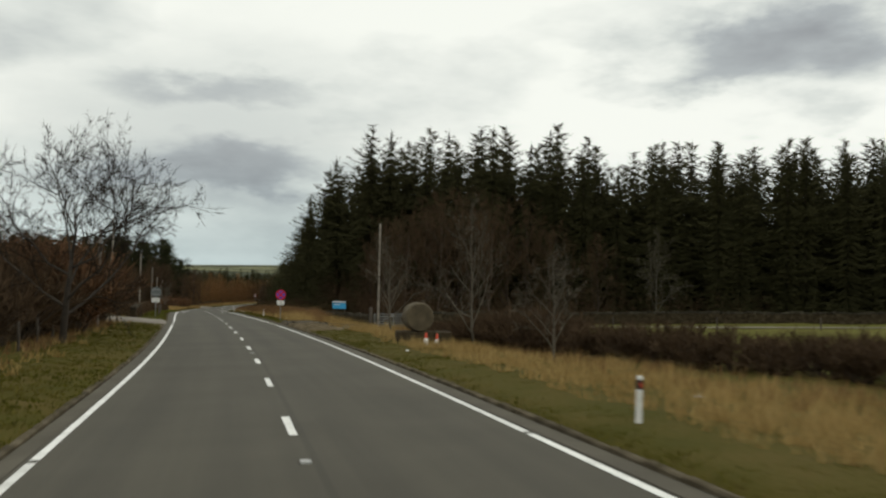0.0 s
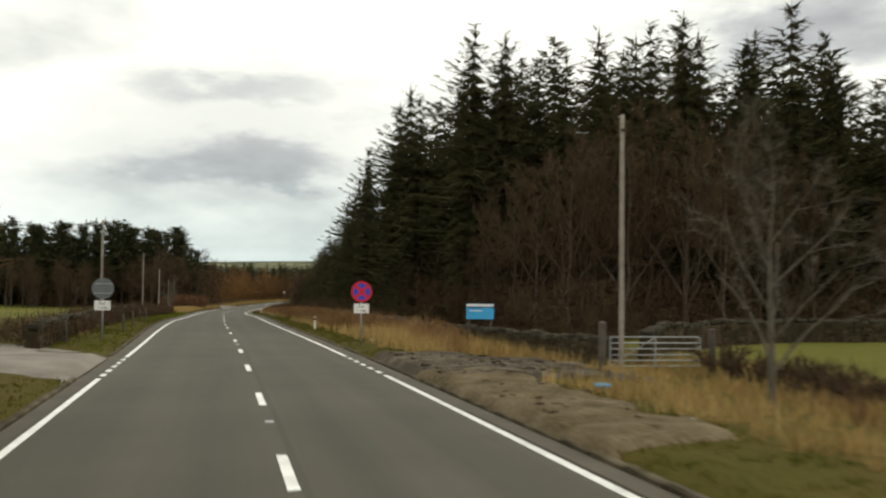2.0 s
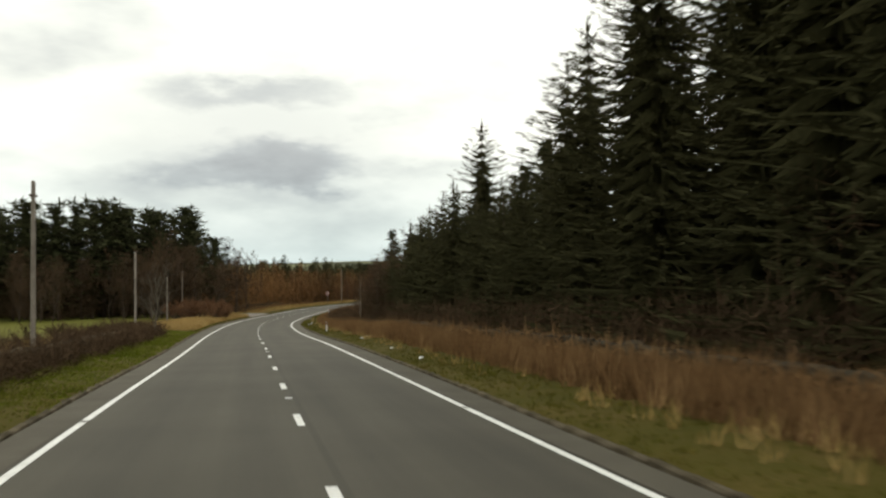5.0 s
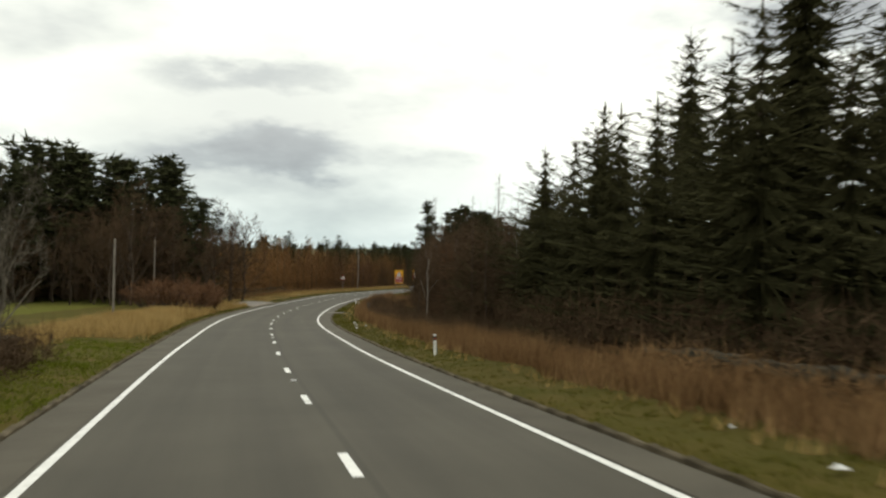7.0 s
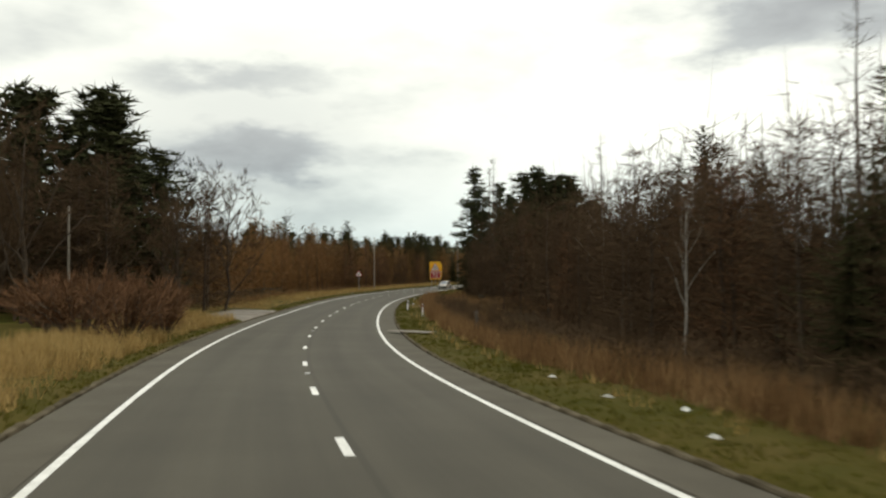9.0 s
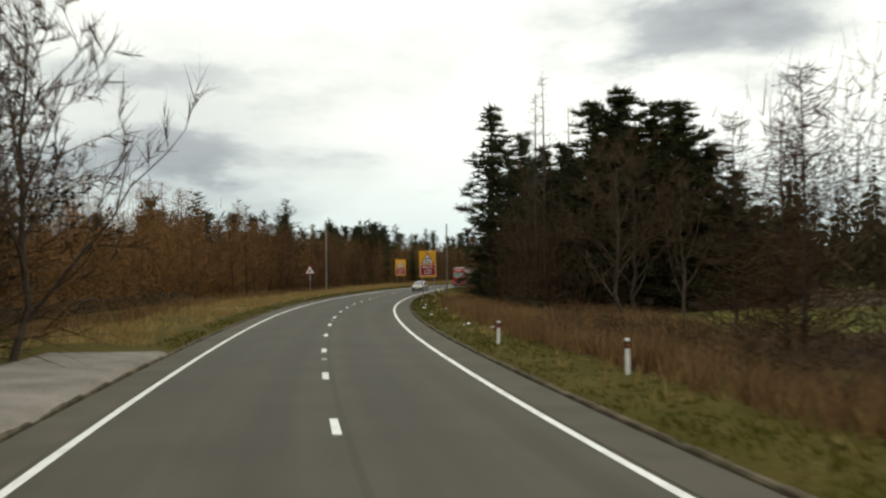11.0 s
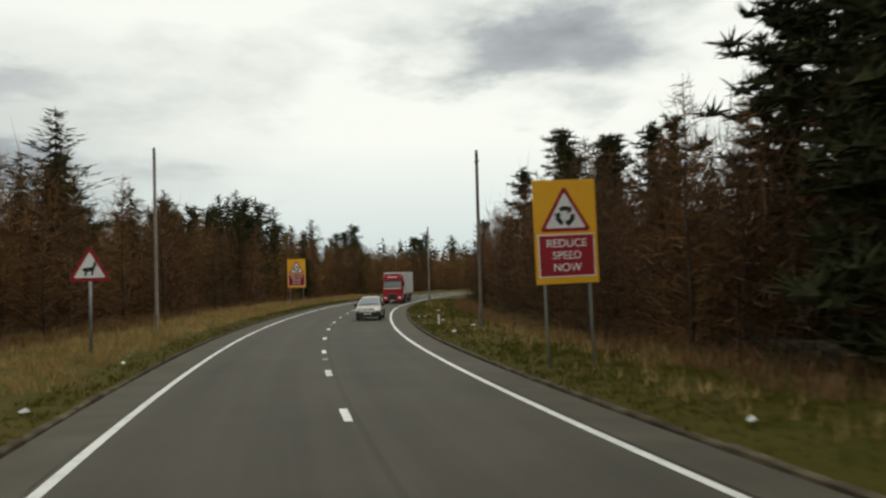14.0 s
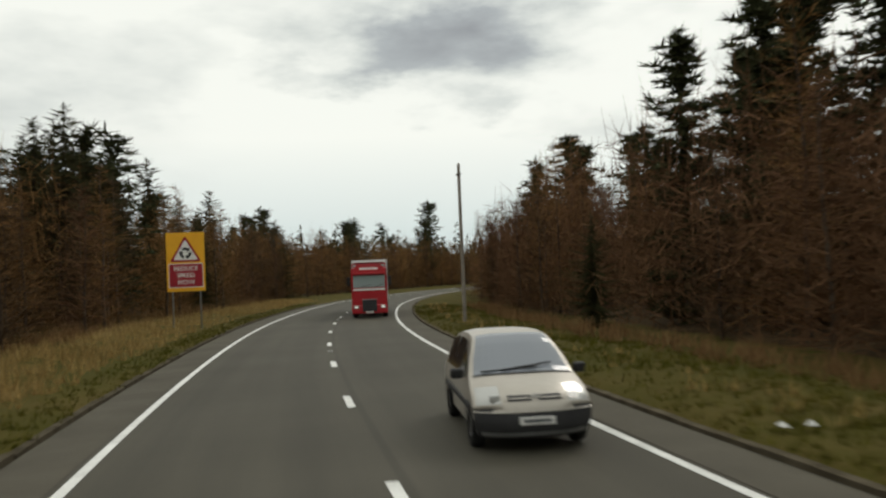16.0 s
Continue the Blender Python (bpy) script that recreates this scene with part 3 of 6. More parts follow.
# starts of the centre dashes, a little over six metres apart
DASH_ROWS = [(0, 12.6), (1, 19.2), (4, 38.3), (5, 44.9), (8, 64.5), (9, 71.0), (11, 84.3), (16, 114.0), (17, 120.2), (19, 132.8), (22, 151.4), (25, 169.7), (27, 182.0), (32, 212.0), (35, 230.2), (38, 248.1), (41, 266.5), (44, 284.8), (47, 302.7)]
k0, k1 = DASH_ROWS[0][0], DASH_ROWS[-1][0]
for k in range(k0 - 6, k1 + 14):
    s = float(np.interp(k, [r[0] for r in DASH_ROWS], [r[1] for r in DASH_ROWS]))
    if k < k0:
        s = DASH_ROWS[0][1] - 6.0 * (k0 - k)
    if k > k1:
        s = DASH_ROWS[-1][1] + 6.0 * (k - k1)
    if not S0 + 3 < s < S1 - 5:
        continue
    part("centre_dash", mark(s, s + float(np.interp(s, [62, 72, 150, 210], [1.9, 1.45, 1.4, 1.25])), 0.0, 0.13), M["paint"], road)
    if k % 3 == 0:
        stud = Geo()
        stud.box(road_at(s - 2.0, 0, 0.042), (0.13, 0.16, 0.025), radians(turn_at(s)))
        part("road_stud", stud, M["stud"], road, "worn metal reflector stud")
# the edge lines break into short dashes at the field accesses
ACCESS_R, ACCESS_L = (chain_at(54.5), chain_at(61.0)), (chain_at(55.0), chain_at(61.5))
for side, (a0, a1) in ((1, ACCESS_R), (-1, ACCESS_L)):
    cuts = [S0 + 1] + [s for s in np.arange(S0 + 30, S1 - 30, 46.0) if abs(s - a0) > 14] + [S1 - 1]
    for b0, b1 in zip(cuts[:-1], cuts[1:]):
        spans = [(b0, b1 - 0.18)]
        if b0 < a0 < b1:
            spans = [(b0, a0), (a1, b1 - 0.18)]
        for q0, q1 in spans:
            part("edge_line", mark(q0, q1, side, 0.13), M["paint"], road, "white edge line, scuffed")
    for s in np.arange(a0 + 0.5, a1 - 0.5, 1.15):
        part("edge_dash", mark(s, s + 0.6, side, 0.13), M["paint"], road)


def wood_floor(name, y0, y1, off0, off1, label):
    """Bare brown litter under trees, with a wavering edge."""
    g, v = Geo(), []
    ss, os_ = np.arange(chain_at(y0), chain_at(y1), 3.0), np.linspace(off0, off1, 12)
    for j, s in enumerate(ss):
        for k, o in enumerate(os_):
            rim = k == 0 or j in (0, len(ss) - 1)
            p = road_at(s, o + (0.9 * noise.noise((s * 0.2, 3.0, o)) if k == 0 else 0))
            v.append((p.x, p.y, land(p.x, p.y) + (-0.25 if rim else 0.17) + 0.05 * noise.noise((p.x * 0.4, p.y * 0.4, 2.0))))
    n = len(os_)
    f = [[j * n + i, j * n + i + 1, (j + 1) * n + i + 1, (j + 1) * n + i] for j in range(len(ss) - 1) for i in range(n - 1)]
    g.add(v, f if off1 > off0 else [q[::-1] for q in f])
    return tagged(part(name, g, M["litterfall"], smooth=True), label, "woodland floor", kind="structure")


wood_floor("ground_plantation", 71, 176, 9.0, 46, "dark needle litter under a spruce plantation")
wood_floor("ground_thicket", 172, 218, 9.5, 46, "brown leaf litter under a thicket")
wood_floor("ground_pines", 234, 420, 9.8, 46, "brown leaf litter under pines and thicket")
wood_floor("ground_larches", 224, 420, -13.5, -46, "brown leaf litter under russet larches")

# ---- kerbstones and grass ----
KERB_MESHES = []
for k in range(5):
    rs_ = np.random.RandomState(40 + k)
    bm = slab((0.13, 0.885, 0.24), (0, 0, -0.12), 0.022, 1)
    for v in bm.verts:
        v.co += Vector(rs_.uniform(-0.008, 0.008, 3))
    me = bpy.data.meshes.new("kerbstone")
    bm.to_mesh(me); bm.free()
    me.materials.append(M["kerb"])
    KERB_MESHES.append(me)


def kerb_line(name, side):
    rest = Geo()
    rs = np.random.RandomState(3 + side)
    todo = []
    for s in np.arange(-14, 350, 0.915):
        gap = ACCESS_R if side > 0 else ACCESS_L
        low = -0.055 if gap[0] - 0.5 < s < gap[1] + 0.5 else 0.0
        p = road_at(s, kerb_off(s, side) + side * 0.07, 0.055 + low + rs.uniform(-0.014, 0.014))
        todo.append((s, p, turn_at(s) + rs.uniform(-0.6, 0.6), rs.uniform(-1.5, 1.5)))
    for s, p, a, t in todo:
        if s < -2 or s > 268:
            rest.box(p - Vector((0, 0, 0.12)), (0.13, 0.885, 0.24), radians(a))
    line = tagged(part(name, rest, M["kerb"]), "weathered concrete kerb half sunk in turf", "kerb", kind="structure")
    for s, p, a, t in todo:
        if -2 <= s <= 268:
            part("kerbstone", KERB_MESHES[rs.randint(5)], None, line, m=pose(*p, 0, t, a))
    return line


kerb_line("kerb_right", 1)
kerb_line("kerb_left", -1)


def sward(name, mat, label, zones, seed):
    """Grass as one mesh. Zones: side, y from and to, distance beyond the kerb from and to, tufts a square metre, blades a tuft, blade length, width."""
    rs = np.random.RandomState(seed)
    np.random.seed(seed)
    g = Geo()
    for side, y0, y1, o0, o1, dens, per, l0, l1, w in zones:
        s0, s1 = chain_at(y0), chain_at(y1)
        n = int((s1 - s0) * (o1 - o0) * dens)
        base = []
        for k in range(n):
            s = rs.uniform(s0, s1)
            over = o0 + (o1 - o0) * (rs.uniform(0, 1) if rs.rand() < 0.7 else rs.beta(2, 2))
            gap = (chain_at(52.6), chain_at(58.4)) if side > 0 else ACCESS_L
            if gap[0] - 0.8 < s < gap[1] + 0.8 and over < (5.2 if side > 0 else 6.0):
                continue
            if side > 0 and chain_at(44.6) < s < gap[0] and over < 1.7 + 0.5 * noise.noise((s * 0.7, 8.0, 2.1)):
                continue
            if side < 0 and chain_at(198.5) < s < chain_at(212.5) and over < 3.6:
                continue
            p = road_at(s, kerb_off(s, side) + side * (over + 0.06))
            patch = noise.noise((p.x * 0.22, p.y * 0.22, seed * 1.7))
            if rs.rand() > 0.85 + 0.7 * patch:
                continue
            base.append((p.x, p.y, land(p.x, p.y) - 0.01, 1 + 0.35 * patch))
        base = np.array(base)
        if not len(base):
            continue
        k = np.repeat(np.arange(len(base)), per)
        b = base[k, :3] + np.c_[rs.normal(0, 0.045 + 0.06 * l1, (len(k), 2)), np.zeros(len(k))]
        d = np.c_[rs.normal(0.06, 0.30, len(k)), rs.normal(0, 0.30, len(k)), np.ones(len(k))]
        g.blades(b, d, rs.uniform(l0, l1, len(k)) * base[k, 3], w * rs.uniform(0.7, 1.3, len(k)))
    return tagged(part(name, g, mat), label, "grass", kind="stuff")


sward("verge_grass", M["grass"], "short green grass along a road verge", [
    (1, -2, 75, 0.02, 2.8, 44, 5, 0.03, 0.09, 0.020), (1, 75, 236, 0.02, 2.0, 32, 5, 0.03, 0.10, 0.022), (1, 236, 330, 0.02, 4.2, 26, 5, 0.04, 0.13, 0.024),
    (-1, -2, 105, 0.02, 3.0, 32, 5, 0.03, 0.10, 0.022), (-1, 150, 340, 0.02, 0.9, 30, 5, 0.04, 0.11, 0.024)], 51)
sward("straw_grass", M["straw"], "pale dead straw grass in tussocks on a verge", [
    (1, -2, 56, 2.2, 8.5, 9, 9, 0.2, 0.55, 0.022), (1, 4, 34, 1.6, 7.0, 10, 9, 0.10, 0.34, 0.022), (1, 59.5, 70, 3.6, 7.0, 9, 10, 0.3, 0.75, 0.022), (1, 55, 74, 1.2, 4.0, 9, 10, 0.3, 0.75, 0.022), (1, 74, 100, 1.0, 2.6, 3, 8, 0.15, 0.45, 0.022), (1, 100, 330, 0.9, 2.6, 1.6, 7, 0.10, 0.35, 0.022), (1, 258, 276, 2.4, 5.0, 4, 8, 0.2, 0.45, 0.024), (1, 50, 63, 4.0, 11.0, 4, 9, 0.25, 0.6, 0.022),
    (-1, 2, 105, 1.8, 4.0, 2.0, 8, 0.12, 0.35, 0.022), (-1, 106, 152, 2.6, 6.0, 9, 9, 0.28, 0.72, 0.022), (-1, 152, 203, 0.5, 5.5, 15, 9, 0.25, 0.65, 0.026), (-1, 203, 345, 0.9, 4.6, 8, 9, 0.15, 0.40, 0.022)], 52)
sward("russet_grass", M["russet"], "tall russet dead grass and stems before a wall", [
    (1, 80, 242, 1.9, 3.0, 15, 10, 0.45, 0.95, 0.026), (1, 61, 152, 2.9, 3.9, 16, 10, 0.6, 1.05, 0.026), (1, 208, 272, 4.6, 13.0, 3, 9, 0.35, 0.8, 0.03), (1, 150, 240, 3.3, 5.6, 6, 9, 0.4, 0.85, 0.026), (1, 242, 330, 3.4, 5.4, 6, 9, 0.25, 0.6, 0.024),
    (1, 4, 50, 5.5, 10.0, 3.0, 9, 0.25, 0.55, 0.024), (-1, 215, 345, 4.0, 7.5, 4, 9, 0.3, 0.7, 0.026), (-1, 4, 55, 2.6, 4.2, 4, 8, 0.2, 0.5, 0.022)], 53)
sward("lush_grass", M["green"], "vivid green grass along a road verge", [(-1, 100, 150, 0.02, 3.0, 60, 5, 0.04, 0.10, 0.022), (-1, 60, 100, 0.3, 2.4, 16, 5, 0.04, 0.10, 0.022)], 54)

# ---- trees ----
def skirt(g, rs, x, y, z, r, drop, n=11, notch=(0.55, 0.8)):
    """A jagged, drooping ring of boughs close round the stem."""
    a = np.arange(2 * n) * math.pi / n + rs.uniform(0, 1)
    q = r * np.where(np.arange(2 * n) % 2 == 0, rs.uniform(0.65, 1.2, 2 * n), rs.uniform(*notch, 2 * n))
    ring = np.stack([x + np.cos(a) * q, y + np.sin(a) * q, z - drop * q / (r + 0.01) * rs.uniform(0.7, 1.2, 2 * n)], 1)
    g.add(np.concatenate([[[x, y, z + 0.25 * r + 0.1]], ring]), [[0, 1 + i, 1 + (i + 1) % (2 * n)] for i in range(2 * n)])


def spruce_parts(h, seed, base=0.05, slope=0.46, widest=2.9, step=0.16, leaf=1.0):
    """A spruce: whorls of long boughs that turn up at the tip, each a row of drooping shoots on both sides."""
    rs = np.random.RandomState(seed)
    np.random.seed(seed)
    trunk, crown = Geo(), Geo()
    zs = np.linspace(0, h, 7)
    trunk.tube([(0.06 * math.sin(z + seed), 0.06 * math.cos(z * 0.8), z) for z in zs], 0.010 * h * (1.02 - zs / h) + 0.012, 6)
    B, D, Ln, W = [], [], [], []
    z = base * h + 0.25
    while z < h - 0.25:
        deep = h - z
        reach = min(slope * deep**0.94 + 0.1, widest * (1 + 0.06 * math.sin(z * 1.7)))
        skirt(crown, rs, 0, 0, z, reach * 0.42, 0.10 + 0.20 * reach, 30, (0.2, 0.45))
        for k in range(9 if deep > 2 else 6):
            a = rs.uniform(0, 2 * math.pi)
            r = reach * rs.uniform(0.72, 1.22)
            up = 0.62 * math.exp(-deep / 3.0) + 0.06
            m = max(3, int(r / step))
            u = (np.arange(m) + 0.8) / m
            x = r * u
            pz = z + rs.uniform(-0.36, 0.36) + up * x - 0.16 * x * (1 - math.exp(-deep / 4)) + 0.13 * r * u**3
            pos = np.stack([np.cos(a) * x, np.sin(a) * x, pz], 1)
            for sgn in (-1, 1):
                ang = a + sgn * rs.uniform(0.45, 0.95, m)
                d = np.stack([np.cos(ang), np.sin(ang), rs.uniform(-0.62, 0.22, m) + 0.45 * u], 1)
                ln = (0.22 + 0.34 * (1 - u)) * rs.uniform(0.65, 1.25, m) * leaf * (0.55 + 0.45 * min(1, deep / 3))
                B.append(pos); D.append(d); Ln.append(ln); W.append(ln * 0.155 + 0.012)
            tip = pos[-1] - np.array([np.cos(a), np.sin(a), 0.1]) * 0.25
            B.append(tip[None]); D.append(np.array([[np.cos(a), np.sin(a), 0.35]])); Ln.append(np.array([0.55 * leaf])); W.append(np.array([0.12 * leaf]))
            B.append(pos[:1] * 0.2 + [0, 0, z * 0.8]); D.append(pos[-1:] - pos[:1]); Ln.append(np.array([r * 0.95])); W.append(np.array([0.05 + 0.02 * r]))
        z += rs.uniform(0.5, 0.72) * (0.75 + 0.25 * min(1, deep / 4))
    B.append(np.array([[0, 0, h * 0.965]] * 5)); D.append(np.array([[0, 0, 1], [0.5, 0.1, 0.8], [-0.4, 0.4, 0.8], [0.1, -0.5, 0.8], [0.3, 0.4, 0.6]])); Ln.append(np.array([0.9, 0.4, 0.4, 0.4, 0.35])); W.append(np.array([0.12] * 5))
    crown.blades(np.concatenate(B), np.concatenate(D), np.concatenate(Ln), np.concatenate(W))
    return trunk, crown


def pine_parts(h, seed, bare=0.35, spread=0.24, per=22, gap=0.46, tuft=0.74):
    """A pine: level, uneven tiers of boughs that carry dense rounded tufts of needles."""
    rs = np.random.RandomState(seed)
    np.random.seed(seed)
    trunk, crown = Geo(), Geo()
    zs = np.linspace(0, h * 0.97, 8)
    bend = rs.uniform(-0.25, 0.25, 2)
    axis = lambda z: np.array([bend[0] * math.sin(z / h * 3), bend[1] * math.sin(z / h * 2.4), z])
    trunk.tube([axis(z) for z in zs], 0.013 * h * (1.03 - 0.85 * zs / h), 7)
    C, R = [], []
    z = bare * h
    while z < h * 0.97:
        f = (z / h - bare) / (1 - bare)
        reach = h * spread * (0.8 + 0.45 * f if f < 0.4 else 1.62 * (1 - f) ** 0.75 + 0.03) * rs.uniform(0.6, 1.15)
        skirt(crown, rs, *axis(z)[:2], z + 0.2, reach * 0.30, 0.3 * reach, 7)
        for k in range(rs.randint(4, 7)):
            a = rs.uniform(0, 2 * math.pi)
            r = reach * rs.uniform(0.6, 1.12)
            o = axis(z)
            end = o + np.array([math.cos(a) * r, math.sin(a) * r, 0.14 * r + rs.uniform(0, 0.3) + 0.5 * f * f])
            mid = (o + end) / 2 + np.array([0, 0, -0.05 * r])
            trunk.tube([o, mid, end], [0.012 * r + 0.02, 0.008 * r + 0.012, 0.008], 3)
            for u in np.linspace(0.3, 1, max(2, int(r / gap))):
                spot = o + (end - o) * u
                spot += np.clip(rs.normal(0, 1, 3), -1.3, 1.3) * (0.05 + 0.06 * r, 0.05 + 0.06 * r, 0.18)
                C.append(spot); R.append(rs.uniform(0.7, 1.2) * tuft)
        z += rs.uniform(0.42, 0.75)
    for k in range(4):
        C.append(axis(h * 0.95) + rs.normal(0, 0.18, 3)); R.append(0.7 * tuft)
    C, R = np.array(C), np.array(R)
    for c, r in zip(C, R):
        skirt(crown, rs, c[0], c[1], c[2] + 0.04, r * 0.40, 0.12 * r, 3)
    d = rs.normal(size=(len(C), per, 3))
    d[..., 2] = np.abs(d[..., 2]) * 0.8 - 0.12
    d /= np.linalg.norm(d, axis=2)[..., None]
    b = C[:, None] + d * (R * 0.30)[:, None, None] * [1.0, 1.0, 0.5]
    ln = np.repeat(R, per) * rs.uniform(0.45, 0.85, len(C) * per)
    crown.blades(b.reshape(-1, 3), d.reshape(-1, 3), ln, ln * 0.17 + 0.014)
    return trunk, crown


def bare_parts(h, seed, limbs=8, spread=0.36, low=0.22, forks=(5, 4, 4), thick=0.016, rise=0.75, gnarl=0.16, twigs=4, fine=0.016):
    """A leafless tree that forks again and again: trunk and limbs as tubes, then branchlets, then fine twigs."""
    rs = np.random.RandomState(seed)
    np.random.seed(seed)
    trunk, crown = Geo(), Geo()
    TB, TD, TL = [], [], []

    def bough(p, d, length, rad, level):
        n = (4, 3, 2, 2)[level]
        pts, q, w = [p], np.array(p, float), d / np.linalg.norm(d)
        for i in range(n):
            w = w + rs.normal(0, gnarl, 3)
            w[2] += 0.07
            w /= np.linalg.norm(w)
            q = q + w * length / n
            pts.append(q.copy())
        g = trunk if level == 0 else crown
        g.tube(pts, np.linspace(rad, rad * 0.35, n + 1), (6, 4, 3, 3)[level])
        if level < len(forks):
            for k in range(forks[level]):
                u = (0.22 + 0.8 * (k + rs.uniform(0, 0.9)) / forks[level]) * n
                i = min(n - 1, int(u))
                o = pts[i] + (pts[i + 1] - pts[i]) * min(1.0, u - i)
                t = pts[i + 1] - pts[i]
                t = t / np.linalg.norm(t)
                side = rs.normal(size=3)
                side -= t * (side @ t)
                side /= np.linalg.norm(side)
                bough(o, t * rs.uniform(0.55, 1.0) + side * rs.uniform(0.5, 0.95), length * rs.uniform(0.38, 0.6), max(0.006, rad * 0.45), level + 1)
        else:
            for k in range(twigs):
                u = rs.uniform(0.1, 1.0)
                TB.append(pts[0] + (pts[-1] - pts[0]) * u); TD.append(w + rs.normal(0, 0.5, 3) + [0, 0, 0.2]); TL.append(length * rs.uniform(0.4, 0.85))

    zs = np.linspace(0, h * 0.8, 7)
    wob = np.cumsum(rs.normal(0, 0.012 * h, (7, 2)), axis=0); wob[0] = 0
    spine = np.stack([wob[:, 0], wob[:, 1], zs], 1)
    trunk.tube(spine, thick * h * (1.02 - 0.85 * zs / (h * 0.8)) + 0.008, 7)
    for i in range(limbs):
        u = low + (1.0 - low) * (i + 0.8 * rs.uniform(0, 1)) / limbs
        o = np.array([np.interp(u * h * 0.8, zs, spine[:, k]) for k in range(3)])
        a = i * 2.4 + rs.uniform(-0.5, 0.5)
        bough(o, np.array([math.cos(a), math.sin(a), rise * rs.uniform(0.6, 1.4) + 0.6 * u * u]), h * spread * (1.2 - 0.62 * u) * rs.uniform(0.85, 1.2), thick * h * 0.5 * (1.15 - 0.85 * u), 0)
    crown.blades(np.array(TB), np.array(TD), np.array(TL), fine * (1 + 0.6 * rs.rand(len(TB))))
    return trunk, crown


def larch_parts(h, seed, spread=0.17, dense=1.0, base=0.1, wide=0.03):
    """A leafless larch or young birch: straight stem, many fine side shoots."""
    rs = np.random.RandomState(seed)
    np.random.seed(seed)
    trunk, crown = Geo(), Geo()
    zs = np.linspace(0, h, 5)
    trunk.tube(np.stack([0.05 * np.sin(zs), 0.05 * np.cos(zs * 0.7), zs], 1), 0.009 * h * (1.02 - zs / h) + 0.006, 4)
    n = int(95 * h * dense / 9 * 2)
    z = h * (base + (0.97 - base) * rs.uniform(0, 1, n) ** 1.1)
    f = 1 - z / h
    a = rs.uniform(0, 6.283, n)
    r = (h * spread * f**0.75 + 0.15) * rs.uniform(0.5, 1.15, n)
    o = np.stack([0 * z, 0 * z, z], 1)
    d = np.stack([np.cos(a), np.sin(a), rs.uniform(0.0, 0.75, n)], 1)
    crown.blades(o, d, r, 0.028)
    k = np.repeat(np.arange(n), 4)
    u = rs.uniform(0.2, 1.0, len(k))
    b = o[k] + d[k] / np.linalg.norm(d[k], axis=1)[:, None] * (r[k] * u)[:, None]
    dd = d[k] + rs.normal(0, 0.55, (len(k), 3))
    crown.blades(b, dd, (0.25 + 0.5 * r[k]) * rs.uniform(0.5, 1.2, len(k)), wide * rs.uniform(0.5, 1.1, len(k)))
    return trunk, crown


def shrub_parts(h, seed, w=1.0, twigs=540):
    """A many-stemmed leafless bush, dome shaped."""
    rs = np.random.RandomState(seed)
    np.random.seed(seed)
    stems, crown = Geo(), Geo()
    for i in range(26):
        a, q = rs.uniform(0, 2 * math.pi), rs.uniform(0.05, 1) ** 0.6
        e = np.array([math.cos(a) * q * w, math.sin(a) * q * w, h * math.sqrt(max(0.05, 1 - 0.85 * q * q)) * rs.uniform(0.75, 1)])
        o = np.array([math.cos(a) * 0.2 * w * q, math.sin(a) * 0.2 * w * q, 0])
        stems.tube([o, (o + e) / 2 + np.array([0, 0, 0.12 * h]), e], [0.03, 0.02, 0.006], 3)
        n = twigs // 26 * 2
        t = rs.uniform(0.2, 1, n)[:, None]
        b = o + (e - o) * t + np.array([0, 0, 0.24 * h]) * (t * (1 - t))
        d = rs.normal(0, 0.6, (n, 3)) + (e - o) / (h + 0.1)
        d[:, 2] += 0.3
        crown.blades(b, d, rs.uniform(0.3, 0.75, n), 0.022 + 0.018 * rs.rand(n))
    return stems, crown


def tree(name, shapes, bark, leaf, crown_name="crown"):
    """A hidden first tree; copies are set out with plant()."""
    t, c = shapes
    return (name, t.mesh("trunk", bark, True), c.mesh(crown_name, leaf), crown_name)


def plant(kind, x, y, size=1.0, turn=None, label="", category="tree", group="", wide=1.0, lean=0.0, dz=0.0):
    name, tm, cm, crown_name = kind
    turn = random.uniform(0, 360) if turn is None else turn
    ob = new(name)
    ob.matrix_basis = pose(x, y, land(x, y) - 0.05 + dz, lean, 0, turn) @ Matrix.Diagonal((size * wide, size * wide, size, 1))
    part("trunk", tm, None, ob)
    part(crown_name, cm, None, ob)
    return tagged(ob, label, category, group)


SPRUCE = [tree("spruce_tree", spruce_parts(17.0, 11 + k, 0.05, 0.46, 2.7, 0.34, 1.4), M["bark"], M["spruce"]) for k in range(4)]
NEAR = [tree("spruce_tree", spruce_parts(15.0, 21 + k, 0.02, 0.54, 3.4, 0.125, 0.86), M["bark"], M["spruce"]) for k in range(3)]
SKIRT = [tree("spruce_tree", spruce_parts(10.0, 31 + k, 0.02, 0.56, 3.1, 0.11, 0.72), M["bark"], M["spruce"]) for k in range(3)]
PINE = [tree("pine_tree", pine_parts(15.0, 51 + k, (0.04, 0.10, 0.22, 0.36)[k], 0.2, 8, 0.75, 0.95), M["bark"], M["pine"]) for k in range(4)]
NEARPINE = [tree("pine_tree", pine_parts(15.0, 61 + k, (0.05, 0.10, 0.25)[k], 0.21), M["bark"], M["pine"]) for k in range(3)]
CONE = [tree("pine_tree", pine_parts(15.0, 67 + k, 0.03, 0.165, 18, 0.40, 0.74), M["bark"], M["pine"]) for k in range(2)]
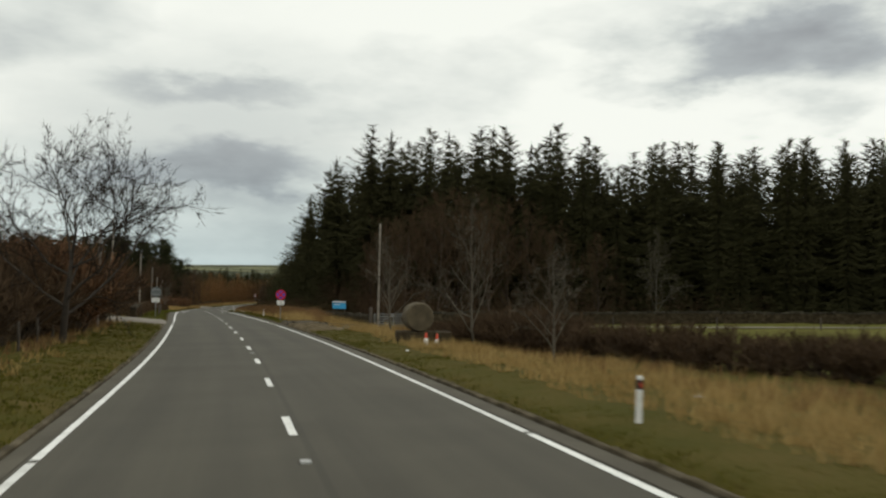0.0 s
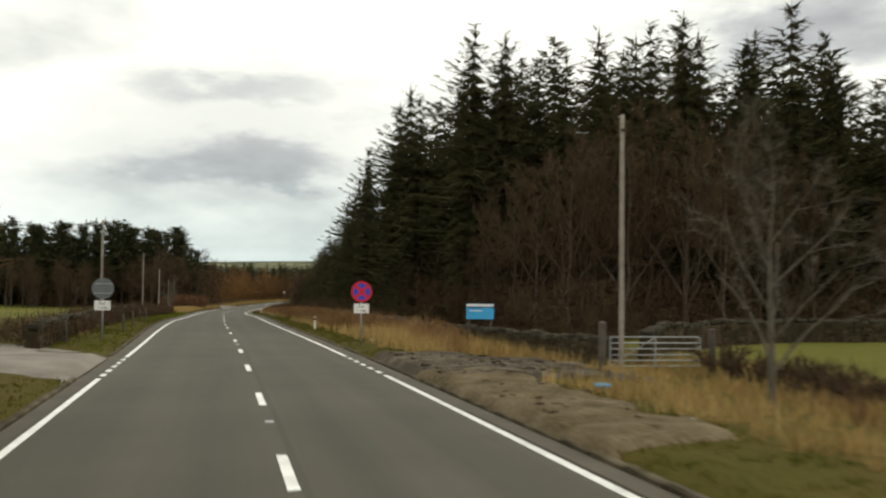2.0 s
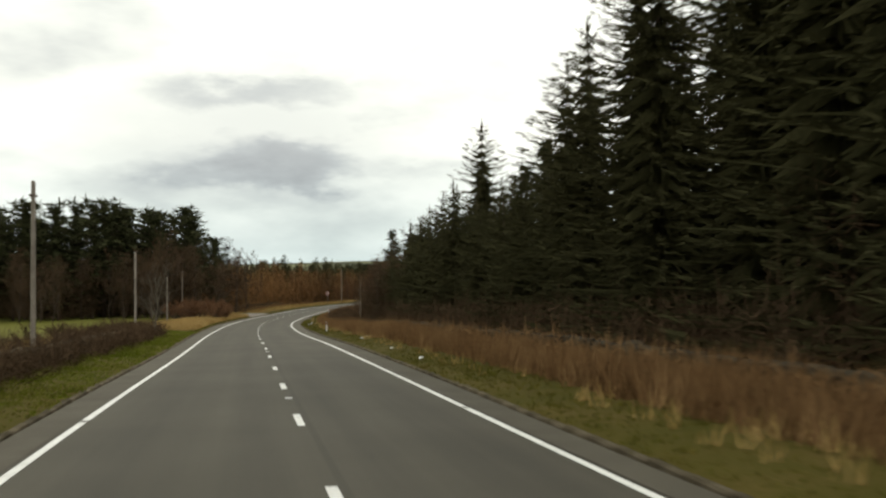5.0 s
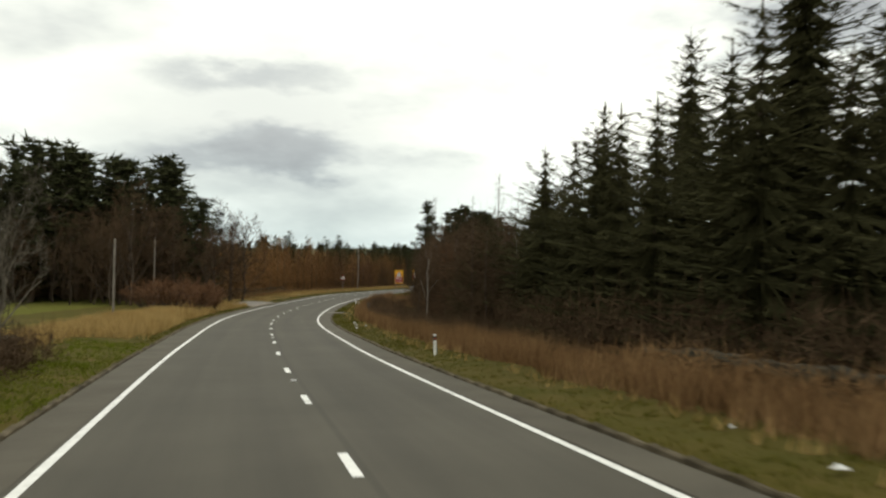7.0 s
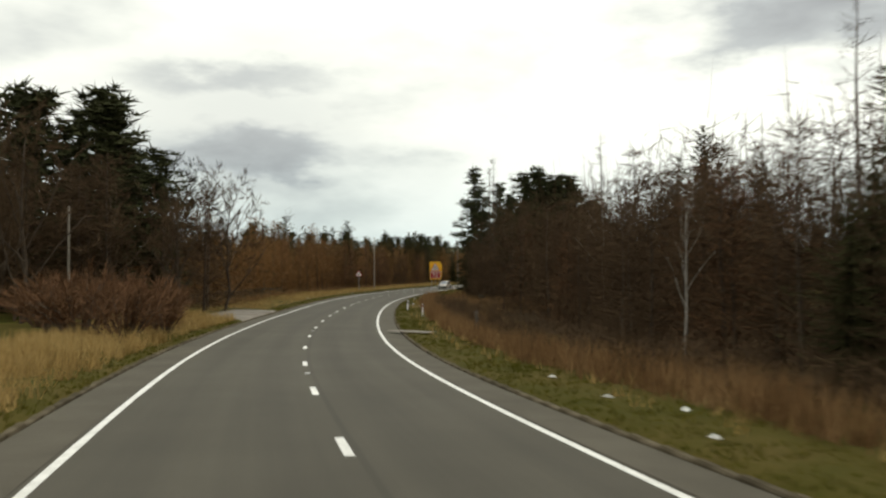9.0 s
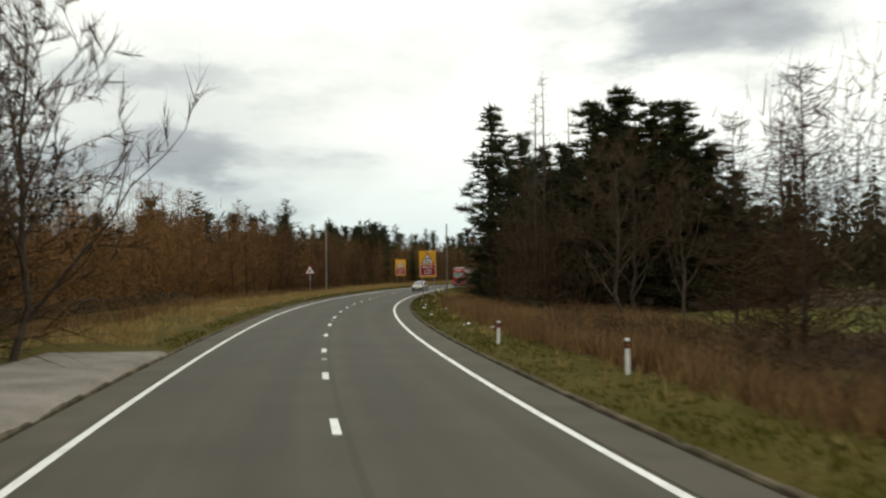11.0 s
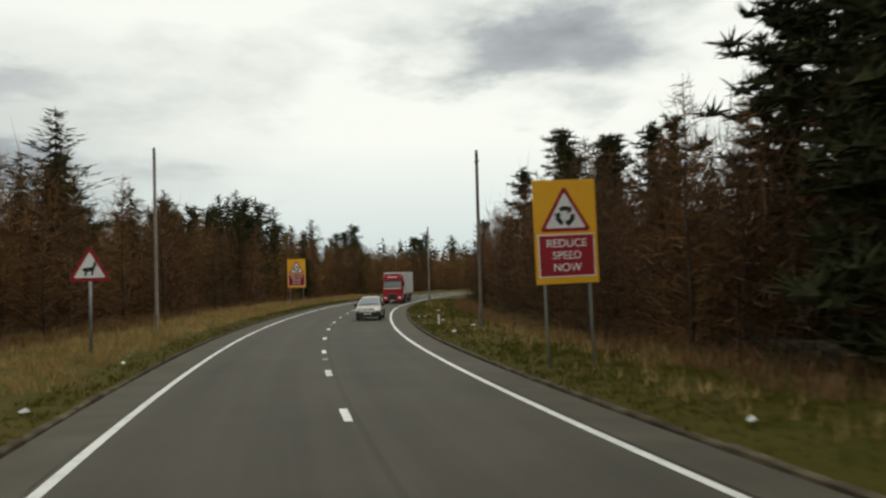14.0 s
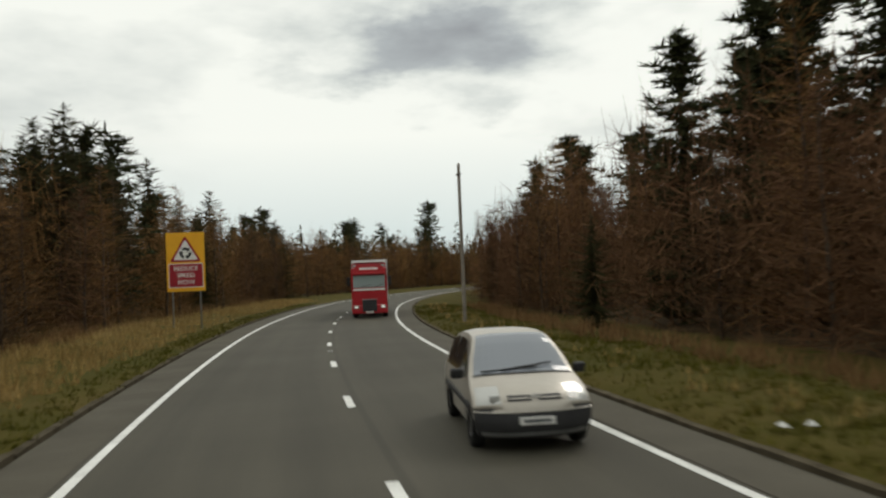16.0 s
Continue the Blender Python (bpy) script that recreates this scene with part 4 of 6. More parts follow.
BARE = [tree("bare_tree", bare_parts(10.0, 71 + k, 13, 0.36, 0.10, (4, 3), 0.011, 1.25, 0.14, 16, 0.022), M["bark"], M["twig"], "branchwork") for k in range(3)]
GREY = [tree("bare_tree", bare_parts(11.0, 81 + k, 13, 0.34, 0.12, (4, 3), 0.012, 1.0, 0.15, 14, 0.022), M["grey_bark"], M["grey_twig"], "branchwork") for k in range(2)]
ROUND = tree("oak_tree", bare_parts(11.0, 95, 13, 0.44, 0.16, (6, 5, 4), 0.015, 0.7, 0.2, 6, 0.045), M["bark"], M["oak_twig"], "branchwork")
OAK = tree("oak_tree", bare_parts(12.0, 92, 12, 0.66, 0.20, (6, 5, 4), 0.024, 0.42, 0.20, 6, 0.034), M["oak_bark"], M["oak_twig"], "branchwork")
LARCH = [tree("larch_tree", larch_parts(9.0, 101 + k, 0.19, 1.15, 0.03), M["bark"], M["larch"], "branchwork") for k in range(3)]
RED = [tree("birch_sapling", larch_parts(7.0, 111 + k, 0.26, 1.7, 0.02), M["bark"], M["red_twig"], "branchwork") for k in range(3)]
BROWN = [tree("bare_sapling", larch_parts(8.0, 121 + k, 0.24, 1.7, 0.02), M["bark"], M["twig"], "branchwork") for k in range(3)]
THIN = [tree("dead_larch", larch_parts(13.0, 131 + k, 0.13, 0.45, 0.3, 0.02), M["bark"], M["grey_twig"], "branchwork") for k in range(2)]
BIRCH = [tree("birch_tree", bare_parts(10.0, 141 + k, 9, 0.26, 0.35, (4, 4), 0.007, 1.3, 0.12, 8), M["pale_bark"], M["twig"], "branchwork") for k in range(2)]
SHRUB = [tree("bush", shrub_parts(1.9, 151 + k, 1.7), M["bark"], M["twig"], "branchwork") for k in range(3)]
REDSHRUB = [tree("bush", shrub_parts(1.9, 161 + k, 1.7), M["bark"], M["red_twig"], "branchwork") for k in range(2)]

L_SPRUCE = "tall dark green spruce in a dense plantation edge"
L_PINE = "dark green pine with tiered clumped crown in a wood"


def pick(kinds):
    return kinds[random.randrange(len(kinds))]


def by_road(s, off):
    p = road_at(s, off)
    return p.x, p.y


# spruce plantation: its front over the field, and its side along the road
def edge_height(y):
    """Height of the plantation's trees along the road."""
    return float(np.interp(y, [98, 104, 108, 117, 121, 124, 133, 138, 157, 160, 166, 172], [20.0, 19.0, 17.5, 14.0, 11.0, 9.0, 8.8, 10.4, 10.6, 9.0, 7.0, 5.5]))


random.seed(5)
for row in range(3):
    for k in range(27):
        x = -9 + k * 3.4 + random.uniform(-1, 1) + row * 1.6
        y = (95 if x < -1 else 91) + row * 3.6 - 0.07 * k * 3 + random.uniform(-1.2, 1.2)
        if place(x, y)[1] < (17.0 if y < 97 else 15.0):
            continue
        fine = row < 2 and x < 9
        plant(pick(NEAR if fine else SPRUCE), x, y, (1.12 if fine else 1.0) * (random.uniform(1.0, 1.18) + 0.035 * row + (0.14 if x < -1 else 0.07 if x < 14 else -0.02)), label=L_SPRUCE, group="spruce plantation", wide=random.uniform(0.95, 1.12))
for row in range(3):
    for k in range(24):
        s = chain_at(98) + k * 3.1 + random.uniform(-0.8, 0.8)
        off = (15.4 if k < 4 else 13.8) + row * 3.6 + random.uniform(-0.8, 0.8)
        q = (s - chain_at(98)) / 72
        tall = edge_height(98 + 69 * q) * random.uniform(0.9, 1.08)
        kind, size = pick(SPRUCE), tall / 17
        if row == 0:
            kind, size = (pick(NEAR), tall / 15) if tall > 12.0 else (pick(SKIRT), tall / 10)
        x, y = by_road(s, off)
        plant(kind, x, y, size, label=L_SPRUCE, group="spruce plantation", wide=random.uniform(1.0, 1.15))
# taller single trees that stand out of the edge
for x, y, tall in ((-25.2, 144.8, 15.2), (-25.4, 158.6, 15.0), (-29.0, 161.8, 12.4), (-19.6, 129.0, 10.8), (-21.3, 133.0, 10.4), (-17.0, 125.5, 12.0)):
    plant(NEAR[0] if tall > 12 else pick(SKIRT), x, y, tall / (15 if tall > 12 else 10), label="tall dark green spruce above a plantation edge", group="spruce plantation")
for x, y, tall in ((-21.0, 140.3, 12.6), (-20.2, 138.0, 11.4), (-22.4, 137.2, 10.4)):
    plant(NEARPINE[0], x, y, tall / 15, label="dark green pine with upright shoots at a plantation edge", group="pines at the plantation edge", wide=0.7)
# low young spruces that end the plantation
for y, off, h in ((163, 11.5, 0.62), (166, 13, 0.7), (169, 12, 0.45), (172, 15, 0.6), (168, 17, 0.9)):
    x, y = by_road(chain_at(y), off)
    plant(pick(SKIRT), x, y, h, label="young green spruce at a wood edge", group="spruce plantation")

# leafless trees before the plantation
for x, y, h in ((-3.5, 79, 1.0), (-0.5, 80, 1.12), (2.5, 79, 1.15), (6, 81, 1.1), (-6.2, 84, 0.95), (10, 82, 1.0), (-8, 88, 0.85), (15, 82, 0.85), (0, 85, 1.2), (4, 85, 1.2), (-2, 82, 1.1), (1.2, 82.5, 1.18), (4.4, 78, 1.05), (-5, 81.5, 0.95), (8, 84, 1.1), (-1.8, 86.5, 1.15)):
    plant(pick(BARE), x, y, h * 1.04, label="leafless brown tree before dark conifers", group="bare trees", wide=0.8)
plant(GREY[0], -3.25, 50.8, 0.52, label="small grey lichened bare tree behind a field wall")
plant(GREY[1], 1.33, 36.4, 0.56, label="small grey bare tree beside a field hedge", wide=0.8)
plant(GREY[0], 3.8, 28.9, 0.37, label="stunted grey bare tree on rough ground")
plant(GREY[1], 20, 80, 0.75, label="grey bare tree before dark conifers", wide=0.8)

# right of the road past the plantation: leafless thicket, birches, then pines
random.seed(9)
for k in range(80):
    y = random.uniform(166, 240)
    off = 11.5 + abs(random.gauss(0, 5.5))
    x, yy = by_road(chain_at(y), off)
    if y > 210:
        continue
    plant(pick(BROWN + RED[:1]), x, yy, random.uniform(0.65, 1.0) + 0.025 * (off - 11), label="leafless brown sapling in a dense thicket", category="sapling", group="roadside thicket", wide=1.1)
for x, y, h in ((-39.1, 176.3, 0.6), (-36.9, 185.2, 0.72), (-36.5, 189.6, 0.7), (-33.0, 172.0, 0.8), (-38.0, 197.5, 0.9), (-34.0, 203.0, 1.0), (-33.5, 194.0, 1.05)):
    plant(pick(BIRCH), x, y, h, label="slim pale-barked leafless birch in a thicket", group="birches")
for x, y, h in ((-28.1, 213.7, 0.80), (-29.0, 184.5, 0.66)):
    plant(pick(SPRUCE), x, y, h, label="dark spruce standing out of a thicket", group="spruces in the thicket")
for y, off, h in ((213, 25, 0.8), (205, 28, 0.75)):
    x, yy = by_road(chain_at(y), off)
    plant(pick(SPRUCE), x, yy, h * 0.85, label="dark spruce standing out of a thicket", group="spruces in the thicket")
for x, y, h in ((-34.2, 176.4, 0.84), (-36.5, 207.5, 0.95)):
    plant(pick(THIN), x, y, h, label="bare dead larch with thin level shoots", group="dead larches")
for x, y, tall, wide in ((-44.6, 252.9, 15.3, 0.94), (-41.1, 257.5, 14.2, 0.94), (-40.0, 253.6, 12.4, 0.94), (-43.4, 248.6, 10.2, 0.94), (-39.3, 241.1, 13.4, 1.0), (-38.1, 238.6, 13.6, 1.05), (-36.0, 238.8, 13.1, 1.1), (-35.2, 236.9, 12.5, 1.1), (-32.9, 237.4, 10.0, 1.2), (-31.9, 236.2, 8.4, 1.2), (-30.2, 237.0, 6.2, 1.25), (-37.0, 244.5, 13.6, 1.1), (-34.0, 242.0, 12.0, 1.1), (-35.5, 249.5, 13.5, 1.1), (-37.5, 258.5, 13.6, 1.1), (-41.5, 246.0, 9.0, 1.0), (-36.0, 265.0, 13.5, 1.1), (-39.6, 263.0, 12.6, 1.0), (-31.0, 246.0, 11.0, 1.2), (-26.5, 240.6, 6.3, 1.2), (-33.0, 254.5, 13.0, 1.2)):
    plant(pick(CONE if wide < 0.95 else NEARPINE), x, y, tall / 15, label=L_PINE, group="roadside pines", wide=wide * 1.1)
for x, y, h in ((-41.0, 228.5, 0.95), (-39.0, 233.5, 0.9), (-43.5, 240.5, 0.8), (-42.6, 244.0, 0.85), (-36.8, 231.8, 0.85)):
    plant(pick(BARE), x, y, h, label="leafless brown tree before dark pines", group="bare trees")
for x, y, h in ((-43.0, 241.7, 1.12), (-42.6, 241.1, 1.2), (-40.4, 243.6, 1.08), (-42.0, 250.5, 1.0)):
    plant(pick(THIN), x, y, h, label="tall bare larch among pines", group="dead larches")
for k in range(120):
    y = random.uniform(260, 410)
    off = 9.0 + abs(random.gauss(0, 5.5))
    s = chain_at(min(y, 425))
    x, yy = by_road(s, off)
    plant(pick((BROWN + RED[:2] + LARCH[:1]) if y < 286 else (LARCH + RED + BROWN[:2])), x, yy, random.uniform(0.6, 0.95) + 0.03 * (off - 9), label="leafless brown sapling in a dense thicket", category="sapling", group="roadside thicket", wide=1.1)
for x, y, tall in ((-33.1, 297.3, 12.8), (-31.3, 300.8, 12.0), (-34.6, 301.5, 10.6), (-29.0, 297.5, 12.5), (-26.5, 303.5, 13.5), (-31.0, 288.0, 11.5), (-27.0, 292.5, 13.0), (-24.0, 310.0, 12.8), (-20.9, 333.2, 12.5), (-24.5, 318.0, 10.5), (-27.5, 326.0, 9.0)):
    plant(pick(CONE + NEARPINE[:1]), x, y, tall / 15, label=L_PINE, group="pines in the thicket", wide=1.05)
for y, off, h in ((338, 17, 0.8), (350, 14, 0.8), (345, 22, 0.9), (362, 18, 0.8)):
    x, yy = by_road(chain_at(y), off)
    plant(pick(PINE), x, yy, h, label=L_PINE, group="pines in the thicket", wide=1.1)
for y, off, h in ((305, 9.5, 0.42), (333, 9.5, 0.4), (352, 10, 0.45)):
    x, yy = by_road(chain_at(y), off)
    plant(pick(SKIRT), x, yy, h, label="young green spruce at a wood edge", group="young spruces")

random.seed(41)
for k in range(14):
    x, y = by_road(chain_at(20 + 2.3 * k), -random.uniform(8.6, 11.5))
    plant(pick(SHRUB), x, y, random.uniform(1.3, 1.8), label="tall brown leafless hedge bush beside a field wall", category="bush", group="roadside bushes")
for k in range(14):
    x, y = by_road(chain_at(39 + 1.0 * k), -random.uniform(7.0, 10.5))
    plant(pick(REDSHRUB + SHRUB), x, y, random.uniform(1.9, 2.4), label="tall red-brown leafless bush beside a field wall", category="bush", group="roadside bushes")
# left of the road: oak and bushes at the start, pines beyond the pasture, thickets past the lay-by
plant(OAK, -14.3, 31.3, 0.54, 40, label="spreading leafless oak over a roadside hedge", wide=0.86, lean=6)
for x, y, h in ((-16.5, 33, 1.2), (-18.5, 39, 1.5), (-20, 44, 1.6), (-21.5, 48, 1.4), (-15, 27, 1.2), (-23, 42, 1.9), (-25, 50, 1.6), (-14, 20, 1.1), (-24, 55, 1.2), (-19, 30, 1.6), (-17, 22, 1.5), (-20.5, 40, 2.1), (-22.5, 46, 2.3), (-24, 51, 2.0), (-19.5, 34.5, 2.0), (-21.5, 43.5, 2.2), (-25.5, 46, 2.4), (-23, 38, 2.3), (-27, 53, 2.0), (-29, 58, 1.6)):
    plant(pick(SHRUB), x, y, h, label="brown leafless bush beside a field wall", category="bush", group="roadside bushes")
for x, y, h in ((-27, 47, 0.6), (-30, 56, 0.7), (-33, 62, 0.6), (-26, 38, 0.7)):
    plant(pick(BARE), x, y, h, label="leafless brown tree beside a field", group="bare trees")
plant(GREY[0], -34, 74, 0.5, label="small grey bare tree beside a field wall")
random.seed(14)
for k in range(30):
    a = random.uniform(0, 1)
    x = -112 + 38 * a + random.uniform(-4, 4)
    y = 203 + 20 * a + random.uniform(-6, 8)
    plant(pick(PINE), x, y, random.uniform(0.95, 1.18), label=L_PINE, group="pasture wood", wide=1.25)
for k in range(14):
    a = random.uniform(0, 1)
    plant(pick(BARE), -104 + 44 * a, 182 + 26 * a + random.uniform(-3, 3), random.uniform(0.75, 1.0), label="leafless brown tree at a wood edge", group="bare trees", wide=0.85)
for x, y, h in ((-71.5, 213, 1.06), (-74.5, 219, 1.04), (-77.4, 221.8, 1.08), (-76, 211, 1.1), (-80, 208, 1.14), (-84, 206, 1.16), (-88, 204, 1.14), (-92, 202, 1.18), (-79, 215, 1.14), (-84, 213, 1.18), (-89, 210, 1.18), (-68.5, 215, 0.8), (-69.5, 211, 0.66), (-96, 200, 1.1), (-100, 198, 1.14)):
    plant(pick(PINE[1:]), x, y, h, label=L_PINE, group="pasture wood", wide=1.3)
plant(BARE[0], -68.5, 195.5, 1.2, label="tall leafless brown tree before dark pines", group="bare trees")
plant(GREY[0], -45.6, 135.5, 0.42, label="small bare tree growing from a field wall")
for k in range(16):
    a = k / 15
    plant(pick(BROWN), -62 - 33 * a + random.uniform(-2, 2), 207 - 10 * a + random.uniform(-3, 3), random.uniform(1.0, 1.35), label="leafless brown sapling before dark pines", category="sapling", group="wood edge saplings", wide=1.2)
plant(ROUND, -69.5, 222, 1.0, 200, label="rounded leafless oak at a wood edge")
for x, y, h in ((-63, 203, 0.75), (-65.5, 207, 0.85), (-68, 205, 0.95), (-71, 208, 1.05), (-75, 204, 1.0), (-66.5, 212, 0.8), (-80, 203, 0.95), (-85, 205, 1.0), (-90, 203, 0.9), (-72, 199, 0.85)):
    plant(pick(BARE), x, y, h, label="leafless brown tree at a pine wood edge", group="bare trees")
for x, y, h in ((-57, 181, 1.25), (-60, 184, 1.55), (-63, 188, 1.6), (-59.5, 190, 1.4), (-66, 193, 1.5), (-62, 195, 1.5), (-67, 200, 1.4), (-57.5, 186, 1.1)):
    plant(pick(REDSHRUB), x, y, h * 0.88, label="rounded brown leafless bush among straw grass", category="bush", group="lay-by bushes", wide=1.15)
for k in range(190):
    y = random.uniform(222, 405)
    near = float(np.interp(y, [224, 245, 270, 310, 400], [19, 14, 10.5, 9.0, 9.0]))
    off = near + abs(random.gauss(0, 5.0))
    x, yy = by_road(chain_at(y), -off)
    kinds = (LARCH + RED) if y < 290 else (LARCH[:2] + BROWN + RED[:1])
    plant(pick(kinds), x, yy, (random.uniform(0.7, 1.05) if y < 290 else random.uniform(0.6, 0.84)) + 0.02 * (off - near), label="leafless russet sapling in a dense thicket", category="sapling", group="far side thicket", wide=1.1)
for k in range(64):
    y = random.uniform(262, 400)
    x, yy = by_road(chain_at(y), -random.uniform(13, 34))
    plant(pick(PINE[:2] + SPRUCE[:2]), x, yy, random.uniform(0.50, 0.68), label="dark conifer behind russet saplings", group="conifers behind the thicket", wide=1.25)
for k in range(22):
    plant(pick(SPRUCE[:2] + PINE[:2]), random.uniform(-64, -54), random.uniform(319, 342), random.uniform(0.54, 0.68), label="tall dark conifer behind russet saplings", group="conifers behind the thicket", wide=1.2)
for y, off, h in ((244, 17, 0.6), (238, 20, 0.6), (315, 10.5, 0.5), (330, 10, 0.62), (352, 10, 0.6)):
    x, yy = by_road(chain_at(y), -off)
    plant(pick(SKIRT), x, yy, h, label="young green spruce at a wood edge", group="young spruces")

for k in range(16):
    x, yy = by_road(chain_at(158 + 1.6 * k), random.uniform(10.0, 12.5))
    plant(pick(BROWN), x, yy, random.uniform(0.55, 0.85), label="leafless brown sapling before young spruces", category="sapling", group="roadside thicket", wide=1.2)
for k in range(14):
    x, yy = by_road(chain_at(294 + 3.0 * k), random.uniform(11.5, 19))
    plant(pick(LARCH + RED[:1]), x, yy, random.uniform(0.9, 1.15), label="tall leafless brown larch in a thicket", category="tree", group="tall larches", wide=1.1)
for x, y, h in ((-42.0, 254.5, 1.3),):
    plant(pick(LARCH), x, y, h, label="tall leafless brown larch before dark pines", group="tall larches", wide=1.1)

# the wood that closes the view beyond the bend, and the woods behind the camera
random.seed(21)
for k in range(44):
    x, y = random.uniform(-62, 60), random.uniform(404, 446)
    if abs(place(x, y)[1]) < 11:
        continue
    plant(pick(PINE + LARCH + BROWN[:1]), x, y, random.uniform(0.75, 1.0), label="mixed wood tree beyond the bend", group="wood beyond the bend")


def far_wood(name, pts, label, seed):
    """Distant conifers as one mesh."""
    rs = np.random.RandomState(seed)
    np.random.seed(seed)
    g = Geo()
    for x, y, h in pts:
        z = land(x, y)
        n = 96
        u = rs.uniform(0, 1, n)
        a = rs.uniform(0, 6.283, n)
        b = np.stack([x + 0.03 * np.cos(a), y + 0.03 * np.sin(a), z + h * u], 1)
        d = np.stack([np.cos(a), np.sin(a), rs.uniform(-0.5, 0.25, n)], 1)
        g.sprays(b, d, (1 - u) * h * 0.22 + 0.4, 0.28 + 0.75 * (1 - u), 0.2)
    return tagged(part(name, g, M["spruce"]), label, "wood", kind="stuff")


rs = np.random.RandomState(3)
pts = [(x, y, h) for x, y, h in zip(rs.uniform(-190, -70, 420), rs.uniform(225, 430, 420), rs.uniform(9, 12.5, 420)) if place(x, y)[1] < -30]
pts += [(-113 + 42 * a + b, 206 + 22 * a + c, h) for a, b, c, h in zip(rs.uniform(0, 0.8, 90), rs.normal(0, 3, 90), rs.normal(6, 5, 90), rs.uniform(7, 12, 90))]
far_wood("far_conifer_wood", pts, "distant dark conifer wood across pasture", 4)
pts = [(x, y, h) for x, y, h in zip(rs.uniform(-8, 95, 640), 102 + 78 * rs.uniform(0, 1, 640) ** 1.6, rs.uniform(0.85, 1.0, 640)) if place(x, y)[1] > 22]
pts = [(x, y, q * max(edge_height(y), 19 if x > 6 and y < 125 else 0) + 0.5) for x, y, q in pts]
pts += [(x, y, h) for x, y, h in zip(rs.uniform(-7, 84, 150), rs.uniform(97, 106, 150), rs.uniform(16.2, 18.4, 150)) if place(x, y)[1] > 17]
far_wood("plantation_interior", pts, "deep rows of dark spruce inside a plantation", 5)
pts = [(x, y, h) for x, y, h in zip(rs.uniform(-20, 90, 360), rs.uniform(185, 400, 360), rs.uniform(9, 14, 360)) if place(x, y)[1] > (26 if y > 264 else 62)]
far_wood("far_mixed_wood", pts, "dark wood rising behind a roadside thicket", 6)


pts = [(x, y, h) for x, y, h in zip(rs.uniform(-95, 70, 330), rs.uniform(412, 470, 330), rs.uniform(7.5, 12.5, 330)) if abs(place(x, y)[1]) > 12]
far_wood("wood_depth", pts, "deep mixed wood that closes the view beyond a bend", 8)


def twig_mass(name, n, y0, y1, side, near, far, h0, h1, mat, label, seed, wide=0.034):
    """The depth of a thicket: leafless stems and side shoots as one mesh."""
    rs = np.random.RandomState(seed)
    np.random.seed(seed)
    g = Geo()
    b, d, ln = [], [], []
    for k in range(n):
        s = chain_at(rs.uniform(y0, y1))
        p = road_at(s, side * (near + (far - near) * rs.uniform(0, 1) ** 1.4))
        z = land(p.x, p.y)
        h = rs.uniform(h0, h1)
        for q in range(24):
            u = rs.uniform(0, 1) ** 0.8 * 0.92
            spread = (0.30 + 0.5 * (1 - u)) * min(1.0, h / 3.0)
            b.append((p.x + rs.normal(0, spread), p.y + rs.normal(0, spread), z + u * h))
            if q < 3:
                d.append((rs.normal(0, 0.12), rs.normal(0, 0.12), 1))
                ln.append(rs.uniform(1.2, 2.2) * min(1.0, h / 3.0))
            else:
                d.append((rs.normal(0, 0.8), rs.normal(0, 0.8), rs.uniform(0.1, 1.0)))
                ln.append(rs.uniform(0.5, 1.25) * min(1.0, h / 3.0 + 0.1))
    g.blades(b, d, np.array(ln), wide)
    return tagged(part(name, g, mat), label, "thicket", kind="stuff")


twig_mass("thicket_depth", 1600, 165, 212, 1, 13, 34, 4, 9, M["twig"], "dense leafless thicket of brown shoots", 31)
twig_mass("thicket_depth", 4200, 258, 415, 1, 10, 28, 3.5, 8.0, M["red_twig"], "dense leafless thicket of brown shoots", 32)
twig_mass("thicket_depth", 5200, 222, 410, -1, 12, 32, 3.0, 8.5, M["larch"], "dense leafless thicket of russet shoots", 33)
twig_mass("thicket_depth", 1300, 236, 268, 1, 10.5, 30, 2, 7, M["twig"], "dim undergrowth beneath pines", 34)
twig_mass("underwood", 450, 86, 104, 1, 13, 40, 2, 6, M["twig"], "brown underwood before a spruce plantation", 35)
twig_mass("underwood", 1300, 70, 90, 1, 15, 66, 1.0, 3.6, M["twig"], "brown underwood behind a field wall", 41)
twig_mass("underwood", 700, 100, 160, 1, 10.5, 13.5, 0.8, 2.4, M["twig"], "brown underwood along a spruce plantation edge", 42)
twig_mass("thicket_depth", 1500, 385, 424, -1, 9.5, 60, 4, 9, M["larch"], "dense leafless thicket of russet shoots beyond a bend", 36, 0.045)
twig_mass("thicket_depth", 900, 385, 424, 1, 9.5, 50, 4, 8, M["twig"], "dense leafless thicket of brown shoots beyond a bend", 37, 0.045)
twig_mass("wall_growth", 1500, 62, 142, -1, 6.0, 7.9, 0.35, 1.0, M["twig"], "brown bramble and dead stems over a field wall", 38, 0.022)
twig_mass("wall_growth", 1700, 64, 137, 1, 7.2, 8.5, 0.4, 1.05, M["russet"], "russet bramble and dead stems against a roadside wall", 39, 0.022)
twig_mass("wall_growth", 700, 150, 215, 1, 7.0, 10.5, 0.4, 1.2, M["twig"], "brown bramble and dead stems before a thicket", 40, 0.022)

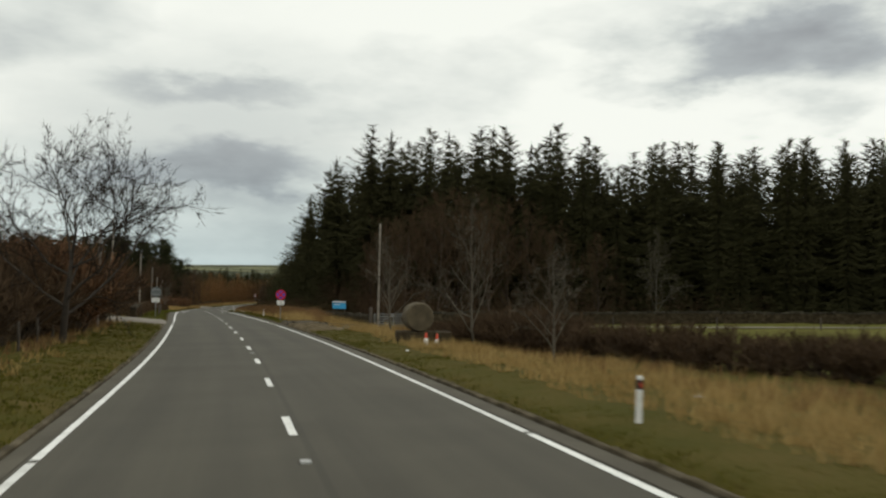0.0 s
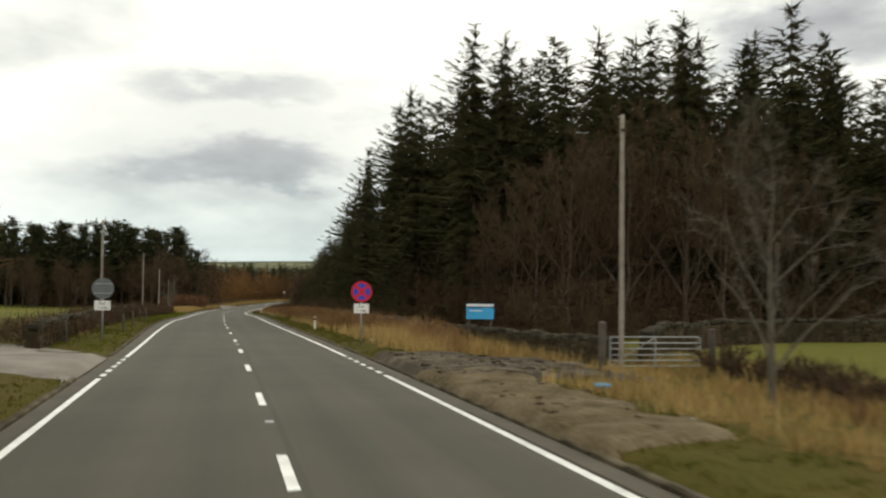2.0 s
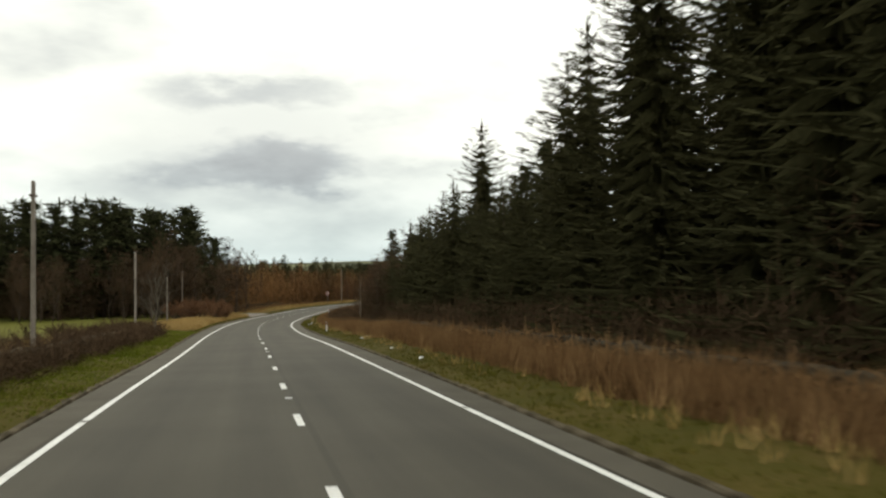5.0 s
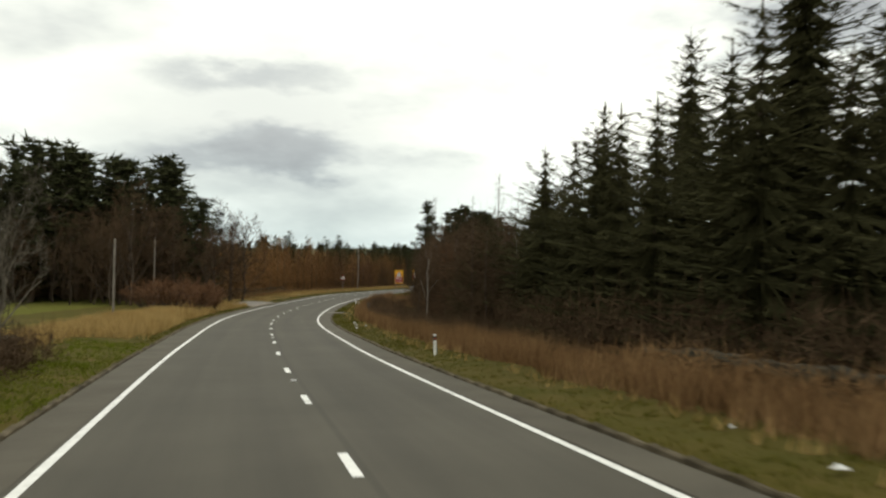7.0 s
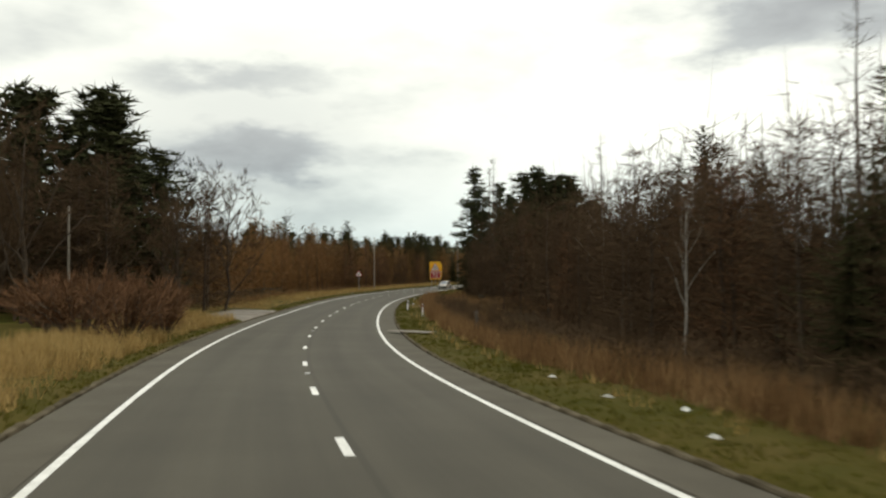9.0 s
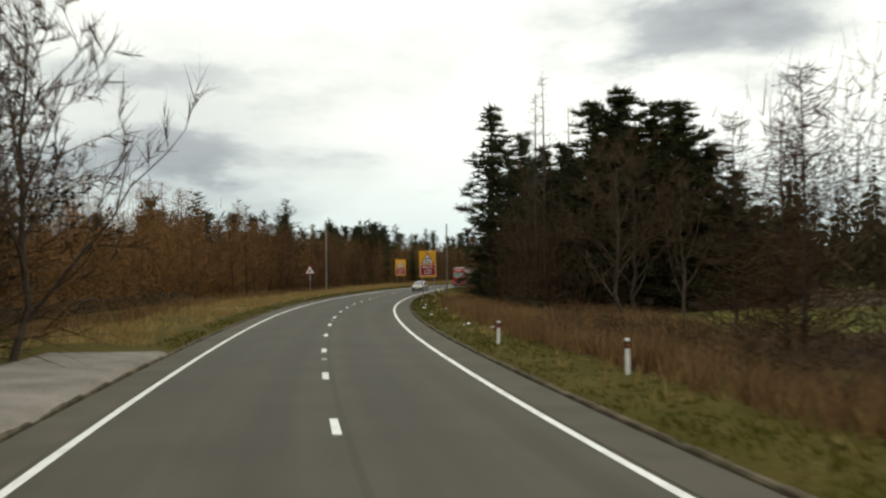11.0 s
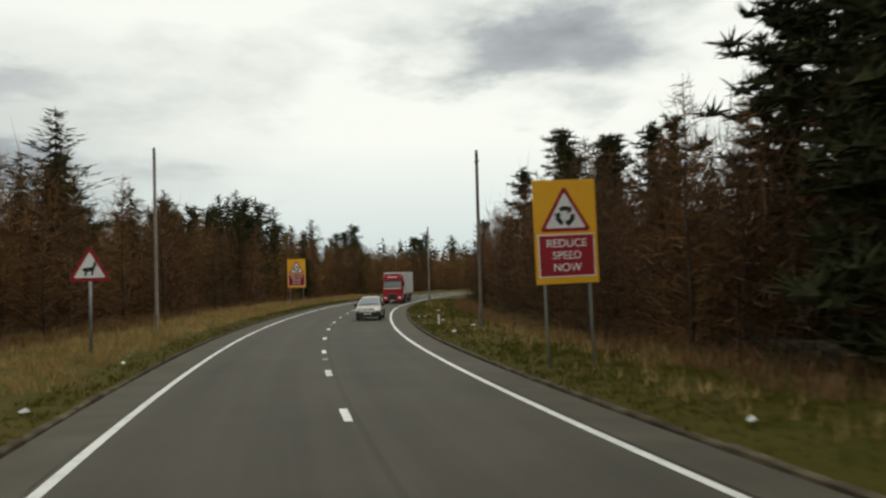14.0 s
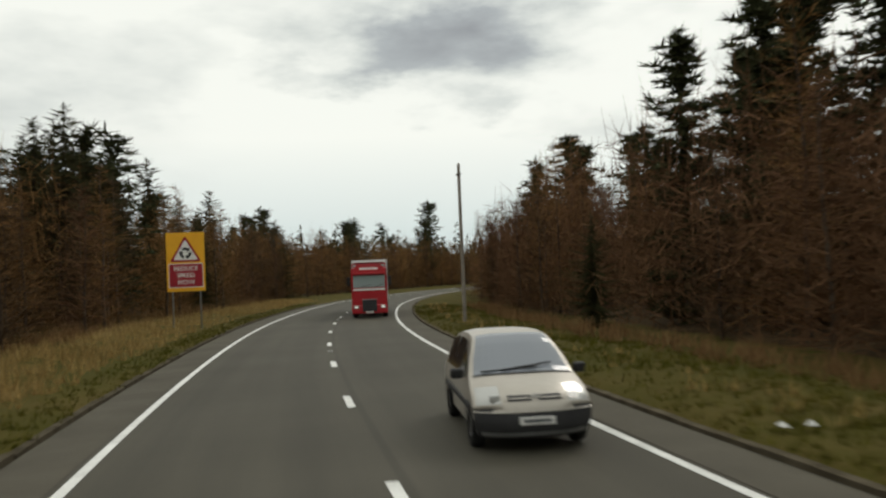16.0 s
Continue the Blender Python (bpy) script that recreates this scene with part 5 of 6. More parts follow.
# ---- walls, gate, bale, poles, signs, posts, litter ----
STONE_MESHES = []
for k in range(8):
    rs_ = np.random.RandomState(k)
    bm = slab((rs_.uniform(0.32, 0.55), rs_.uniform(0.28, 0.42), rs_.uniform(0.13, 0.22)), (0, 0, 0.08), 0.03, 1)
    for v in bm.verts:
        v.co += Vector(rs_.uniform(-0.025, 0.025, 3))
    me = bpy.data.meshes.new("coping_stone")
    bm.to_mesh(me); bm.free()
    me.materials.append(M["cope"])
    STONE_MESHES.append(me)


def dry_wall(name, line, height, label, seed, singles=140, base=-0.15):
    """A drystone wall along points of the plan: joined courses, single coping stones on top."""
    rs = np.random.RandomState(seed)
    np.random.seed(seed)
    line = np.array(line, float)
    seg = np.r_[0, np.cumsum(np.linalg.norm(np.diff(line, axis=0), axis=1))]
    g = Geo()
    core, n = [], max(2, int(seg[-1] / 2))
    for q in np.linspace(0, seg[-1], n):
        x, y = np.interp(q, seg, line[:, 0]), np.interp(q, seg, line[:, 1])
        core.append((x, y, land(x, y)))
    for a, b in zip(core[:-1], core[1:]):
        c = [(a[i] + b[i]) / 2 for i in range(3)]
        ln, th = math.hypot(b[0] - a[0], b[1] - a[1]), math.atan2(b[1] - a[1], b[0] - a[0])
        g.box((c[0], c[1], c[2] + height / 2 + base / 2 - 0.05), (ln + 0.1, 0.34, height - base - 0.08), th)
    q = 0.0
    for r in range(int(height / 0.15)):
        q = rs.uniform(0, 0.3)
        while q < seg[-1]:
            ln = rs.uniform(0.22, 0.55)
            x, y = np.interp(q, seg, line[:, 0]), np.interp(q, seg, line[:, 1])
            i = min(len(line) - 2, int(np.searchsorted(seg, q, "right") - 1))
            th = math.atan2(line[i + 1, 1] - line[i, 1], line[i + 1, 0] - line[i, 0])
            g.box((x, y, land(x, y) + 0.08 + 0.15 * r + rs.uniform(-0.02, 0.02)), (ln * 0.96, 0.42 + rs.uniform(-0.03, 0.06) - 0.02 * r * 0.5, 0.135), th + rs.uniform(-0.04, 0.04), 0.018)
            q += ln
    wall = tagged(part(name, g, M["stone"]), label, "wall", kind="structure")
    q, k = 0.0, 0
    while q < seg[-1] and k < singles:
        x, y = np.interp(q, seg, line[:, 0]), np.interp(q, seg, line[:, 1])
        i = min(len(line) - 2, int(np.searchsorted(seg, q, "right") - 1))
        th = math.degrees(math.atan2(line[i + 1, 1] - line[i, 1], line[i + 1, 0] - line[i, 0]))
        part("coping_stone", STONE_MESHES[rs.randint(8)], None, wall, m=pose(x, y, land(x, y) + height - 0.06 + rs.uniform(-0.03, 0.03), rs.uniform(-6, 6), rs.uniform(-6, 6), th + rs.uniform(-9, 9)))
        q += rs.uniform(0.40, 0.52)
        k += 1
    return wall


def along(y0, y1, off0, off1, n=14):
    return [by_road(chain_at(y), o) for y, o in zip(np.linspace(y0, y1, n), np.linspace(off0, off1, n))]


dry_wall("wall_roadside", [(-4.6, 60.2), (-6.4, 64.2), (-8.6, 67.6)] + along(68, 136, 8.2, 8.3, 20), 0.80, "weathered drystone wall with lichened coping beside russet grass", 1, 210)
dry_wall("wall_field", [(-3.4, 61.5), (-1.5, 67.5), (1.5, 72), (7, 75.5), (30, 79), (80, 82)], 1.0, "dark drystone field wall before conifers", 2, 190)
dry_wall("wall_pasture", along(62, 102, -6.3, -6.9, 12) + along(106, 142, -7.0, -7.2, 9), 0.72, "low mossy drystone wall beside a pasture", 3, 100)
dry_wall("wall_thicket", along(222, 252, -15.5, -13.0, 8), 0.7, "low ruined drystone wall behind straw grass", 4, 70)
dry_wall("wall_pines", along(236, 262, 11.6, 10.6, 8), 0.50, "low drystone wall under dark pines", 5, 60)
dry_wall("wall_start", along(8, 50, -8.2, -8.8, 10), 0.85, "dark drystone wall beneath bare bushes", 6, 90)

# low dark hedge on the rough ground
random.seed(31)
hedge_line = np.array([(1.0, 39.5), (4, 34), (8, 28.5), (13, 22), (20, 13), (28, 4)])
for q in np.linspace(0, 5, 44):
    x, y = np.interp(q, range(6), hedge_line[:, 0]), np.interp(q, range(6), hedge_line[:, 1])
    plant(pick(SHRUB), x + random.uniform(-0.4, 0.4), y + random.uniform(-0.4, 0.4), random.uniform(0.62, 0.76) * (1.2 if q < 1.1 else 1.0), label="low dark leafless hedge bush on rough ground", category="hedge", group="field hedge", wide=1.25)
for q in np.linspace(0, 4.6, 34):
    x, y = np.interp(q, range(6), hedge_line[:, 0]) + 1.7, np.interp(q, range(6), hedge_line[:, 1]) + 1.9
    plant(pick(SHRUB), x + random.uniform(-0.5, 0.5), y + random.uniform(-0.5, 0.5), random.uniform(0.66, 0.82) * (1.2 if q < 1.1 else 1.0), label="low dark leafless hedge bush on rough ground", category="hedge", group="field hedge", wide=1.3)
for q in np.linspace(0, 1, 15):
    x, y = -2.0 + 3.4 * q + random.uniform(-0.3, 0.3), 58.0 - 17.5 * q
    plant(pick(SHRUB), x, y, random.uniform(0.4, 0.52), label="low dark leafless hedge bush on rough ground", category="hedge", group="field hedge", wide=1.3)
for k in range(9):
    x, y = by_road(chain_at(108 + k * 4.2), -8.0)
    plant(pick(SHRUB), x, y, random.uniform(0.5, 0.7), label="low dark leafless hedge bush beside pasture", category="hedge", group="pasture hedge", wide=1.3)


def ribbon(name, line, width, mat, label, category, dz=0.05):
    line = np.array(line, float)
    t = np.gradient(line, axis=0)
    t /= np.linalg.norm(t, axis=1)[:, None]
    g, v = Geo(), []
    for (x, y), (tx, ty) in zip(line, t):
        for o in np.linspace(-0.5, 0.5, 5):
            px, py = x + ty * o * width, y - tx * o * width
            v.append((px, py, land(px, py) + dz - 0.03 * abs(o)))
    g.add(v, [[j * 5 + i, j * 5 + i + 1, (j + 1) * 5 + i + 1, (j + 1) * 5 + i] for j in range(len(line) - 1) for i in range(4)])
    return tagged(part(name, g, mat, smooth=True), label, category, kind="structure")


def apron(name, side, y0, y1, depth, flare, mat, label, rough=0.05, rows=15, cols=9, lift=0.10):
    """A gravelled mouth between the kerb and a gateway, with ruts and hollows."""
    g, v = Geo(), []
    for j in range(rows):
        q = j / (rows - 1)
        for i in range(cols):
            u = i / (cols - 1)
            s = chain_at(y0 - flare * (1 - q) ** 2 * (1 - u) + (y1 - y0) * u) + flare * (1 - q) ** 2 * u
            ragged = 1 + (0.28 * noise.noise((s * 0.7, 8.0, depth)) if rough > 0.05 else 0)
            off = kerb_off(s, side) + side * (0.02 + depth * q * ragged)
            p = road_at(s, off)
            bumps = rough * (noise.noise((p.x * 0.9, p.y * 0.9, 4.0)) + 0.7 * noise.noise((p.x * 3.1, p.y * 3.1, 2.0)) * (rough > 0.05))
            rim = i in (0, cols - 1) or j == rows - 1
            v.append((p.x, p.y, p.z + (rise(depth * q * ragged, side) + lift + bumps if q > 0.05 else 0.03) - (0.3 if rim else 0.0)))
    f = [[j * cols + i, j * cols + i + 1, (j + 1) * cols + i + 1, (j + 1) * cols + i] for j in range(rows - 1) for i in range(cols - 1)]
    if side > 0:
        f = [q[::-1] for q in f]
    g.add(v, f)
    return tagged(part(name, g, mat, smooth=True), label, "track", kind="structure")


def loose_stones(name, n, side, y0, y1, o0, o1, mat, label, seed):
    """Stones and clods half sunk in bare ground, as one mesh."""
    rs = np.random.RandomState(seed)
    np.random.seed(seed)
    g = Geo()
    for k in range(n):
        s = chain_at(rs.uniform(y0, y1))
        over = rs.uniform(o0, o1)
        p = road_at(s, kerb_off(s, side) + side * over)
        r = rs.uniform(0.04, 0.12) * rs.uniform(0.4, 1.0)
        g.box((p.x, p.y, p.z + rise(over, side) + 0.115), (r * 2, r * rs.uniform(1.0, 1.8), r * 0.6), rs.uniform(0, 3.1), r * 0.3)
    return tagged(part(name, g, mat), label, "stones", kind="stuff")


apron("access_right", 1, 52.9, 59.0, 5.9, 1.2, M["mud"], "rough stony gateway apron beside the road", 0.06, 34, 34, 0.12)
apron("bare_earth", 1, 44.0, 53.6, 2.1, 0.2, M["earth"], "worn sandy bare earth beside a kerb", 0.06, 16, 40, 0.12)
loose_stones("loose_stones", 170, 1, 52.6, 59.0, 0.4, 5.6, M["stone"], "grey stones and clods on a rutted gateway", 61)
loose_stones("loose_stones", 40, 1, 44.5, 53.0, 0.3, 2.2, M["earth"], "sandy pebbles on bare earth beside a kerb", 62)
apron("access_left", -1, 55.0, 60.0, 5.5, 1.5, M["track"], "pale gravel field entrance beside the road")
apron("lay_by", -1, 200.0, 211.0, 2.8, 2.0, M["track"], "pale concrete lay-by apron beside the road")
ribbon("farm_track", [(-30, 64), (-27, 61.5), (-24, 60), (-21.5, 58.8)], 3.0, M["track"], "pale gravel farm track", "track")
ribbon("verge_crossing", [(-48.7, 190.6), (-47.8, 189.5), (-46.6, 187.9)], 0.55, M["track"], "narrow pale concrete strip across a verge", "path", 0.07)
ribbon("field_track", [(8, 66.5), (20, 67), (40, 67), (70, 66), (95, 64)], 1.5, M["track"], "pale gravel track across a green field", "track", 0.12)


def field_gate(m):
    gate = empty("field_gate", m, label="galvanised tubular field gate standing half open", category="gate")
    w, h = 2.7, 0.98
    for z in (0.15, 0.31, 0.47, 0.64, 0.81, h):
        part("rail", rod((0, 0, z), (w, 0, z), 0.022, n=6), M["galv"], gate)
    for x in (0, w * 0.5, w):
        part("upright", rod((x, 0, 0.12), (x, 0, h), 0.026, n=6), M["galv"], gate)
    part("brace", rod((0, 0, 0.15), (w * 0.5, 0, h), 0.018, n=6), M["galv"], gate)
    return gate


gx, gy = -4.95, 58.8
field_gate(pose(gx, gy, land(gx, gy), 0, 0, 10))


def timber_post(x, y, h, r, label, group="", lean=0.0):
    p = empty("timber_post", pose(x, y, land(x, y) - 0.1, lean, 0, 0), label=label, category="post", group=group)
    g = Geo()
    g.tube([(0, 0, 0), (0.01, 0, h * 0.5), (0, 0, h), (0, 0, h + 0.03)], [r, r * 0.97, r * 0.93, r * 0.5], 8)
    part("shaft", g, M["dark_wood"], p)
    return p


timber_post(-5.2, 58.7, 1.5, 0.12, "thick dark timber gatepost beside a gateway")
timber_post(-1.9, 59.4, 1.35, 0.11, "thick dark timber gatepost beside a gateway")
for k, (x, y) in enumerate([(-22.5, 60.8), (-23.3, 64), (-20.6, 52.5), (-25.2, 73.5), (-27, 79), (-29, 85), (-31, 91)]):
    timber_post(x, y, 0.9 if k else 1.2, 0.06, "short dark timber fence post on a verge", "fence posts", 4)
for k in range(12):
    x, y = by_road(chain_at(14 + k * 3.0), -7.4)
    timber_post(x, y, 1.0, 0.05, "short dark timber fence post on a verge", "fence posts", 3)
for k in range(9):
    x, y = 13 + k * 8, 64.5
    timber_post(x, y, 1.0, 0.06, "short timber fence post beside a field track", "field posts")
timber_post(*by_road(chain_at(187), 7.0), 1.15, 0.09, "grey timber post in russet grass")


def round_bale(m):
    b = empty("round_bale", m, label="weathered round straw bale lying on a stone block", category="hay bale")
    g = Geo()
    n, ks = 28, [-0.66, -0.6, -0.45, -0.2, 0.0, 0.2, 0.45, 0.6, 0.66]
    v = []
    for k in ks:
        for j in range(n):
            a = 2 * math.pi * j / n
            r = 0.70 * (1 - 0.10 * max(0, (abs(k) - 0.5) / 0.16) ** 2) * (1 + 0.025 * noise.noise((k * 4, math.cos(a) * 2, math.sin(a) * 2)))
            v.append((r * math.cos(a), k, 0.69 + r * math.sin(a)))
    f = [[i * n + j, i * n + (j + 1) % n, (i + 1) * n + (j + 1) % n, (i + 1) * n + j] for i in range(len(ks) - 1) for j in range(n)]
    g.add(v, f)
    part("straw_roll", g, M["bale"], b, smooth=True)
    for e, y in (("end_face", -0.668), ("end_face", 0.668)):
        d = Geo()
        vv = [(0, y, 0.69)]
        for ring in (0.25, 0.45, 0.63):
            for j in range(n):
                a = 2 * math.pi * j / n
                vv.append((ring * math.cos(a), y * (1 + 0.02 * noise.noise((ring * 9, a, y))), 0.69 + ring * math.sin(a)))
        ff = [[0, 1 + j, 1 + (j + 1) % n] for j in range(n)]
        for q in range(2):
            ff += [[1 + q * n + j, 1 + (q + 1) * n + j, 1 + (q + 1) * n + (j + 1) % n, 1 + q * n + (j + 1) % n] for j in range(n)]
        if y > 0:
            ff = [q[::-1] for q in ff]
        d.add(vv, ff)
        part(e, d, M["bale"], b)
    return b


bx, by = -1.05, 35.6
bz = land(bx, by)
BLOCK_TOP = 0.04
stone_block = empty("stone_block", pose(bx + 0.15, by, bz - 0.15, 0, 0, 8), label="long dark weathered stone block carrying a straw bale", category="stone block")
np.random.seed(3)
top = BLOCK_TOP - (bz - 0.15)
for k, (x0, x1) in enumerate(((-1.15, -0.3), (-0.28, 0.42), (0.44, 1.15))):
    part("block", slab((x1 - x0, 1.3, top), ((x0 + x1) / 2, 0.01 * k, top / 2), 0.03), M["stone"], stone_block)
round_bale(pose(bx - 0.1, by, BLOCK_TOP, 0, 0, 14) @ Matrix.Scale(0.88, 4))


def traffic_cone(m):
    c = empty("traffic_cone", m, label="faded red and white traffic cone by a stone block", category="traffic cone", group="traffic cones")
    part("base", slab((0.3, 0.3, 0.03), (0, 0, 0.015), 0.01), M["black"], c)
    for name, z0, z1, mat in (("white_sleeve", 0.03, 0.34, M["white"]), ("red_top", 0.34, 0.56, M["cone_red"])):
        r = lambda z: 0.115 * (1 - z / 0.62) + 0.02
        g = Geo()
        g.tube([(0, 0, z0), (0, 0, (z0 + z1) / 2), (0, 0, z1)], [r(z0), r((z0 + z1) / 2), r(z1)], 14)
        part(name, g, mat, c, smooth=True)
    return c


for x, y in ((-0.75, 34.55), (-0.30, 34.45)):
    traffic_cone(pose(x, y, land(x, y), 0, 0, 20))


def pole_of(x, y, top, label="weathered grey timber telegraph pole", r=0.078):
    z = land(x, y) - 0.2
    p = empty("telegraph_pole", pose(x, y, z), label=label, category="telegraph pole", group="telegraph poles")
    h = top - z
    g = Geo()
    g.tube([(0, 0, 0), (0.01, 0, h * 0.33), (0.0, 0.01, h * 0.66), (0, 0, h - 0.06), (0, 0, h)], [r, r * 0.93, r * 0.86, r * 0.8, r * 0.55], 12)
    part("shaft", g, M["pole"], p, smooth=True)
    part("cap", slab((0.10, 0.34, 0.07), (0, 0, h - 0.45), 0.012), M["dark_wood"], p, "short timber bracket")
    return p


for x, y, top in ((-4.68, 58.6, 6.14), (-29.83, 81.4, 4.4), (-38.6, 109.6, 3.2), (-21.05, 52.5, 5.7), (-18.3, 44.0, 4.6), (-56.8, 166.1, 0.25), (-67.4, 198.3, 1.0), (-59.6, 278.5, 1.72), (-46.85, 273.1, 0.92), (-40.8, 307.7, -0.1), (-47.7, 137.8, 1.84), (-72, 330, 1.0)):
    pole_of(x, y, top)


def marker_post(x, y, top=None):
    z = land(x, y) - 0.08
    h = 0.95 if top is None else max(0.75, top - z)
    p = empty("marker_post", pose(x, y, z, 0, random.uniform(-2.5, 2.5), turn_at(place(x, y)[0])), label="white verge marker post with black band and reflector", category="marker post", group="marker posts")
    part("shaft", slab((0.09, 0.06, h - 0.20), (0, 0, (h - 0.20) / 2), 0.014), M["white"], p)
    part("black_band", slab((0.094, 0.064, 0.14), (0, 0, h - 0.135), 0.012), M["black"], p)
    part("cap", slab((0.09, 0.06, 0.06), (0, 0, h - 0.033), 0.014), M["white"], p)
    part("reflector", slab((0.036, 0.008, 0.07), (0, -0.034, h - 0.135), 0.003), M["cone_red"], p, "small red reflector")
    return p


for x, y, top in ((2.88, 12.36, 0.86), (-17.47, 80.5, -0.87), (-36.65, 145.2, -3.30), (-49.52, 211.35, -4.91), (-47.48, 277.6, -5.70), (-48.0, 203.5, -4.75)):
    marker_post(x, y, top)


def text_mesh(body, size, name):
    cu = bpy.data.curves.new(name, "FONT")
    cu.body, cu.size, cu.extrude, cu.align_x, cu.align_y = body, size, 0.0015, "CENTER", "CENTER"
    cu.offset = size * 0.004
    ob = bpy.data.objects.new(name, cu)
    me = bpy.data.meshes.new_from_object(ob)
    bpy.data.objects.remove(ob)
    return me


def lettering(body, size, x, z, mat, parent, y=-0.006):
    me = text_mesh(body, size, "lettering")
    me.materials.append(mat)
    return part("lettering", me, None, parent, m=pose(x, y, z, 90, 0, 0))


def tri_outline(w, h, z0, rnd=0.05):
    """A triangle with rounded corners, point up."""
    pts = [(-w / 2, z0), (w / 2, z0), (0, z0 + h)]
    out = []
    for i in range(3):
        p, q, r = Vector(pts[i]), Vector(pts[i - 1]), Vector(pts[(i + 1) % 3])
        a, b = p + (q - p).normalized() * rnd * 1.7, p + (r - p).normalized() * rnd * 1.7
        for t in (0, 0.25, 0.5, 0.75, 1):
            out.append(tuple(a * (1 - t) ** 2 + p * 2 * t * (1 - t) * 0.86 + (a + b) / 2 * 2 * t * (1 - t) * 0.14 + b * t * t))
    return out


def ring_outline(r0, r1, a0, a1, cx, cz, n=10):
    an = np.linspace(a0, a1, n)
    return [(cx + r1 * math.cos(a), cz + r1 * math.sin(a)) for a in an] + [(cx + r0 * math.cos(a), cz + r0 * math.sin(a)) for a in an[::-1]]


def at_y(shape, y):
    for v in shape.v:
        v[:, 1] += y
    return shape


def speed_sign(m, w, h, leg):
    """Yellow-backed board: warning triangle over a red panel, on two posts."""
    s = empty("reduce_speed_sign", m, label="yellow-backed roundabout warning board with red reduce speed panel on two posts", category="road sign", group="reduce speed signs")
    k = w / 1.4
    part("backboard", slab((w, 0.02, h), (0, 0.012, h / 2), 0.004), M["yellow"], s)
    part("rear_face", slab((w * 0.99, 0.01, h * 0.99), (0, 0.032, h / 2)), M["signgrey"], s)
    tz = h * 0.50
    tri_red = part("triangle_border", at_y(plate(tri_outline(1.16 * k, 1.0 * k, tz, 0.06 * k), 0.004), -0.004), M["signred"], s)
    part("triangle_panel", at_y(plate(tri_outline(0.90 * k, 0.775 * k, tz + 0.075 * k, 0.03 * k), 0.003), -0.008), M["white"], s)
    for j in range(3):
        a = math.radians(90 + 120 * j)
        part("roundabout_arrow", at_y(plate(ring_outline(0.115 * k, 0.215 * k, a - 0.62, a + 0.72, 0, tz + 0.335 * k), 0.003), -0.012), M["black"], s)
        e, q = a - 0.62, a - 1.06
        head = [(0.06 * k * math.cos(e), 0.06 * k * math.sin(e)), (0.27 * k * math.cos(e), 0.27 * k * math.sin(e)), (0.165 * k * math.cos(q), 0.165 * k * math.sin(q))]
        part("arrow_head", at_y(plate([(hx, tz + 0.335 * k + hz) for hx, hz in head][::-1], 0.003), -0.012), M["black"], s)
    part("panel_border", at_y(plate([(-0.63 * k, h * 0.065), (0.63 * k, h * 0.065), (0.63 * k, h * 0.475), (-0.63 * k, h * 0.475)], 0.004), -0.004), M["white"], s)
    part("red_panel", at_y(plate([(-0.605 * k, h * 0.076), (0.605 * k, h * 0.076), (0.605 * k, h * 0.464), (-0.605 * k, h * 0.464)], 0.003), -0.008), M["signred"], s)
    for row, word in enumerate(("REDUCE", "SPEED", "NOW")):
        lettering(word, 0.24 * k, 0, h * (0.385 - 0.116 * row), M["white"], s, -0.011)
    for x in (-w * 0.36, w * 0.36):
        post = part("post", rod((x, 0.07, -leg), (x, 0.07, h * 0.95), 0.031, n=10), M["galv"], s, smooth=True)
        for z in (h * 0.2, h * 0.8):
            part("clip", slab((0.12, 0.07, 0.05), (x, 0.05, z), 0.006), M["galv"], post)
    return s


x, y = -49.47, 257.8
speed_sign(pose(x, y, -4.31, 0, -1.2, -5), 1.40, 2.24, -4.31 - land(x, y) + 0.3)
x, y = -51.2, 312.0
speed_sign(pose(x, y, -4.82, 0, 0, -8), 1.50, 2.40, -4.82 - land(x, y) + 0.3)


def clearway_sign(m, back):
    s = empty("clearway_sign", m, label="round clearway sign seen from behind with white plate" if back else "round red and blue clearway sign with white distance plate", category="road sign", group="clearway signs")
    z, r = 1.98, 0.40
    disc = plate([(r * math.cos(a), z + r * math.sin(a)) for a in np.linspace(0, 2 * math.pi, 40, endpoint=False)], 0.012)
    part("disc", disc, M["signgrey"] if back else M["clearred"], s)
    if back:
        for dz in (-0.18, 0.18):
            part("rib", slab((0.62, 0.02, 0.04), (0, -0.012, z + dz), 0.004), M["galv"], s)
    else:
        for q in range(4):
            a0 = math.pi / 2 * q
            d, n = 0.085, 9
            arc = np.linspace(a0 - 0.60 , a0 + 0.60, n)
            pts = [(0.315 * math.cos(a), z + 0.315 * math.sin(a)) for a in arc] + [(0.095 * math.cos(a0), z + 0.095 * math.sin(a0))]
            part("blue_quarter", at_y(plate(pts, 0.003), -0.004), M["signblue"], s)
    part("plate", slab((0.58, 0.012, 0.36), (0, 0.0, z - 0.64), 0.004), M["white"], s)
    part("post", rod((0, 0.045, -0.3), (0, 0.045, z + 0.3), 0.036, n=10), M["galv"], s, smooth=True)
    lettering("For", 0.17, 0, z - 0.56, M["black"], s, -0.009)
    lettering("1 mile", 0.15, 0, z - 0.73, M["black"], s, -0.009)
    return s


x, y = -13.1, 66.5
clearway_sign(pose(x, y, 0.83 - 1.98, 0, 0, 14), False)
x, y = -22.85, 65.9
clearway_sign(pose(x, y, 0.84 - 1.98, 0, 0, 14), True)


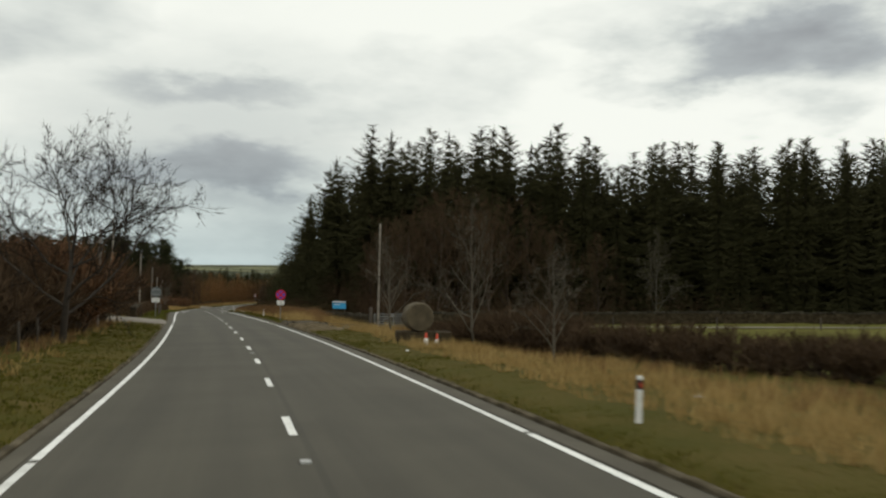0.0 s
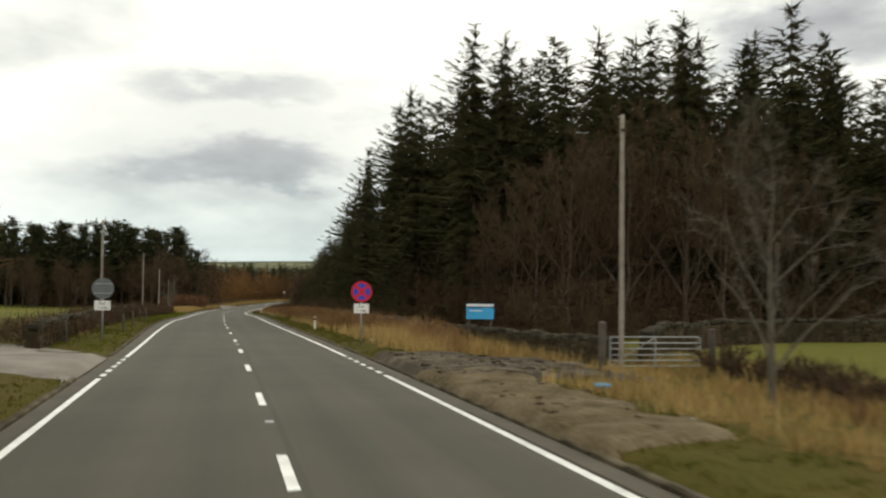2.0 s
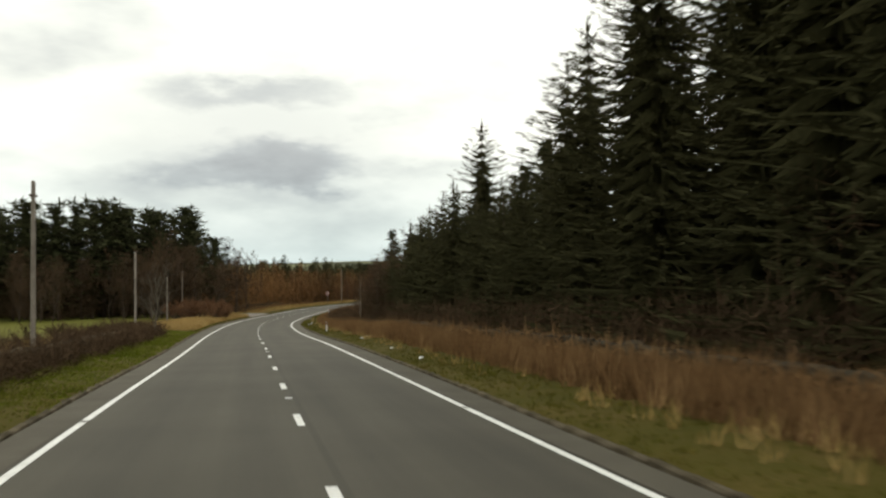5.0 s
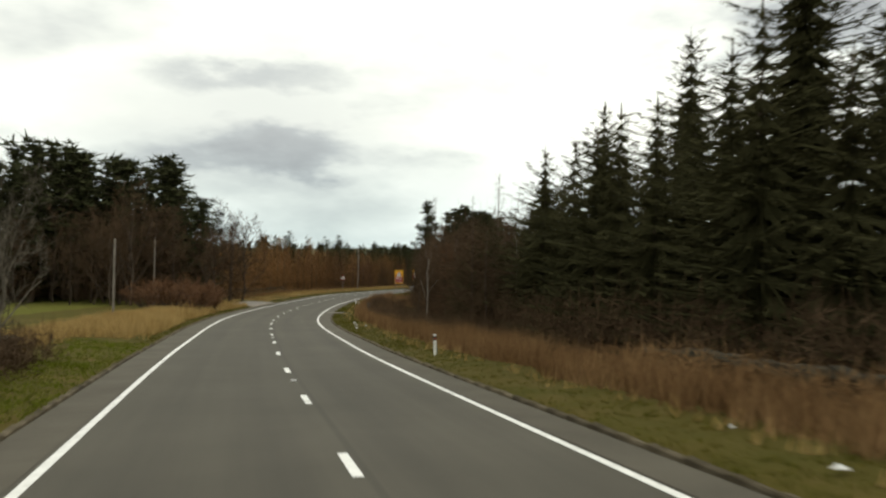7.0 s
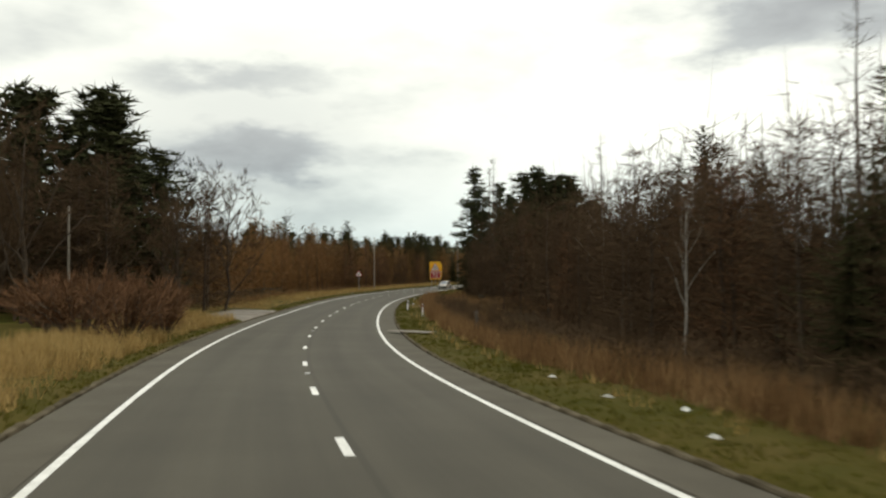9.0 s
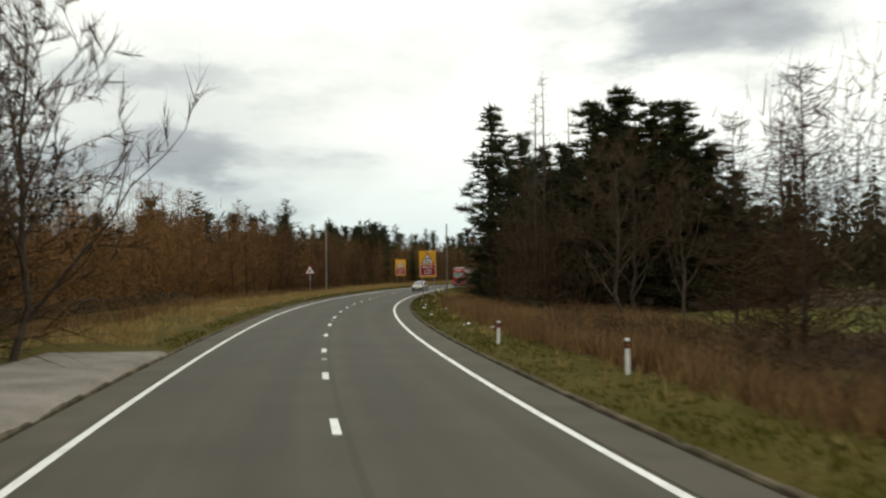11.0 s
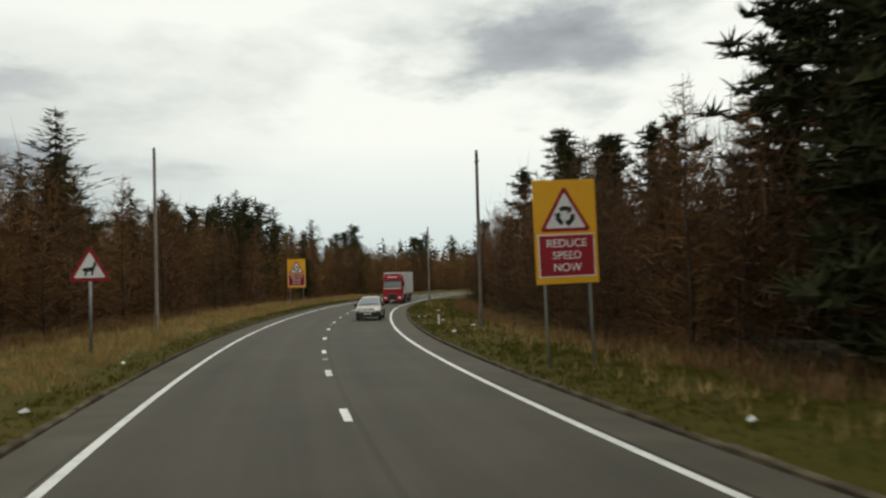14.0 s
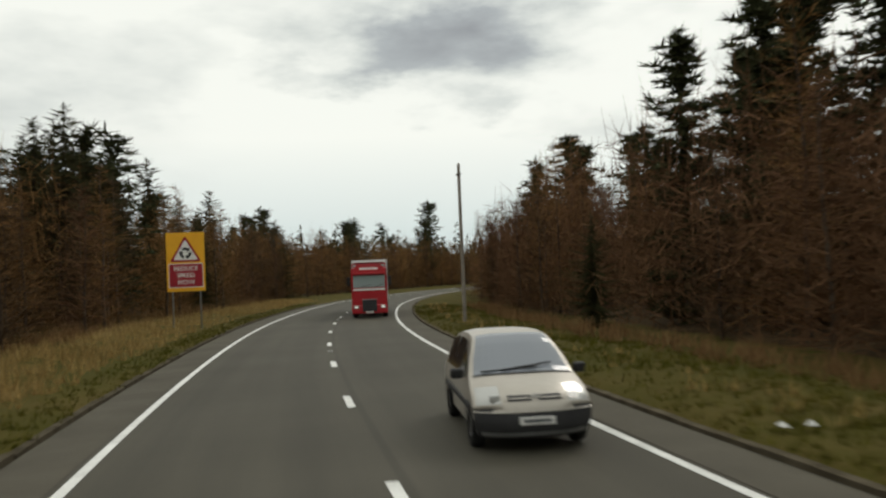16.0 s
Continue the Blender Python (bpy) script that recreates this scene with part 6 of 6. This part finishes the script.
def info_board(m):
    s = empty("information_board", m, label="sky blue information board with white top edge on two posts", category="sign")
    w, h = 1.08, 0.60
    part("panel", slab((w, 0.03, h), (0, 0.016, h / 2), 0.006), M["skyblue"], s)
    part("white_edge", at_y(plate([(-w / 2 + 0.01, h - 0.10), (w / 2 - 0.01, h - 0.10), (w / 2 - 0.01, h - 0.01), (-w / 2 + 0.01, h - 0.01)], 0.003), -0.004), M["white"], s)
    xs = np.linspace(-w / 2 + 0.01, w / 2 - 0.01, 16)
    part("wave_band", at_y(plate([(q, h - 0.165 + 0.02 * math.sin(q * 7)) for q in xs] + [(q, h - 0.105) for q in xs[::-1]], 0.003), -0.006), M["midblue"], s)
    part("text_bar", slab((0.5, 0.004, 0.035), (-0.18, -0.003, h - 0.27)), M["white"], s)
    for q in (-w * 0.4, w * 0.4):
        part("post", rod((q, 0.06, -1.3), (q, 0.06, h), 0.035, n=8), M["dark_wood"], s)
    return s


info_board(pose(-8.56, 67.5, -0.21, 0, 0, 2))


def deer_sign(m):
    s = empty("deer_warning_sign", m, label="red-bordered triangular deer warning sign on a grey post", category="road sign")
    part("border", plate(tri_outline(1.0, 0.88, 1.45, 0.05), 0.012), M["signred"], s)
    part("panel", at_y(plate(tri_outline(0.74, 0.64, 1.53, 0.03), 0.003), -0.004), M["white"], s)
    body = [(-0.17, 1.70), (-0.10, 1.69), (-0.13, 1.58), (-0.09, 1.58), (-0.04, 1.68), (0.05, 1.69), (0.03, 1.60), (0.07, 1.59), (0.10, 1.72), (0.14, 1.82), (0.18, 1.83), (0.15, 1.88), (0.12, 1.95), (0.10, 1.89), (0.06, 1.79), (-0.08, 1.78), (-0.16, 1.76)]
    part("deer_symbol", at_y(plate(body, 0.003), -0.008), M["black"], s)
    part("post", rod((0, 0.05, -0.3), (0, 0.05, 2.2), 0.036, n=10), M["galv"], s, smooth=True)
    return s


x, y = -59.85, 263.0
deer_sign(pose(x, y, -3.62 - 1.80, 0, 0, -2))

# scraps along the verges
random.seed(77)
LITTER = [(-28.63, 117.64), (-26.95, 111.59), (-31.55, 130.44), (-31.31, 127.39), (-43.32, 171.04), (-42.68, 167.61), (-41.81, 165.62), (-42.01, 163.43), (-61.02, 234.17), (-50.66, 227.9), (-49.89, 218.29), (-49.62, 245.31), (-50.69, 241.12), (-50.38, 240.9), (-50.26, 250.25), (-59.43, 254.44), (-59.01, 262.11), (-46.82, 279.46), (-46.69, 283.73), (-47.01, 283.82), (-5.78, 46.82), (-12.88, 67.85), (-49.66, 219.29), (-48.94, 217.03), (-50.65, 236.08), (-49.56, 233.83), (-46.8, 274.39), (-48.51, 271.03), (-1.21, 27.62), (5.2, 17)]
for x, y in LITTER:
    g = Geo()
    np.random.seed(int(abs(x * 100)))
    n = 7
    r = np.random.uniform(0.05, 0.15, n) * random.uniform(0.7, 1.3)
    a = np.sort(np.random.uniform(0, 6.28, n))
    v = [(r[i] * math.cos(a[i]), r[i] * math.sin(a[i]), np.random.uniform(0.01, 0.05)) for i in range(n)] + [(0, 0, 0.09)]
    g.add(v, [[i, (i + 1) % n, n] for i in range(n)])
    lit = part("litter", g, M["litter"], m=pose(x, y, land(x, y) + 0.05, 0, 0, random.uniform(0, 360)))
    tagged(lit, "crumpled scrap of pale litter in grass", "litter", "verge litter")

bag = slab((0.42, 0.16, 0.10), (0, 0, 0.05), 0.045)
tagged(part("plastic_bag", bag, M["skyblue"], m=pose(-6.16, 52.67, land(-6.16, 52.67) + 0.06, 0, 4, 30)), "pale blue plastic bag lying in verge grass", "litter", "verge litter")

# ---- vehicles ----
def wheel(parent, x, y, r, w, side):
    t = Geo()
    n = 24
    prof = [(r * 0.62, -w / 2), (r * 0.93, -w / 2), (r, -w * 0.36), (r, w * 0.36), (r * 0.93, w / 2), (r * 0.62, w / 2)]
    v = [(p[1], p[0] * math.cos(2 * math.pi * j / n), p[0] * math.sin(2 * math.pi * j / n)) for j in range(n) for p in prof]
    t.add(v, [[j * 6 + i, j * 6 + i + 1, ((j + 1) % n) * 6 + i + 1, ((j + 1) % n) * 6 + i] for j in range(n) for i in range(5)])
    tyre = part("wheel", t, M["tyre"], parent, "black rubber tyre", True, pose(x, y, r))
    d = Geo()
    rings = [(0.0, 0.30), (0.18, 0.34), (0.45, 0.26), (0.62, 0.38)]
    vv = [(side * w * rings[0][1], 0, 0)]
    for q, o in rings[1:]:
        vv += [(side * w * o, r * q * math.cos(2 * math.pi * j / 20), r * q * math.sin(2 * math.pi * j / 20)) for j in range(20)]
    ff = [[0, 1 + j, 1 + (j + 1) % 20] for j in range(20)]
    for q in range(2):
        ff += [[1 + q * 20 + j, 1 + (q + 1) * 20 + j, 1 + (q + 1) * 20 + (j + 1) % 20, 1 + q * 20 + (j + 1) % 20] for j in range(20)]
    d.add(vv, ff)
    part("rim", d, M["rim"], tyre, "grey wheel trim")
    return tyre


# side view of the car from the bumper over bonnet, windscreen and roof to the tail: y from the nose, z
CAR_LINE = [(0.10, 0.24), (0.02, 0.34), (0.0, 0.48), (0.02, 0.62), (0.05, 0.70), (0.14, 0.80), (0.40, 0.92), (0.75, 1.02), (1.0, 1.09), (1.3, 1.27), (1.6, 1.44), (1.85, 1.56), (2.1, 1.615), (2.6, 1.64), (3.2, 1.61), (3.65, 1.54), (3.95, 1.36), (4.12, 1.1), (4.22, 0.85), (4.25, 0.55), (4.2, 0.3)]


def car_width(z):
    return float(np.interp(z, [0.2, 0.45, 0.75, 0.95, 1.3, 1.64], [0.80, 0.865, 0.875, 0.86, 0.76, 0.60]))


def car_point(i, j):
    """Point of the skin: i along the side line, j across from -1 to 1."""
    k = min(int(i), len(CAR_LINE) - 2)
    u = i - k
    y = CAR_LINE[k][0] * (1 - u) + CAR_LINE[k + 1][0] * u
    z = CAR_LINE[k][1] * (1 - u) + CAR_LINE[k + 1][1] * u
    a = abs(j)
    wrap = 0.30 * max(0, 1 - y / 1.6) * a**3 - 0.22 * max(0, (y - 3.4) / 0.85) * a**3
    drop = (0.05 if z > 0.65 else 0.0) * a**4
    return (j * car_width(z), y + wrap, z - drop)


def skin(i0, i1, j0, j1, ni, nj, lift=0.0):
    g = Geo()
    v = []
    for p in np.linspace(i0, i1, ni):
        for q in np.linspace(j0, j1, nj):
            x, y, z = car_point(p, q)
            e = np.array(car_point(min(p + 0.05, len(CAR_LINE) - 1.001), q)) - np.array(car_point(max(p - 0.05, 0), q))
            f = np.array(car_point(p, min(q + 0.02, 1))) - np.array(car_point(p, max(q - 0.02, -1)))
            nrm = np.cross(f, e)
            nrm /= np.linalg.norm(nrm) + 1e-9
            v.append(np.array((x, y, z)) + nrm * lift)
    g.add(v, [[a * nj + b, a * nj + b + 1, (a + 1) * nj + b + 1, (a + 1) * nj + b] for a in range(ni - 1) for b in range(nj - 1)])
    return g


def family_car(m):
    c = empty("family_car", m, label="champagne beige one-box family car with lit headlamp in the oncoming lane", category="car")
    n = len(CAR_LINE) - 1
    body = skin(4.0, n, -1, 1, 52, 15)
    for sd in (-1, 1):
        up = [car_point(i, sd) for i in np.linspace(4.0, n, 40)]
        v = []
        for x, y, z in up:
            for q in (0.0, 0.5, 1.0):
                zz = z * (1 - q) + 0.27 * q
                v.append((sd * car_width(zz) * (1.0 if zz < z - 0.02 else abs(x) / car_width(zz)), y, zz))
        f = [[a * 3 + b, a * 3 + b + 1, (a + 1) * 3 + b + 1, (a + 1) * 3 + b] for a in range(39) for b in range(2)]
        body.add(v, f if sd < 0 else [q[::-1] for q in f])
    part("body", body, M["beige"], c, smooth=True)
    bump = skin(0.0, 4.05, -1.0, 1.0, 12, 17, 0.012)
    part("front_bumper", bump, M["bumper"], c, "dark grey plastic bumper", True)
    part("bumper_strip", skin(2.9, 4.2, -0.99, 0.99, 4, 17, 0.028), M["beige"], c, smooth=True)
    part("lower_lip", skin(0.35, 0.95, -0.92, 0.92, 3, 13, 0.02), M["galv"], c, "pale grey lower lip")
    part("windscreen", skin(7.7, 11.6, -0.91, 0.91, 9, 13, 0.008), M["screen"], c)
    for j0, j1, i1 in ((-0.78, 0.30, 8.05), (-0.42, 0.60, 8.35)):
        a, b = car_point(7.9, j0), car_point(i1, j1)
        part("wiper", rod((a[0], a[1] - 0.03, a[2] + 0.03), (b[0], b[1] - 0.03, b[2] + 0.04), 0.013, n=5), M["black"], c)
    part("screen_surround", skin(7.45, 7.72, -0.93, 0.93, 3, 13, 0.009), M["bumper"], c)
    part("rear_window", skin(15.2, 17.0, -0.86, 0.86, 5, 9, 0.008), M["glass"], c)
    for sd in (-1, 1):
        for y0, y1, z0f, z1f in ((1.35, 1.95, 1.22, 1.45), (2.0, 2.85, 1.5, 1.52), (2.92, 3.62, 1.52, 1.42)):
            g = Geo()
            zb = 1.0
            w = lambda z: sd * (car_width(z) + 0.012)
            g.add([(w(zb), y0 - 0.12, zb), (w(zb), y1, zb), (w(z1f), y1 - 0.03, z1f), (w(z0f), y0 + 0.08, z0f)], [[0, 1, 2, 3] if sd > 0 else [3, 2, 1, 0]])
            part("side_window", g, M["glass"], c)
        part("side_strip", slab((0.03, 2.9, 0.09), (sd * 0.878, 2.1, 0.62), 0.01), M["bumper"], c)
        part("mirror", slab((0.20, 0.13, 0.16), (sd * 0.98, 1.28, 1.06), 0.04), M["black"], c)
        lamp = part("headlamp", skin(4.25, 6.15, sd * 0.755 - 0.19, sd * 0.755 + 0.19, 7, 9, 0.010), M["lens"], c, "clear headlamp", True)
        b = car_point(5.0, sd * 0.66)
        bulb = slab((0.15, 0.06, 0.11), (b[0], b[1] - 0.03, b[2] + 0.01), 0.025)
        part("bulb", bulb, M["lamp"] if sd > 0 else M["lens"], lamp, "lit bulb" if sd > 0 else "")
        part("tail_lamp", slab((0.12, 0.08, 0.40), (sd * 0.64, 4.08, 1.05), 0.02), M["signred"], c)
        for y in (0.82, 3.58):
            wheel(c, sd * 0.77, y, 0.315, 0.20, sd)
            arch = Geo()
            an = np.linspace(0, math.pi, 13)
            arch.add([(sd * 0.884, y + r * math.cos(a), 0.315 + r * math.sin(a)) for a in an for r in (0.30, 0.40)], [[2 * q, 2 * q + 1, 2 * q + 3, 2 * q + 2] for q in range(12)])
            part("wheel_arch", arch, M["bumper"], c)
    for sd in (-1, 1):
        part("grille", skin(4.55, 5.2, min(sd * 0.06, sd * 0.46), max(sd * 0.06, sd * 0.46), 3, 7, 0.010), M["bumper"], c)
        part("grille_bar", skin(4.78, 4.95, min(sd * 0.06, sd * 0.46), max(sd * 0.06, sd * 0.46), 2, 7, 0.018), M["beige"], c)
    badge = Geo()
    x, y, z = car_point(4.95, 0)
    for k in range(2):
        badge.tube([(-0.06, y - 0.02, z + 0.03 * k - 0.01), (0, y - 0.025, z + 0.03 * k + 0.03), (0.06, y - 0.02, z + 0.03 * k - 0.01)], [0.009] * 3, 4)
    part("badge", badge, M["galv"], c)
    part("number_plate", slab((0.52, 0.015, 0.115), (0, -0.022, 0.49), 0.004), M["white"], c, "plain white plate with a dark bar")
    part("plate_bar", slab((0.40, 0.006, 0.05), (0, -0.032, 0.49)), M["signgrey"], c)
    return c


p = road_at(chain_at(285.6), 1.4, 0.02)
family_car(pose(-49.6, 284.6, p.z, 0, 0, -15.0) @ Matrix.Scale(0.75, 4))


def box_lorry(m):
    t = empty("lorry", m, label="red high-roof lorry with pale box trailer in the oncoming lane", category="lorry")
    part("cab", slab((2.45, 2.25, 2.85), (0, 1.15, 2.05), 0.12, 3), M["lorry_red"], t, smooth=False)
    part("roof_deflector", slab((2.35, 1.9, 0.45), (0, 1.25, 3.62), 0.16, 3), M["lorry_red"], t)
    part("lamp_bar", slab((2.3, 0.5, 0.10), (0, 0.45, 3.90), 0.03), M["white"], t, "white roof strip")
    part("head_board", slab((2.0, 0.05, 0.36), (0, 0.06, 3.40), 0.02), M["lorry_red"], t, "red name board with a plain pale bar")
    part("name_bar", slab((1.25, 0.02, 0.14), (0, 0.03, 3.42)), M["white"], t)
    for x in (-0.98, 0.98):
        part("roof_lamp", slab((0.26, 0.06, 0.30), (x, 0.28, 3.56), 0.06), M["lens"], t)
    part("sun_visor", slab((2.2, 0.30, 0.16), (0, -0.08, 3.08), 0.04), M["lorry_red"], t)
    part("windscreen", slab((2.2, 0.04, 0.84), (0, 0.02, 2.54), 0.02), M["pale_screen"], t)
    for x in (-0.5, 0.4):
        part("wiper", rod((x, -0.02, 2.16), (x + 0.6, -0.02, 2.32), 0.015, n=5), M["black"], t)
    part("front_band", slab((2.2, 0.03, 0.14), (0, 0.01, 1.98), 0.01), M["white"], t)
    part("grille", slab((1.0, 0.07, 0.80), (0, -0.08, 0.86), 0.03), M["bumper"], t)
    part("grille_trim", slab((1.1, 0.05, 0.05), (0, -0.11, 1.30), 0.01), M["galv"], t)
    for z in (0.62, 0.80, 0.98, 1.14):
        part("grille_bar", slab((0.96, 0.02, 0.04), (0, -0.12, z), 0.008), M["black"], t)
    part("bumper", slab((2.46, 0.35, 0.60), (0, 0.10, 0.62), 0.07), M["lorry_red"], t)
    part("number_plate", slab((0.52, 0.02, 0.11), (0, -0.135, 0.42)), M["white"], t)
    for sd in (-1, 1):
        lamp = part("headlamp", slab((0.36, 0.06, 0.22), (sd * 0.92, -0.075, 0.78), 0.03), M["lens"], t)
        part("bulb", slab((0.16, 0.03, 0.12), (sd * 0.92, -0.11, 0.78), 0.02), M["lamp"], lamp)
        part("mirror", slab((0.22, 0.16, 0.62), (sd * 1.42, 0.25, 2.55), 0.05), M["black"], t)
        part("mirror_arm", rod((sd * 1.2, 0.3, 2.8), (sd * 1.42, 0.25, 2.8), 0.025, n=6), M["black"], t)
        part("side_window", slab((0.03, 0.95, 0.75), (sd * 1.225, 0.95, 2.55), 0.01), M["glass"], t)
        part("door_handle", slab((0.03, 0.22, 0.05), (sd * 1.235, 1.45, 1.9)), M["black"], t)
        for y in (1.2, 3.9, 9.6, 10.9, 12.2):
            wheel(t, sd * 1.05, y, 0.5, 0.34, sd)
    part("trailer", slab((2.55, 12.4, 2.85), (0, 8.7, 2.62), 0.03), M["trailer"], t)
    for y in np.arange(3.2, 14.5, 1.4):
        for sd in (-1, 1):
            part("trailer_rib", slab((0.03, 0.06, 2.75), (sd * 1.285, y, 2.62)), M["galv"], t)
    part("chassis", slab((0.9, 12.5, 0.25), (0, 8.4, 1.05), 0.02), M["bumper"], t)
    part("side_guard", slab((2.5, 3.6, 0.55), (0, 6.6, 0.75), 0.03), M["bumper"], t)
    return t


p = road_at(chain_at(317.0), 1.55, 0.02)
box_lorry(pose(p.x, p.y, p.z, 0, 0, turn_at(chain_at(319))) @ Matrix.Scale(0.72, 4))

# ---- the plan above is drawn at four fifths: bring every thing to its true size ----
TRUE_SIZE = Matrix.Scale(1.25, 4)
for ob in list(scene.objects):
    if ob.parent is None and ob.type in ("MESH", "EMPTY"):
        ob.matrix_basis = TRUE_SIZE @ ob.matrix_basis
